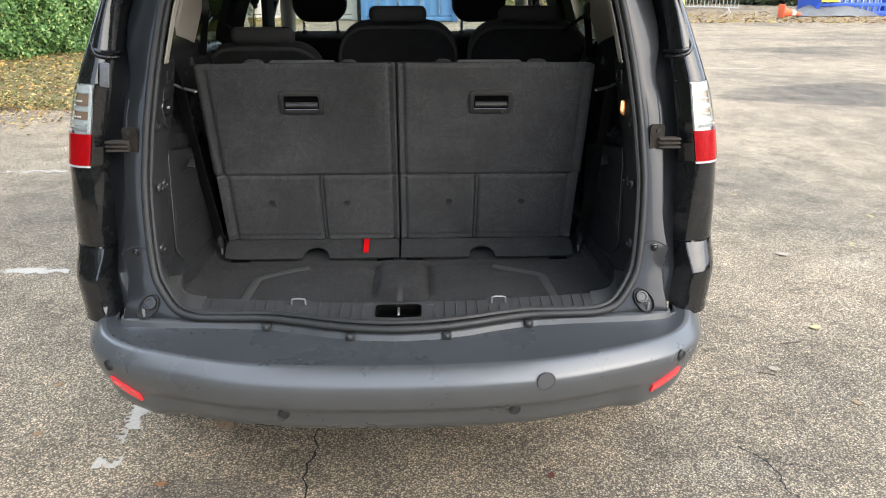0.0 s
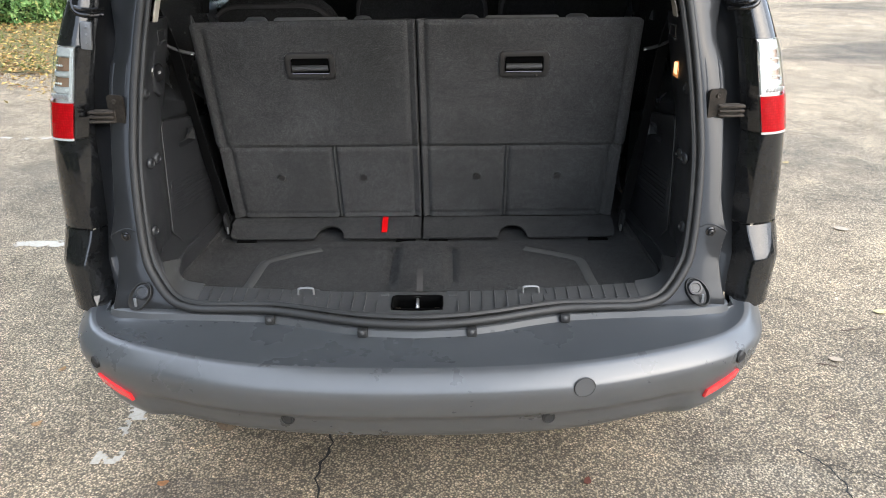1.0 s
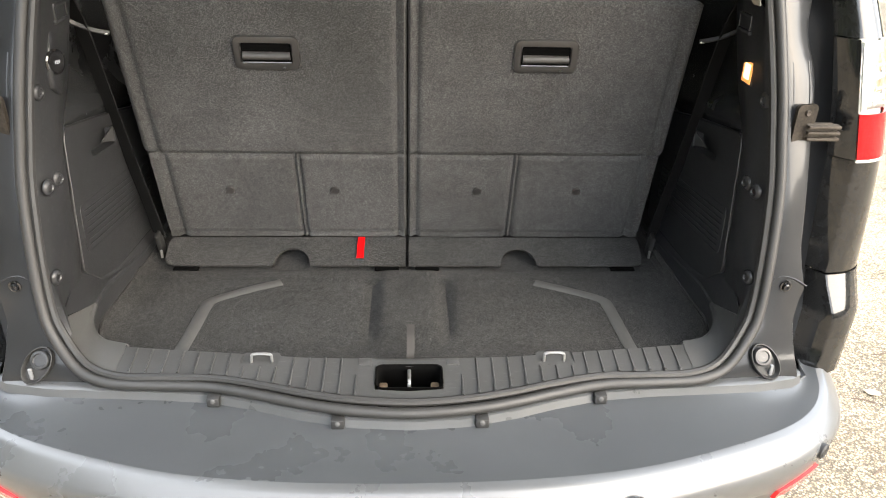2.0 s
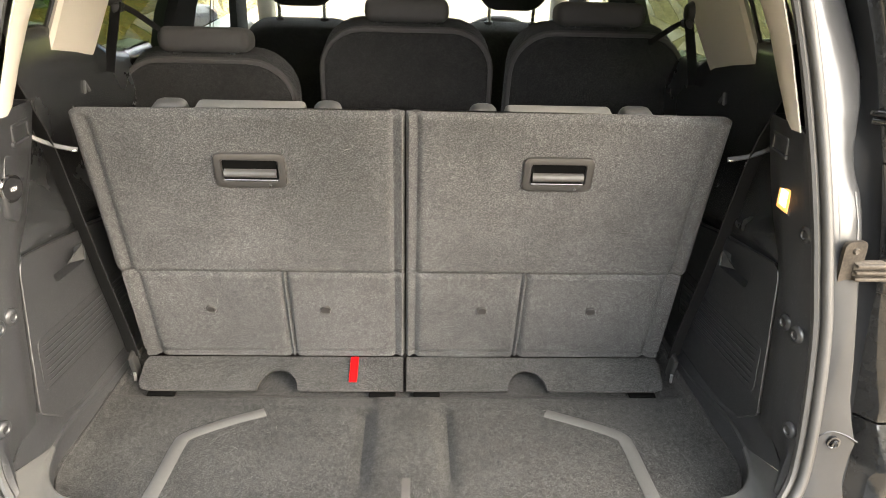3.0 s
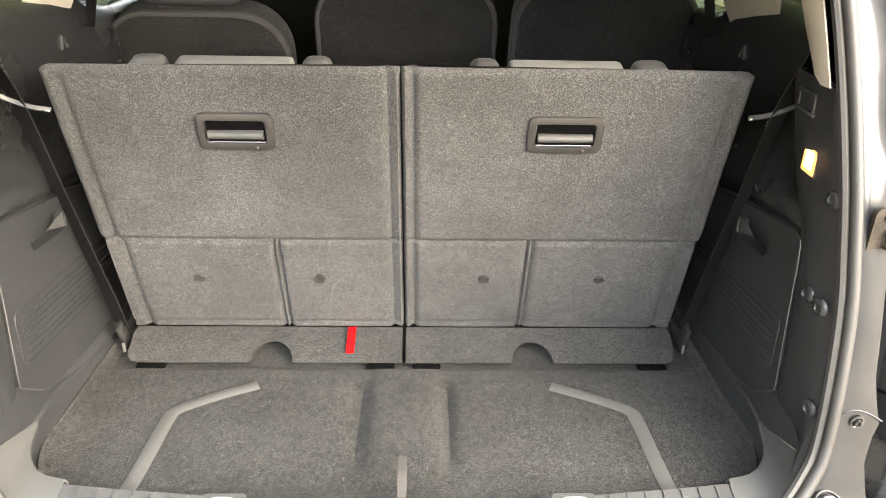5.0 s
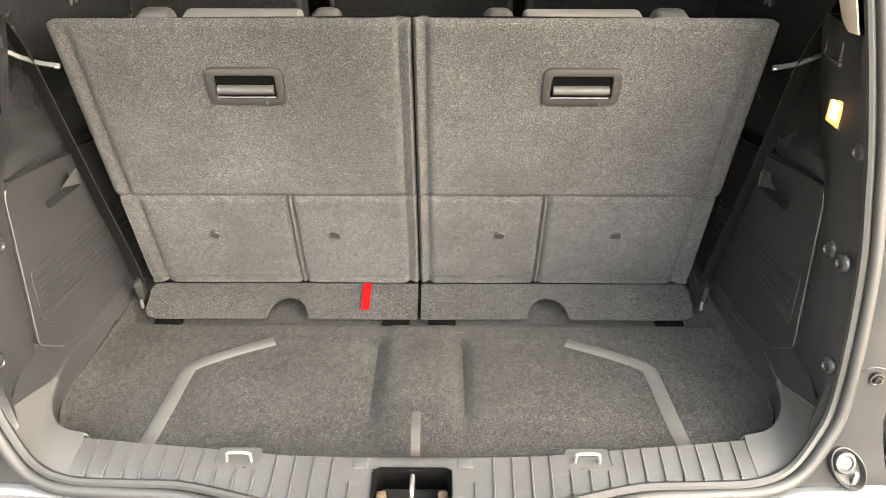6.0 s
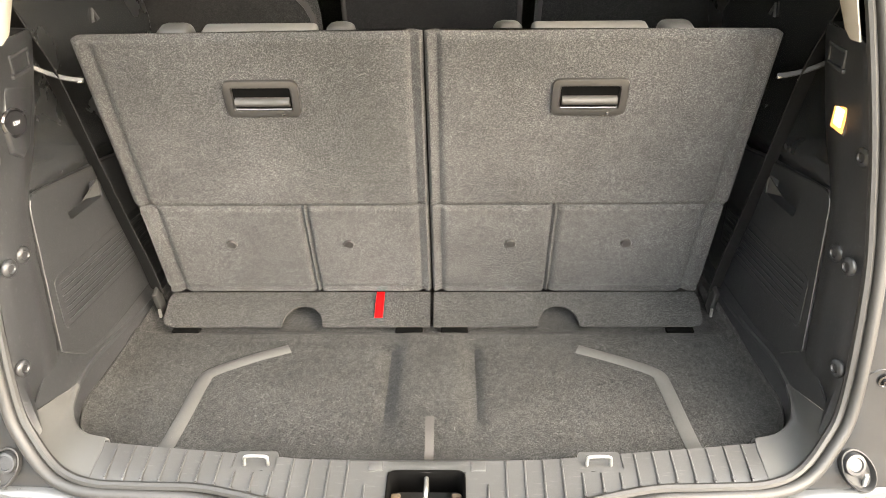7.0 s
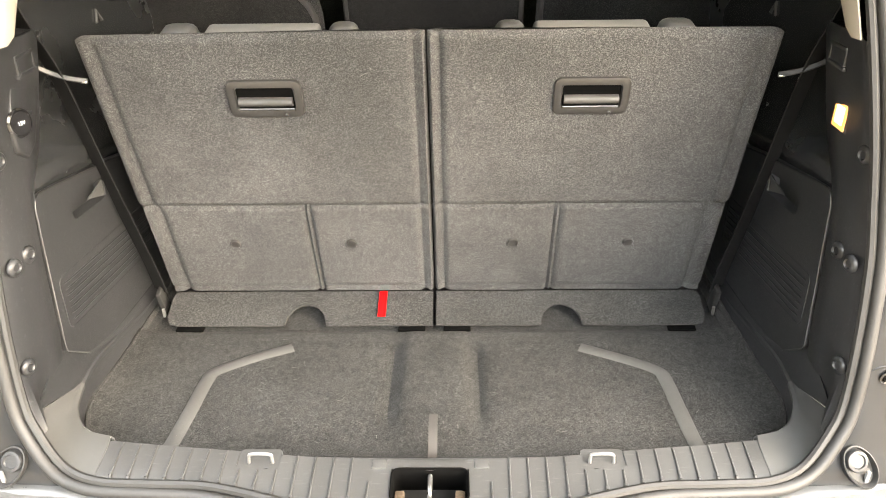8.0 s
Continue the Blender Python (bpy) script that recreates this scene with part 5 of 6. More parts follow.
m = Matrix.Translation((0.365, 2.72, 1.02)) @ Matrix.Rotation(radians(-66), 4, "X")
tube(bm, [m @ Vector((0.185 * math.cos(a), 0.185 * math.sin(a), 0)) for a in np.linspace(0, 2 * math.pi, 40, endpoint=False)], 0.0155, 10, True, (0, 1, 0))
for a in (0, math.pi, -math.pi / 2):
    tube(bm, [m @ Vector((0.05 * math.cos(a), 0.05 * math.sin(a), -0.01)), m @ Vector((0.18 * math.cos(a), 0.18 * math.sin(a), 0))], 0.014, 8)
turned(bm, [(0.06, -0.03), (0.065, 0.0), (0.05, 0.02)], m @ Vector((0, 0, 0)), (m.to_3x3() @ Vector((0, 0, 1))), 20)
part("steering_wheel", bm, VINYL, dash, "grey steering wheel")
bm = bmesh.new()
box(bm, (-0.012, 2.80, 1.445), (0.225, 0.03, 0.078), 0.02, None, 4)
mirror = part("rear_view_mirror", bm, BLACK, car, "black rear view mirror at the windscreen")
bm = bmesh.new()
slab(bm, [(-0.012 + u, 2.778 - 0.22 * v, 1.445 + v) for u, v in rounded(0.205, 0.062, 0.016)], (0, 0.002, 0))
part("mirror_glass", bm, MIRROR, mirror, "mirror glass")
bm = bmesh.new()
tube(bm, [(-0.012, 2.81, 1.47), (-0.012, 2.83, 1.53)], 0.014, 8)
part("mirror_stalk", bm, BLACK, mirror)
bm = bmesh.new()
box(bm, (0, 2.2, 0.42), (1.45, 2.0, 0.03), 0.005)
part("cabin_floor", bm, BLACK, car)

# ---- seats ----
V_UP, V_OUT = Vector((0, -0.2680, 0.9634)), Vector((0, -0.9634, -0.2680))
BASE = Vector((0, 0.8265, 0.643))
BOARD_H = 0.6435


def groove(d, w=0.006):
    return math.exp(-((d / w) ** 2))


def third_row_seat(s):
    """One folding rear seat seen from behind: a felt board, its hinged foot flap, release handle and headrest caps."""
    seat = thing("third_row_seat", (s * 0.305, 0.79, 0.60), "folding rear seat with grey felt back board, upright in the boot", "seat", "third row seats")
    w0, w1 = 0.0013, 0.607
    us, vs = np.linspace(w0, w1, 112), np.linspace(0, BOARD_H, 120)

    def height(u, v):
        outer = w1 - 0.031 - (0.012 if v < 0.252 else 0.0)
        h = -0.009 * groove(u - 0.021, 0.0065) - 0.009 * groove(u - outer, 0.008) * min(1, (BOARD_H - v) / 0.03)
        h -= 0.009 * groove(v - 0.256, 0.0055)
        if v < 0.256:
            h -= 0.009 * (groove(u - 0.2525, 0.0035) + groove(u - 0.2640, 0.0035)) + 0.005 * groove(v - 0.014, 0.006)
        edge = min((u - w0) * 3.2, w1 - u, v + 0.008, BOARD_H - v)
        h -= 0.012 * max(0.0, 1 - edge / 0.012) ** 2
        return h + 0.0012 * noise.noise((s * u * 7, v * 7, 1.7))

    def place(u, v, h):
        cut = 0.010 if (u > w1 - 0.01 and v < 0.250) else 0.0
        top_ = (v / BOARD_H) ** 6
        v -= top_ * (0.010 * max(0.0, (u - w1 + 0.022) / 0.022) ** 2 + (0.003 * u / w1 if s < 0 else 0.0))
        return Vector((s * (u - cut), 0, 0)) + BASE + V_UP * v + V_OUT * h

    bm = bmesh.new()
    front = loft(bm, [[place(u, v, height(u, v)) for u in us] for v in vs])
    back = loft(bm, [[place(u, v, -0.013) for u in (us[0], us[-1])] for v in (vs[0], vs[-1])])
    for a, b in ((front[0], back[0]), (front[-1], back[-1])):
        bm.faces.new([*a, b[1], b[0]])
    bm.faces.new([r[0] for r in front] + [back[1][0], back[0][0]])
    bm.faces.new([r[-1] for r in front] + [back[1][1], back[0][1]])
    board = part("back_board", bm, CARPET_BACK, seat, "grey felt covered back board with pressed seams", 50)

    bm = bmesh.new()
    box(bm, Vector((s * 0.305, 0, 0)) + BASE + V_UP * 0.30 + V_OUT * -0.062, (0.52, 0.075, 0.54), 0.025, Matrix.Rotation(radians(15.5), 4, "X"), 3)
    part("seat_padding", bm, FABRIC, seat)

    def on_board(x, v, h):
        return Vector((x, 0, 0)) + BASE + V_UP * v + V_OUT * h

    # release handle
    hx, hv = s * 0.2935, 0.519
    outl = rounded(0.137, 0.077, 0.014)
    inn = rounded(0.104, 0.046, 0.006)
    bm = bmesh.new()
    loft(bm, [[on_board(hx + u, hv + v, -0.002) for u, v in outl], [on_board(hx + u * 0.985, hv + v * 0.975, 0.005) for u, v in outl], [on_board(hx + u * 0.93, hv + v * 0.88, 0.0068) for u, v in outl],
              [on_board(hx + u * 1.04, hv + v * 1.06, 0.006) for u, v in inn], [on_board(hx + u, hv + v, 0.002) for u, v in inn], [on_board(hx + u * 0.97, hv + v * 0.95, -0.020) for u, v in inn]], close_u=True)
    part("handle_bezel", bm, BEZEL, board, "dark plastic handle surround")
    # flat near-black plate, the shade of the recess put into its colour
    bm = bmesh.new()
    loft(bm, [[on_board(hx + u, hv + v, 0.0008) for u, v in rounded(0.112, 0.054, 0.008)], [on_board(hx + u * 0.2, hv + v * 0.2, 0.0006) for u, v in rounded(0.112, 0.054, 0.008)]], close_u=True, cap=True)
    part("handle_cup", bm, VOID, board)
    bm = bmesh.new()
    tube(bm, [on_board(hx - 0.049, hv - 0.006, 0.002), on_board(hx + 0.049, hv - 0.006, 0.002)], 0.0105, 12, False, tuple(V_UP), 0.8)
    part("handle_lever", bm, LEVER, board, "glossy dark release lever")
    bm = bmesh.new()
    tube(bm, [on_board(hx - 0.050, hv - 0.0215, 0.003), on_board(hx + 0.050, hv - 0.0215, 0.003)], 0.0014, 6, False, tuple(V_UP))
    part("lever_edge", bm, SATIN, board)
    bm = bmesh.new()
    turned(bm, [(0.0035, 0), (0.0035, 0.0015), (0.0, 0.0018)], on_board(hx + 0.035, hv - 0.031, 0.0064), V_OUT, 8)
    part("handle_screw", bm, SATIN, board)
    # push pins
    for x in (s * (0.170 if s > 0 else 0.175), s * (0.415 if s > 0 else 0.426)):
        bm = bmesh.new()
        turned(bm, [(0.0118, -0.006), (0.0118, 0.0022), (0.0105, 0.0042), (0.0085, 0.0042), (0.0080, 0.0034), (0.0, 0.0040)], on_board(x, 0.152, 0.0008), V_OUT, 20)
        part("push_pin", bm, BEZEL, board, "flat round plastic pin")
    # foot flap with a half-round cut-out
    top, low = BASE + V_OUT * 0.002, Vector((0, 0.741, 0.6060))
    fall = low - top
    cut0, cut1 = (0.242, 0.332) if s < 0 else (0.236, 0.326)
    edge = [(0.004, 0.0), (0.004, 1.0), (cut0 - 0.004, 1.0), (cut0, 0.96)] + [((cut0 + cut1) / 2 - (cut1 - cut0) / 2 * math.cos(a), 0.96 - 0.56 * math.sin(a)) for a in np.linspace(0.1, math.pi - 0.1, 11)] + [(cut1, 0.96), (cut1 + 0.004, 1.0), (0.570, 1.0), (0.590, 0.95), (0.598, 0.80), (0.598, 0.18), (0.590, 0.0)]
    bm = bmesh.new()
    slab(bm, [Vector((s * u, 0, 0)) + top + fall * t for u, t in edge], (0, 0.006, -0.007))
    flap = part("foot_flap", bm, CARPET_FLAP, seat, "felt flap folded towards the boot floor")
    # brackets coloured near-black, which also puts in the shade under the flap
    for u0 in (0.04, 0.535):
        bm = bmesh.new()
        box(bm, (s * (u0 + 0.01), 0.752, 0.5945), (0.060, 0.045, 0.012), 0.004)
        part("floor_bracket", bm, VOID, seat, "black floor bracket under the flap")
    # retracted headrest
    for u0, u1, dz, dy in ((0.186, 0.388, 0.026, 0.03), (0.118, 0.172, 0.012, 0.028), (0.402, 0.466, 0.012, 0.028)):
        bm = bmesh.new()
        box(bm, (s * (u0 + u1) / 2, 0.672 + dy, (1.238 if dz > 0.02 else 1.257) + dz / 2 - 0.013), (u1 - u0, 0.055, dz + 0.03), 0.010 if dz > 0.02 else 0.018, Matrix.Rotation(radians(10), 4, "X"), 3)
        part("headrest" if dz > 0.02 else "headrest_guide", bm, VINYL if dz > 0.02 else SILL, seat, "pale grey retracted headrest" if dz > 0.02 else "")
    seat.matrix_basis = Matrix.Translation((-0.005, 0, 0)) @ seat.matrix_basis
    return seat, flap


_, left_flap = third_row_seat(-1)
third_row_seat(1)
bm = bmesh.new()
ribbon(bm, [(-0.116, 0.8205, 0.6445), (-0.116, 0.814, 0.6455), (-0.1165, 0.800, 0.6390), (-0.117, 0.782, 0.6305), (-0.1172, 0.766, 0.6235), (-0.1178, 0.758, 0.618)], (1, 0, 0), 0.0175, 0.0025)
part("release_tag", bm, RED_TAG, left_flap, "bright red webbing pull tag")


def cushion(bm, w, h, d, at, turn, r=0.06, top=0.0):
    """A padded seat back: a rounded outline with full, soft faces."""
    out = rounded(w, h, r, 6)
    if top:
        out = [(u * (1 - top * max(0.0, v / h + 0.1)), v) for u, v in out]
    m = Matrix.Translation(at) @ turn
    rings = []
    for k, off in ((0.90, -0.5), (0.97, -0.46), (1.0, -0.34), (1.0, 0.30), (0.975, 0.44), (0.93, 0.5)):
        rings.append([m @ Vector((u * k, off * d, v * k)) for u, v in out])
    loft(bm, rings, close_u=True, cap=True)
    return bm


def second_row_seat(name_label, x, y, w, top_z, rest_w):
    seat = thing("second_row_seat", (x, y + 0.1, 0.44), name_label, "seat", "second row seats")
    turn = Matrix.Rotation(radians(14), 4, "X")
    h = 0.66
    c = Vector((x, y + 0.055, top_z - h / 2 * 0.97))
    bm = bmesh.new()
    cushion(bm, w, h, 0.11, c, turn, 0.115, 0.05)
    back = part("backrest", bm, FABRIC, seat, "charcoal cloth backrest", 50)
    m = Matrix.Translation(c) @ turn
    out = rounded(w * 0.985, h * 0.985, 0.112, 6)
    bm = bmesh.new()
    tube(bm, [m @ Vector((u * (1 - 0.05 * max(0.0, v / h + 0.1)), -0.046, v)) for u, v in out], 0.0085, 6, True, (0, 1, 0))
    part("piping", bm, CLOTH_PLAIN, back, "raised seam round the backrest")
    bm = bmesh.new()
    box(bm, (x, y - 0.012, top_z + 0.026), (rest_w, 0.105, 0.062), 0.024, Matrix.Rotation(radians(-10), 4, "X"), 4)
    rest = part("headrest", bm, CLOTH_PLAIN, seat, "lowered charcoal headrest")
    for k in (-1, 1):
        bm = bmesh.new()
        turned(bm, [(0.011, -0.012), (0.011, 0.008), (0.007, 0.010)], (x + k * rest_w * 0.31, y - 0.035, top_z - 0.006), (0, -0.3, 1), 12)
        part("headrest_guide", bm, TRIM, rest)
    bm = bmesh.new()
    box(bm, (x, y + 0.42, 0.66), (w * 0.96, 0.50, 0.14), 0.04, None, 3)
    part("seat_cushion", bm, FABRIC, seat)
    bm = bmesh.new()
    box(bm, (x, y + 0.42, 0.515), (w * 0.6, 0.42, 0.15), 0.01)
    part("seat_base", bm, BLACK, seat)
    return seat


second_row_seat("charcoal cloth seat reclined further back beside the window", -0.515, 1.30, 0.455, 1.262, 0.228)
second_row_seat("charcoal cloth middle seat behind the front seats", -0.012, 1.42, 0.470, 1.330, 0.222)
second_row_seat("charcoal cloth seat beside the window", 0.498, 1.40, 0.480, 1.332, 0.236)


def front_seat(x):
    seat = thing("front_seat", (x, 2.4, 0.44), "charcoal cloth front seat with raised headrest", "seat", "front seats")
    turn = Matrix.Rotation(radians(16), 4, "X")
    bm = bmesh.new()
    cushion(bm, 0.50, 0.70, 0.14, (x, 2.34, 0.875), turn, 0.13, 0.12)
    part("backrest", bm, FABRIC, seat, "charcoal cloth backrest", 50)
    bm = bmesh.new()
    out = rounded(0.268, 0.196, 0.080, 8)
    m = Matrix.Translation((x, 2.25, 1.368)) @ Matrix.Rotation(radians(12), 4, "X")
    loft(bm, [[m @ Vector((u * k * (1 + 0.05 * v / 0.19), o, v * k)) for u, v in out] for k, o in ((0.55, -0.058), (0.86, -0.05), (0.97, -0.03), (1.0, 0.0), (0.97, 0.03), (0.86, 0.048), (0.5, 0.055))], close_u=True, cap=True)
    rest = part("headrest", bm, FABRIC, seat, "rounded charcoal headrest", 60)
    for k in (-1, 1):
        bm = bmesh.new()
        tube(bm, [(x + k * 0.083, 2.262, 1.19), (x + k * 0.083, 2.255, 1.28)], 0.0065, 10)
        part("headrest_post", bm, CHROME, rest, "bright steel post")
        bm = bmesh.new()
        turned(bm, [(0.017, 0), (0.016, 0.012), (0.01, 0.016)], (x + k * 0.083, 2.266, 1.212), (0, 0, 1), 12)
        part("post_guide", bm, BLACK, rest)
    bm = bmesh.new()
    box(bm, (x, 2.60, 0.62), (0.50, 0.50, 0.16), 0.05, None, 3)
    part("seat_cushion", bm, FABRIC, seat)
    bm = bmesh.new()
    box(bm, (x, 2.60, 0.49), (0.40, 0.42, 0.12), 0.01)
    part("seat_base", bm, BLACK, seat)


front_seat(-0.413)
front_seat(0.370)
for s in (-1, 1):
    fb = thing("seat_belt", (s * 0.70, 2.2, 1.4), "black front belt hanging from the door pillar", "seat belt", "front seat belts")
    ax_, ay_ = (-0.712, 2.13) if s < 0 else (0.668, 2.37)
    bm = bmesh.new()
    turned(bm, [(0.008, -0.004), (0.026, 0.0), (0.027, 0.010), (0.020, 0.020), (0.006, 0.022)], (ax_, ay_, 1.378), (-s, -0.4, 0), 18)
    box(bm, (ax_ - s * 0.008, ay_, 1.352), (0.018, 0.040, 0.026), 0.006)
    box(bm, (ax_, ay_ + 0.02, 1.44), (0.012, 0.030, 0.10), 0.004)
    part("anchor", bm, BLACK, fb, "black round belt anchor")
    for dy, w in ((0.0, 0.040), (0.045, 0.016)):
        bm = bmesh.new()
        ribbon(bm, [(ax_ - s * 0.004, ay_ + dy, 1.36), (ax_ + s * 0.008, ay_ - 0.02 + dy, 1.2), (ax_ + s * 0.02, ay_ - 0.04 + dy, 1.0)], (0.3 * s, 1, 0.2), w)
        part("webbing", bm, WEBBING, fb)

# ---- the car park ----
GRASS_SOIL = grained("mossy_grass_soil", (0.055, 0.060, 0.020), (0.21, 0.165, 0.065), (0.85, 0.95), 60, 1.2, 0.01, 0.8)
GRASS = leafy("grass_blades", [(0.0, (0.05, 0.085, 0.015)), (0.5, (0.12, 0.15, 0.03)), (0.8, (0.26, 0.23, 0.07)), (1.0, (0.30, 0.22, 0.09))])
HEDGE_LEAF = leafy("hedge_leaves", [(0.0, (0.030, 0.080, 0.018)), (0.45, (0.085, 0.180, 0.042)), (0.78, (0.16, 0.27, 0.075)), (0.95, (0.26, 0.35, 0.13)), (1.0, (0.38, 0.36, 0.12))])
TREE_LEAF = leafy("dark_tree_leaves", [(0.0, (0.02, 0.035, 0.014)), (0.5, (0.045, 0.065, 0.026)), (1.0, (0.10, 0.11, 0.05))])
# near-black core; the shade between the leaves is put into its colour
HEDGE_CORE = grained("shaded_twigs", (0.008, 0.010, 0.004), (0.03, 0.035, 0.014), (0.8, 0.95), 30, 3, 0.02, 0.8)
LITTER = leafy("fallen_leaves", [(0.0, (0.09, 0.05, 0.02)), (0.3, (0.22, 0.13, 0.045)), (0.6, (0.36, 0.24, 0.07)), (0.85, (0.45, 0.34, 0.10)), (1.0, (0.30, 0.12, 0.05))])
rng = np.random.default_rng(7)


def leaf_cards(n, where, size, rounder=0.55):
    """Many folded leaves: where() gives a place and the way it faces."""
    bm_v, bm_f = [], []
    for _ in range(n):
        p, nrm = where()
        d = Vector(rng.normal(size=3)) * 0.9 + Vector(nrm)
        d.normalize()
        a = d.orthogonal().normalized()
        a.rotate(Matrix.Rotation(rng.uniform(0, 6.28), 3, d))
        b = d.cross(a)
        L = size * rng.uniform(0.6, 1.4)
        W = L * rounder
        k = len(bm_v)
        c = Vector(p)
        bm_v += [c - a * L * 0.5, c + b * W * 0.5 + d * L * 0.10, c + a * L * 0.5, c - b * W * 0.5 + d * L * 0.10]
        bm_f += [(k, k + 1, k + 2), (k, k + 2, k + 3)]
    me = bpy.data.meshes.new("leaves")
    me.from_pydata([tuple(v) for v in bm_v], [], bm_f)
    return me


def from_mesh(name, me, material, parent=None, label=""):
    me.materials.append(material)
    ob = new(name, me)
    if parent is not None:
        ob.parent = parent
        ob.matrix_parent_inverse = parent.matrix_basis.inverted()
    return tagged(ob, label)


# grass verge and hedge beyond the bays
bm = bmesh.new()
edge = [(-12.0, 9.2), (-9.0, 8.0), (-6.5, 7.3), (-4.6, 6.9), (-3.7, 6.75), (-2.9, 7.9), (-2.6, 9.5), (-2.7, 12.0), (-2.9, 16.0), (-3.0, 22.0)]
far = [(-20, 10), (-18, 11), (-15, 12), (-12, 12.5), (-9, 13), (-8, 13.5), (-7.5, 14), (-7.5, 15), (-7.5, 18), (-7.5, 24)]
rows = []
for (x0, y0), (x1, y1) in zip(edge, far):
    rows.append([(x0 + (x1 - x0) * t, y0 + (y1 - y0) * t, (-0.004 if t == 0 else 0.035 + 0.10 * t + 0.03 * noise.noise((x0 + t * 7, y0, 0)))) for t in np.linspace(0, 1, 14)])
loft(bm, rows)
verge = part("grass_verge", bm, GRASS_SOIL)
tagged(verge, "mossy grass verge strewn with fallen leaves", "verge", kind="structure")


def verge_spot():
    i = rng.integers(0, len(edge) - 1)
    f, t = rng.uniform(), rng.uniform() ** 1.3
    a = Vector(edge[i]).lerp(Vector(edge[i + 1]), f)
    b = Vector(far[i]).lerp(Vector(far[i + 1]), f)
    return a.lerp(b, t * 0.8), t


def grass_place():
    p, t = verge_spot()
    return (p.x, p.y, 0.04 + 0.08 * t + rng.uniform(0, 0.03)), (0, 0, 0.2)


def litter_place():
    p, t = verge_spot()
    spill = rng.uniform() < 0.5
    return (p.x + rng.normal() * 0.15, p.y - abs(rng.normal()) * (0.9 * (1 - t) if spill else 0.1), 0.012 if spill and t < 0.2 else 0.05 + 0.085 * t), (0, 0, 3)


tagged(from_mesh("grass", leaf_cards(9000, grass_place, 0.07, 0.12), GRASS), "short yellowing grass on the verge", "grass", kind="stuff")
tagged(from_mesh("leaf_litter", leaf_cards(24000, litter_place, 0.052), LITTER), "brown and yellow fallen leaves on the verge", "leaves", kind="stuff")

hedge = thing("hedge", (-6.5, 11.5, 0), "tall dense green hedge behind the grass verge", "hedge")
HEDGE_LINE = [(-15, 9.6), (-10.5, 9.6), (-7.4, 10.0), (-6.1, 10.6), (-5.6, 11.6), (-5.2, 13.2), (-4.9, 16.0), (-4.9, 22.0)]


def hedge_at(f):
    g = f * (len(HEDGE_LINE) - 1)
    i = min(int(g), len(HEDGE_LINE) - 2)
    a, b = Vector(HEDGE_LINE[i]), Vector(HEDGE_LINE[i + 1])
    d = (b - a).normalized()
    return a.lerp(b, g - i), Vector((d.y, -d.x))


def hedge_bulge(f, z):
    return 0.35 * noise.noise((f * 22, z * 1.4, 3.1)) + 0.18 * noise.noise((f * 60, z * 3.3, 8.0)) - 0.25 * max(0, 0.5 - z)


bm = bmesh.new()
rows = []
for f in np.linspace(0, 1, 70):
    p, n = hedge_at(f)
    col = [(p.x + n.x * (hedge_bulge(f, z) - 0.22), p.y + n.y * (hedge_bulge(f, z) - 0.22), z) for z in np.linspace(0, 3.4, 14)]
    col += [(p.x - n.x * 1.2, p.y - n.y * 1.2, 3.6), (p.x - n.x * 2.0, p.y - n.y * 2.0, 0.0)]
    rows.append(col)
loft(bm, rows)
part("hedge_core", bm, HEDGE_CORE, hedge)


def hedge_leaf():
    f = rng.uniform() if rng.uniform() < 0.45 else rng.uniform(0.28, 0.62)
    z = 0.06 + rng.uniform() ** 0.9 * 3.3
    p, n = hedge_at(f)
    o = hedge_bulge(f, z) - abs(rng.normal()) * 0.14 + 0.05
    return (p.x + n.x * o, p.y + n.y * o, z), (n.x, n.y, 0.5)


tagged(from_mesh("hedge_foliage", leaf_cards(64000, hedge_leaf, 0.066), HEDGE_LEAF, hedge), kind="stuff")

# tree belt at the car park's far side, continued unseen left and behind
woods = thing("tree_belt", (4, 31, 0), "dark belt of trees and bushes behind the car park, with an unseen added stretch that blocks light", "trees", kind="stuff")
BELT = [(-16, 27), (-4, 30), (8, 29), (15, 27), (22, 25), (32, 16), (38, 2), (34, -16), (20, -28), (4, -30), (-7, -22), (-8.5, -12), (-8.5, -4), (-9, 3), (-12, 8)]
# unseen stretch left and behind: heights set to block sky and darken reflections
TALL = [1.0, 1.0, 1.0, 1.0, 1.0, 0.8, 0.6, 0.6, 0.8, 0.8, 0.75, 0.85, 1.3, 1.2, 1.0]


def belt_height(f):
    return 6 * float(np.interp(f * (len(TALL) - 1), range(len(TALL)), TALL))


def belt_at(f):
    g = f * (len(BELT) - 1)
    i = min(int(g), len(BELT) - 2)
    a, b = Vector(BELT[i]), Vector(BELT[i + 1])
    d = (b - a).normalized()
    return a.lerp(b, g - i), Vector((d.y, -d.x))


bm = bmesh.new()
rows = []
for f in np.linspace(0, 1, 130):
    p, n = belt_at(f)
    top = belt_height(f) + 1.2 * noise.noise((f * 24, 0.5, 0))
    rows.append([(p.x + n.x * (0.9 * noise.noise((f * 25, z, 0)) - 0.5), p.y + n.y * (0.9 * noise.noise((f * 25, z, 0)) - 0.5), z * top / 6) for z in np.linspace(0, 6, 10)])
loft(bm, rows)
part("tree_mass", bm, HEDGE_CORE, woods)


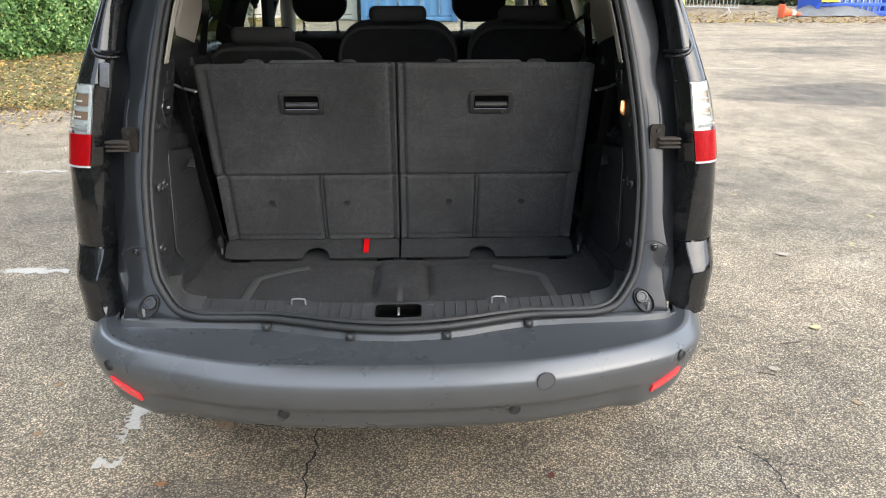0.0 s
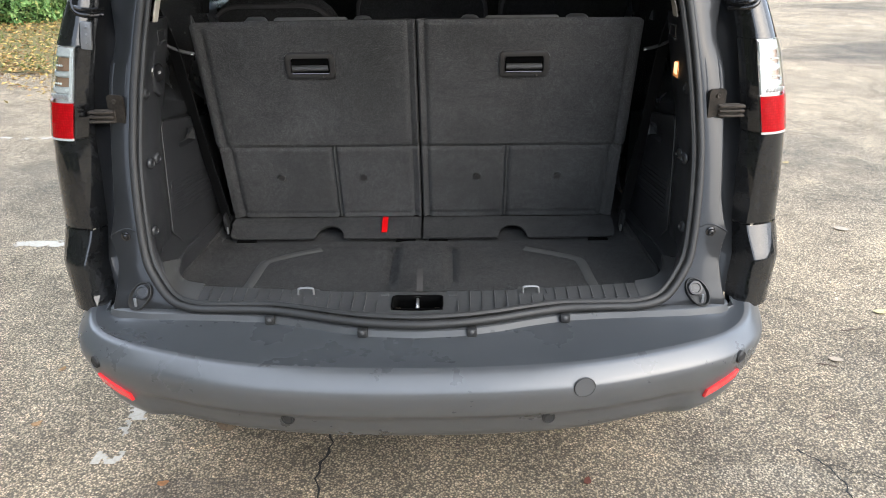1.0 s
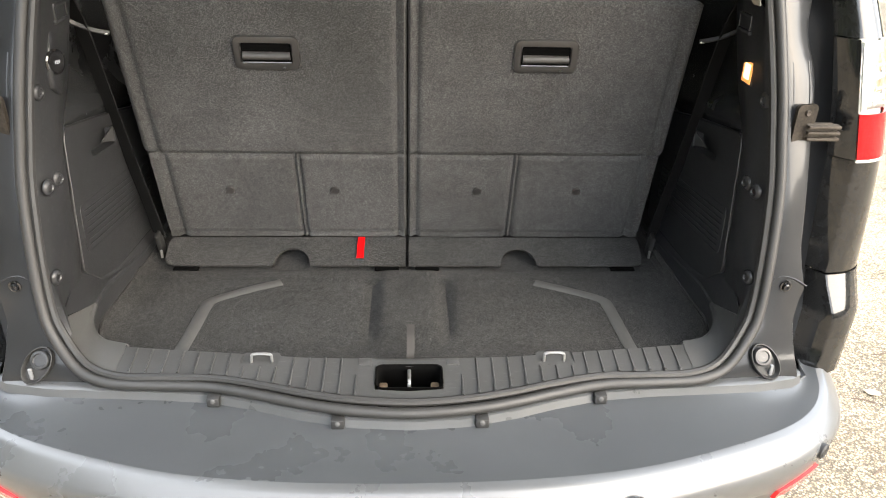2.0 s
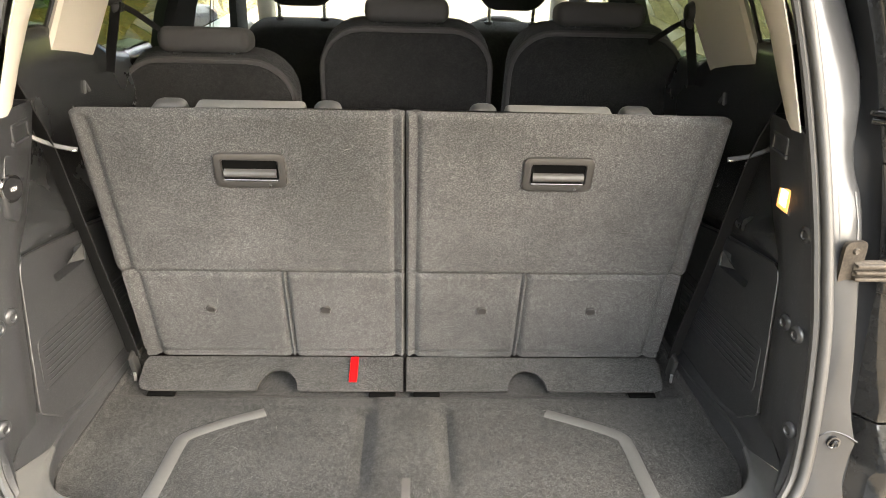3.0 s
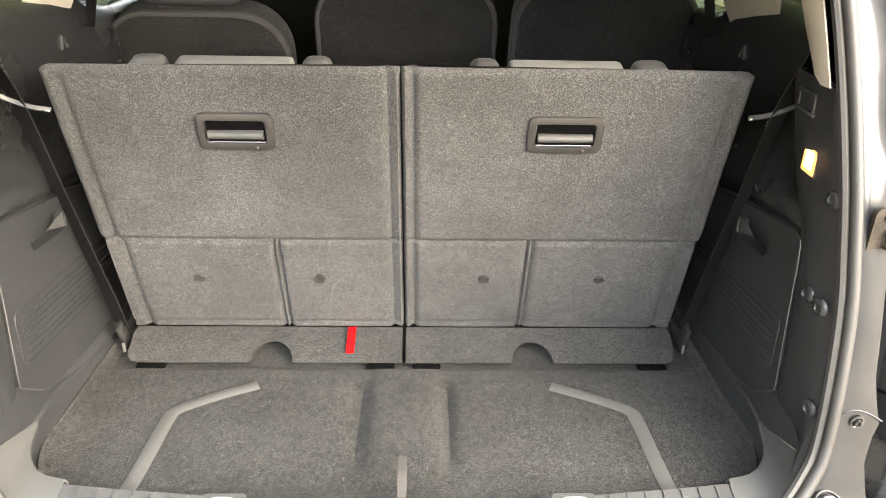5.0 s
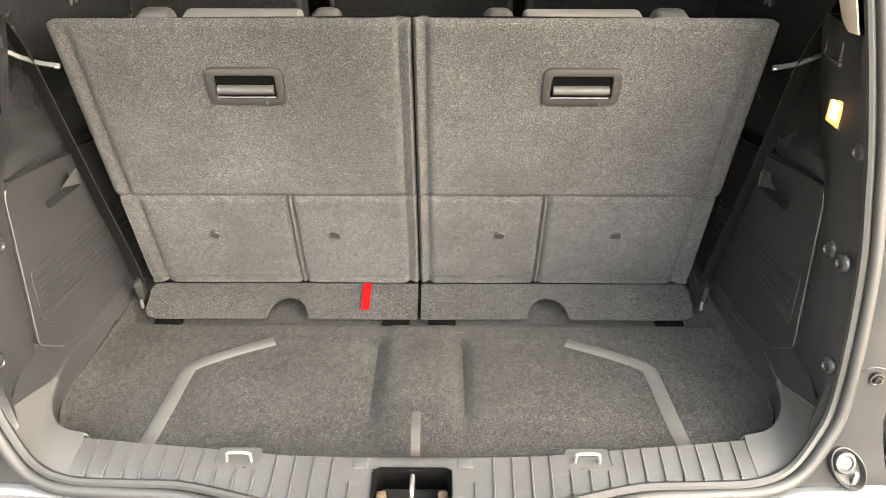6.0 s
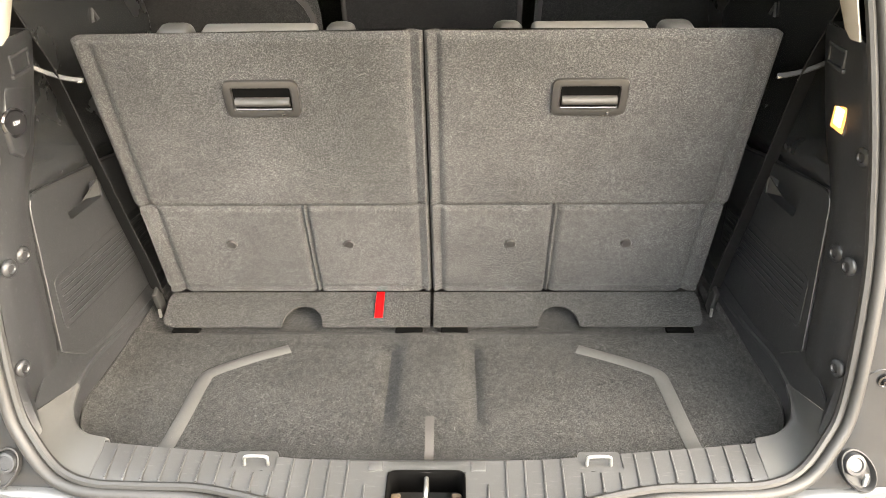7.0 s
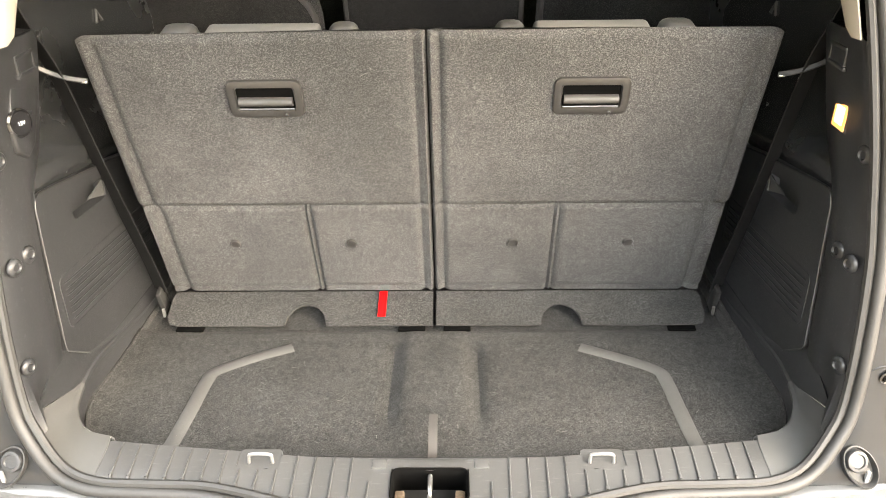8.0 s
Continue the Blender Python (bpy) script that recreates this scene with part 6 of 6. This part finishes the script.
def belt_leaf():
    f = rng.uniform()
    z = 0.05 + rng.uniform() ** 1.2 * belt_height(f) * 1.06
    p, n = belt_at(f)
    o = 0.9 * noise.noise((f * 25, z, 0)) + rng.uniform(-0.5, 0.25)
    return (p.x + n.x * o, p.y + n.y * o, z), (n.x, n.y, 0.3)


tagged(from_mesh("tree_foliage", leaf_cards(42000, belt_leaf, 0.28), TREE_LEAF, woods), kind="stuff")


def far_litter():
    return (rng.uniform(6.0, 26.0), 18.9 + abs(rng.normal()) * 2.4, 0.012), (0, 0, 3)


tagged(from_mesh("leaf_litter", leaf_cards(5200, far_litter, 0.09), LITTER), "yellow leaf litter along the far edge of the tarmac", "leaves", kind="stuff")

# worn painted bay lines
def worn_line(a, b, width, lost):
    """A thin coat of paint with a ragged outline, worn into separate patches."""
    a, b = Vector((*a, 0.003)), Vector((*b, 0.003))
    d = b - a
    n = Vector((-d.y, d.x, 0)).normalized() * width
    steps, cells = max(4, int(d.length / 0.012)), 11
    left = set()
    for i in range(steps):
        for j in range(cells):
            c = a + d * ((i + 0.5) / steps) + n * ((j + 0.5) / cells - 0.5)
            if noise.noise((c.x * 4.3, c.y * 4.3, 2.0)) * 0.6 + 0.5 * noise.noise((c.x * 19, c.y * 19, 5.0)) + 0.3 * noise.noise((c.x * 55, c.y * 55, 1.0)) + 0.055 * (5 - abs(j - 5)) >= lost:
                left.add((i, j))
    line = thing("bay_line", a, "worn white parking bay line on the tarmac", "road marking", "bay lines")
    while left:
        patch, todo = [], [left.pop()]
        while todo:
            i, j = todo.pop()
            patch.append((i, j))
            for q in ((i + 1, j), (i - 1, j), (i, j + 1), (i, j - 1)):
                if q in left:
                    left.remove(q)
                    todo.append(q)
        if len(patch) < 14:
            continue
        bm = bmesh.new()
        corner = {}
        for i, j in patch:
            quad = []
            for u, v in ((i, j), (i + 1, j), (i + 1, j + 1), (i, j + 1)):
                if (u, v) not in corner:
                    jig = 0.012 * noise.noise((u * 3.7 + a.x, v * 2.9, a.y))
                    corner[(u, v)] = bm.verts.new(a + d * (u / steps) + n * (v / cells - 0.5 + jig * 4))
                quad.append(corner[(u, v)])
            bm.faces.new(quad)
        part("paint_patch", bm, WHITE_PAINT, line, "", 0)
    return line


worn_line((-5.6, 4.22), (-1.2, 4.20), 0.10, 0.14)
worn_line((-5.6, 2.11), (-1.1, 2.14), 0.085, 0.15)
worn_line((-0.972, 0.42), (-0.972, 0.86), 0.095, 0.06)
worn_line((3.2, 10.2), (9.0, 9.75), 0.07, 0.14)
worn_line((3.6, 15.2), (12.0, 14.7), 0.08, 0.05)


# single leaves and twigs on the tarmac
def ground_leaf(x, y, size, colour, turn):
    m = shader("leaf_tone", colour, 0.7)
    paint_in(m, ramp(m, noise_tex(m, 90, 3), [(0.3, tuple(c * 0.6 for c in colour)), (0.7, colour)]))
    bm = bmesh.new()
    outline = [(math.cos(a) * 0.5 * (1 + 0.12 * math.cos(5 * a)), math.sin(a) * 0.33 * (1 + 0.15 * math.sin(3 * a))) for a in np.linspace(0, 2 * math.pi, 14, endpoint=False)]
    mtx = Matrix.Translation((x, y, 0.004)) @ Matrix.Rotation(turn, 4, "Z")
    c = bm.verts.new(mtx @ Vector((0, 0, 0.002)))
    vs = [bm.verts.new(mtx @ Vector((u * size, v * size, 0.002 + 0.010 * (u * u)))) for u, v in outline]
    for i in range(len(vs)):
        bm.faces.new((c, vs[i], vs[(i + 1) % len(vs)]))
    ob = part("fallen_leaf", thick(bm, 0.0008), m)
    return tagged(ob, "single dry fallen leaf on the tarmac", "leaf", "fallen leaves")


for x, y, size, colour, turn in (
    (1.85, 1.345, 0.055, (0.48, 0.43, 0.20), 0.4), (2.12, 2.245, 0.075, (0.36, 0.30, 0.22), 2.6), (0.476, 0.33, 0.032, (0.12, 0.035, 0.02), 1.2), (-0.764, 0.33, 0.034, (0.38, 0.17, 0.06), 0.2),
    (1.98, 1.90, 0.03, (0.5, 0.4, 0.25), 1.0), (1.50, 0.98, 0.05, (0.35, 0.28, 0.2), 2.8), (2.6, 2.4, 0.04, (0.5, 0.42, 0.15), 0.9), (1.7, 0.72, 0.035, (0.30, 0.2, 0.1), 2.0), (-1.35, 0.95, 0.03, (0.4, 0.22, 0.08), 1.1),
    (-1.28, 0.62, 0.035, (0.36, 0.2, 0.08), 0.6), (2.3, 3.4, 0.05, (0.42, 0.3, 0.12), 0.3), (3.0, 2.9, 0.05, (0.5, 0.42, 0.2), 1.9)):
    ground_leaf(x, y, size, colour, turn)
TWIG = shader("dry_twig", (0.10, 0.07, 0.05), 0.8)
for x, y, a, L in ((1.62, 1.19, 0.1, 0.10), (1.48, 0.93, 2.7, 0.07), (1.30, 0.62, 0.5, 0.05)):
    bm = bmesh.new()
    tube(bm, [(x, y, 0.005), (x + L * 0.5 * math.cos(a), y + L * 0.5 * math.sin(a), 0.007), (x + L * math.cos(a + 0.1), y + L * math.sin(a + 0.1), 0.005)], 0.0025, 5)
    tagged(part("twig", bm, TWIG), "thin dry twig on the tarmac", "twig", "twigs")


# patches of old and new tarmac
OILY = asphalt("dark_repair_asphalt")
for n_ in OILY.node_tree.nodes:
    if n_.type == "VALTORGB" and len(n_.color_ramp.elements) == 4:
        for e_ in n_.color_ramp.elements:
            e_.color = (e_.color[0] * 0.62, e_.color[1] * 0.62, e_.color[2] * 0.64, 1)


def tar_patch(cx, cy, w, h, seed, label, stuff=None, lift=0.0022):
    bm = bmesh.new()
    pts = []
    for a in np.linspace(0, 2 * math.pi, 40, endpoint=False):
        k = 1 + 0.35 * noise.noise((math.cos(a) * 1.4 + seed, math.sin(a) * 1.4, seed)) + 0.12 * noise.noise((math.cos(a) * 5, math.sin(a) * 5, seed))
        pts.append((cx + w * math.cos(a) * k, cy + h * math.sin(a) * k, lift))
    bm.faces.new([bm.verts.new(p) for p in pts])
    tagged(part("tarmac_patch", bm, stuff or OILY, None, "", 0), label, "tarmac patch", kind="structure")


PALE = asphalt("pale_rubbed_asphalt")
for n_ in PALE.node_tree.nodes:
    if n_.type == "VALTORGB" and len(n_.color_ramp.elements) == 4:
        for e_ in n_.color_ramp.elements:
            e_.color = (e_.color[0] * 0.8 + 0.15, e_.color[1] * 0.8 + 0.135, e_.color[2] * 0.8 + 0.11, 1)
CRACK = shader("dark_crack", (0.02, 0.019, 0.018), 0.95)


def crack(points, width):
    """A thin dark joint wandering over the tarmac."""
    line = smooth_path([(x, y, 0.0016) for x, y in points], 8)
    bm = bmesh.new()
    rings = []
    for i, p in enumerate(line):
        a, b = line[max(i - 1, 0)], line[min(i + 1, len(line) - 1)]
        n = Vector((-(b - a).y, (b - a).x, 0)).normalized()
        j = 0.02 * noise.noise((p.x * 21, p.y * 21, 1)) + 0.008 * noise.noise((p.x * 80, p.y * 80, 3))
        w = width * (0.35 + abs(noise.noise((p.x * 30, p.y * 30, 7))) * 1.6)
        rings.append([p + n * (j - w), p + n * (j + w)])
    loft(bm, rings)
    tagged(part("tarmac_crack", bm, CRACK, None, "", 0), "dark crack in the worn tarmac", "crack", kind="structure")


crack([(-0.28, 0.9), (-0.30, 0.6), (-0.31, 0.4), (-0.30, 0.2), (-0.34, -0.1)], 0.006)
crack([(1.14, 0.47), (1.20, 0.40), (1.215, 0.30), (1.22, 0.18), (1.20, 0.0)], 0.0035)
crack([(1.20, 0.40), (1.29, 0.37), (1.36, 0.33)], 0.002)
tar_patch(5.6, 7.6, 1.7, 0.8, 1.0, "darker repaired patch of tarmac")
tar_patch(9.0, 12.5, 3.0, 0.7, 4.0, "darker repaired patch of tarmac")


# ---- far side: containers, barrier, crates, cone ----
def container(x, y, w, d, h, colour, name, label, ridges=0.28, turn=0.0):
    """A steel container with pressed walls, corner posts and door bars."""
    tint = grained(name + "_steel", tuple(c * 0.8 for c in colour), colour, (0.5, 0.7), 40, 1.5, 0.002, 0.3)
    box_ = thing(name, (x, y, 0), label, "container")
    m = Matrix.Translation((x, y, 0)) @ Matrix.Rotation(turn, 4, "Z")

    def wall(p0, p1):
        bm = bmesh.new()
        p0, p1 = Vector(p0), Vector(p1)
        L = (p1 - p0).length
        n = Vector(((p1 - p0).y, -(p1 - p0).x)).normalized()
        k = max(4, int(L / ridges) * 4)
        cols_ = []
        for i in range(k + 1):
            q = p0.lerp(p1, i / k) - n * (0.035 if i % 4 in (1, 2) else 0.0)
            cols_.append([m @ Vector((q.x, q.y, z)) for z in (0.16, h - 0.12)])
        loft(bm, cols_)
        part("wall", thick(bm, 0.004), tint, box_)

    for p0, p1 in (((-w / 2, 0), (w / 2, 0)), ((w / 2, 0), (w / 2, d)), ((w / 2, d), (-w / 2, d)), ((-w / 2, d), (-w / 2, 0))):
        wall(p0, p1)
    for sx in (-1, 1):
        for sy in (0, 1):
            bm = bmesh.new()
            box(bm, m @ Vector((sx * w / 2, sy * d, h / 2)), (0.14, 0.14, h), 0.01)
            part("corner_post", bm, tint, box_)
    for z in (0.08, h - 0.06):
        bm = bmesh.new()
        box(bm, m @ Vector((0, d / 2, z)), (w, d, 0.12), 0.01, Matrix.Rotation(turn, 4, "Z"))
        part("rail_frame", bm, tint, box_)
    for k in (-0.33, -0.12, 0.12, 0.33):
        bm = bmesh.new()
        a = m @ Vector((k * w, -0.06, 0.2))
        tube(bm, [a, a + Vector((0, 0, h - 0.4))], 0.02, 6)
        part("door_bar", bm, ALLOY, box_)
    return box_


container(-0.10, 19.6, 2.44, 6.0, 2.59, (0.10, 0.24, 0.46), "blue_container", "blue steel shipping container across the car park")
container(-3.3, 20.2, 3.4, 6.0, 2.6, (0.62, 0.60, 0.52), "white_container", "off-white steel storage container")
container(6.4, 20.4, 2.3, 2.4, 2.3, (0.62, 0.58, 0.20), "yellow_container", "faded yellow steel skip container")
PALE_STEEL = grained("pale_galvanised_steel", (0.42, 0.42, 0.41), (0.62, 0.62, 0.6), (0.4, 0.55), 200, 5, 0.0003, 0.2, 0, 0.6)
fence = thing("metal_gate", (1.7, 19.4, 0), "pale tubular metal gate beside the blue container", "gate")
bm = bmesh.new()
tube(bm, [(1.25, 19.4, 0.05), (1.25, 19.4, 1.9), (2.15, 19.4, 1.9), (2.15, 19.4, 0.05)], 0.04, 8, False, (0, 1, 0))
part("gate_frame", bm, PALE_STEEL, fence)
for k in range(5):
    bm = bmesh.new()
    tube(bm, [(1.40 + 0.15 * k, 19.4, 0.1), (1.40 + 0.15 * k, 19.4, 1.88)], 0.018, 6)
    part("gate_bar", bm, PALE_STEEL, fence)
bush = thing("bush", (3.2, 21.5, 0), "low yellow-green bush on a heap behind the tarmac", "bush")
bm = bmesh.new()
loft(bm, [[(3.2 + 1.35 * k * math.cos(a), 21.8 + 1.0 * k * math.sin(a), z) for a in np.linspace(0, 2 * math.pi, 20, endpoint=False)] for k, z in ((1.0, 0.0), (0.9, 0.4), (0.6, 0.75), (0.2, 0.95))], close_u=True, cap=True)
part("mound", bm, GRASS_SOIL, bush)


def bush_leaf():
    a, k = rng.uniform(0, 6.28), math.sqrt(rng.uniform())
    return (3.2 + 1.4 * k * math.cos(a), 21.8 + 1.05 * k * math.sin(a), 1.02 * (1 - k**2.2) + rng.uniform(0, 0.14)), (0, -0.4, 1)


tagged(from_mesh("bush_leaves", leaf_cards(1500, bush_leaf, 0.14), GRASS, bush), kind="stuff")

barrier = thing("crowd_barrier", (9.3, 23.2, 0), "galvanised crowd barrier standing on leaf litter", "barrier")
p0, p1 = Vector((8.3, 23.6, 0)), Vector((10.2, 22.9, 0))
bm = bmesh.new()
tube(bm, [p0 + Vector((0, 0, 0.18)), p0 + Vector((0, 0, 1.08)), p1 + Vector((0, 0, 1.08)), p1 + Vector((0, 0, 0.18))], 0.022, 8, True, (0, 1, 0))
part("frame", bm, PALE_STEEL, barrier)
for k in range(17):
    q = p0.lerp(p1, (k + 1) / 18)
    bm = bmesh.new()
    tube(bm, [q + Vector((0, 0, 0.18)), q + Vector((0, 0, 1.08))], 0.010, 6)
    part("bar", bm, PALE_STEEL, barrier)
for f in (0.15, 0.85):
    q = p0.lerp(p1, f)
    bm = bmesh.new()
    tube(bm, [q + Vector((0, -0.3, 0.02)), q + Vector((0, 0, 0.18)), q + Vector((0, 0.3, 0.02))], 0.02, 6)
    part("foot", bm, PALE_STEEL, barrier)
bm = bmesh.new()
for k in range(6):
    box(bm, (9.0 + 0.22 * k, 23.9, 0.35), (0.06, 0.03, 0.3), 0.01)
box(bm, (9.55, 23.9, 0.42), (1.5, 0.06, 0.10), 0.01)
pallet = tagged(part("pallet", bm, RUST), "weathered brown timber pallet behind the barrier", "pallet")

ORANGE = grained("orange_cone_plastic", (0.62, 0.10, 0.04), (0.80, 0.16, 0.06), (0.5, 0.7), 200, 5)
cone = thing("traffic_cone", (10.8, 20.9, 0), "orange traffic cone lying on its side", "traffic cone")
bm = bmesh.new()
turned(bm, [(0.16, 0.02), (0.14, 0.06), (0.045, 0.62), (0.03, 0.64)], (10.66, 20.9, 0.18), (1, 0.15, -0.12), 20)
part("cone_body", bm, ORANGE, cone)
bm = bmesh.new()
box(bm, (10.66, 20.9, 0.20), (0.03, 0.38, 0.38), 0.01)
part("cone_base", bm, ORANGE, cone)
bm = bmesh.new()
turned(bm, [(0.105, 0.26), (0.078, 0.44)], (10.66, 20.9, 0.18), (1, 0.15, -0.12), 20)
part("reflective_band", bm, WHITE_MARK, cone)
GREYSHEET = grained("grey_plastic_sheet", (0.07, 0.07, 0.066), (0.20, 0.20, 0.19), (0.3, 0.5), 30, 2.5, 0.01, 0.5)
bm = bmesh.new()
loft(bm, [[(11.4 + 2.6 * u, 21.3 + 1.3 * v, 0.02 + 0.42 * math.sin(math.pi * u) * math.sin(math.pi * v) + 0.06 * abs(noise.noise((u * 6, v * 6, 2)))) for u in np.linspace(0, 1, 18)] for v in np.linspace(0, 1, 10)])
tagged(part("plastic_sheet", bm, GREYSHEET), "crumpled grey plastic sheet on the ground", "sheet")
BLUE = grained("blue_crate_plastic", (0.02, 0.07, 0.40), (0.04, 0.12, 0.58), (0.4, 0.6), 100, 4)
crate = thing("blue_crate", (13.2, 21.9, 0), "blue slatted plastic crate full of white bottles", "crate")
for z in (0.1, 0.34, 0.95):
    bm = bmesh.new()
    box(bm, (13.2, 21.6, z), (2.3, 0.05, 0.10), 0.01)
    part("rail", bm, BLUE, crate)
for k in range(13):
    bm = bmesh.new()
    box(bm, (12.1 + 2.2 * k / 12, 21.6, 0.52), (0.05, 0.04, 0.9), 0.008)
    part("slat", bm, BLUE, crate)
for sx in (-1, 1):
    bm = bmesh.new()
    box(bm, (13.2 + sx * 1.15, 22.2, 0.52), (0.05, 1.2, 0.95), 0.01)
    part("side_panel", bm, BLUE, crate)
PALE_BLUE = grained("pale_milky_plastic", (0.45, 0.5, 0.56), (0.68, 0.72, 0.76), (0.3, 0.5), 20, 6)
for k in range(22):
    bx, by_ = 12.25 + 0.18 * (k % 11), 21.85 + 0.3 * (k // 11)
    bm = bmesh.new()
    turned(bm, [(0.075, 0.0), (0.08, 0.5), (0.06, 0.62), (0.025, 0.68), (0.025, 0.74)], (bx, by_, 0.14), (0, 0, 1), 10)
    tagged(part("bottle", bm, PALE_BLUE), "milky plastic bottle standing in the crate", "bottle", "bottles in the crate")
bm = bmesh.new()
box(bm, (13.2, 22.15, 0.07), (2.2, 1.1, 0.14), 0.01)
part("crate_floor", bm, BLUE, crate)
YELLOW = grained("yellow_plastic_barrier", (0.70, 0.52, 0.02), (0.85, 0.66, 0.05), (0.4, 0.6), 60, 3)
for x, mat_, name, label in ((12.35, YELLOW, "yellow_board", "leaning yellow plastic board"), (15.2, YELLOW, "yellow_barrier", "yellow plastic road barrier")):
    bm = bmesh.new()
    if name == "yellow_board":
        slab(bm, [(x - 0.25, 21.45, 0.42), (x + 0.25, 21.45, 0.42), (x + 0.42, 21.52, 1.5), (x - 0.05, 21.52, 1.5)], (0, 0.03, 0))
    else:
        loft(bm, [[(x + sx * w, 21.8 + sy * d, z) for sx, sy in ((-1, -1), (1, -1), (1, 1), (-1, 1))] for z, w, d in ((0, 0.6, 0.3), (0.25, 0.6, 0.3), (0.4, 0.55, 0.18), (1.0, 0.5, 0.12), (1.05, 0.45, 0.1))], close_u=True, cap=True)
    tagged(part(name, bm, mat_), label, "barrier")
bm = bmesh.new()
loft(bm, [[(16.5 + sx * w, 22.0 + sy * d, z) for sx, sy in ((-1, -1), (1, -1), (1, 1), (-1, 1))] for z, w, d in ((0, 0.6, 0.3), (0.25, 0.6, 0.3), (0.4, 0.55, 0.18), (1.0, 0.5, 0.12))], close_u=True, cap=True)
tagged(part("orange_barrier", bm, ORANGE), "orange plastic road barrier", "barrier")

tar_patch(1.02, 0.34, 0.17, 0.07, 2.0, "pale rubbed patch of tarmac", PALE, 0.0012)
tar_patch(2.9, 2.1, 0.5, 0.22, 6.0, "pale rubbed patch of tarmac", PALE, 0.0012)
tar_patch(-0.62, 0.25, 0.26, 0.12, 8.0, "dark oil stained tarmac", OILY, 0.0011)

# ---- lint and pale hairs caught in the felt ----
LINT = shader("pale_lint", (0.13, 0.128, 0.122), 0.9)


def lint_mesh(n, where):
    """Thin bent fibres: where() gives a place and two directions along the cloth."""
    pts, faces = [], []
    for _ in range(n):
        p, u, v = where()
        a = rng.uniform(0, 6.28)
        d = u * math.cos(a) + v * math.sin(a)
        e = v * math.cos(a) - u * math.sin(a)
        L, w, bend = rng.uniform(0.002, 0.011) * rng.uniform(0.5, 1.0), rng.uniform(0.00018, 0.0003), rng.normal() * 0.25
        k = len(pts)
        for t in (-1, 0, 1):
            c = p + d * (L * t) + e * (bend * L * t * t)
            pts += [tuple(c - e * w), tuple(c + e * w)]
        faces += [(k, k + 1, k + 3, k + 2), (k + 2, k + 3, k + 5, k + 4)]
    me = bpy.data.meshes.new("lint")
    me.from_pydata(pts, [], faces)
    return me


def board_spot():
    v = rng.uniform(0.02, 0.63)
    x = rng.uniform(0.04, 0.565) * rng.choice((-1, 1))
    return Vector((x, 0, 0)) + BASE + V_UP * v + V_OUT * 0.0022, Vector((1, 0, 0)), V_UP


def floor_spot():
    x, y = rng.uniform(-0.60, 0.60), rng.uniform(0.36, 0.73)
    return Vector((x, y, floor_height(x, y) + 0.003)), Vector((1, 0, 0)), Vector((0, 1, 0))


tagged(from_mesh("carpet_lint", lint_mesh(80, floor_spot), LINT), "pale lint and hairs on the boot carpet", "lint", kind="stuff")
tagged(from_mesh("board_lint", lint_mesh(70, board_spot), LINT), "pale lint and hairs on the felt seat backs", "lint", kind="stuff")
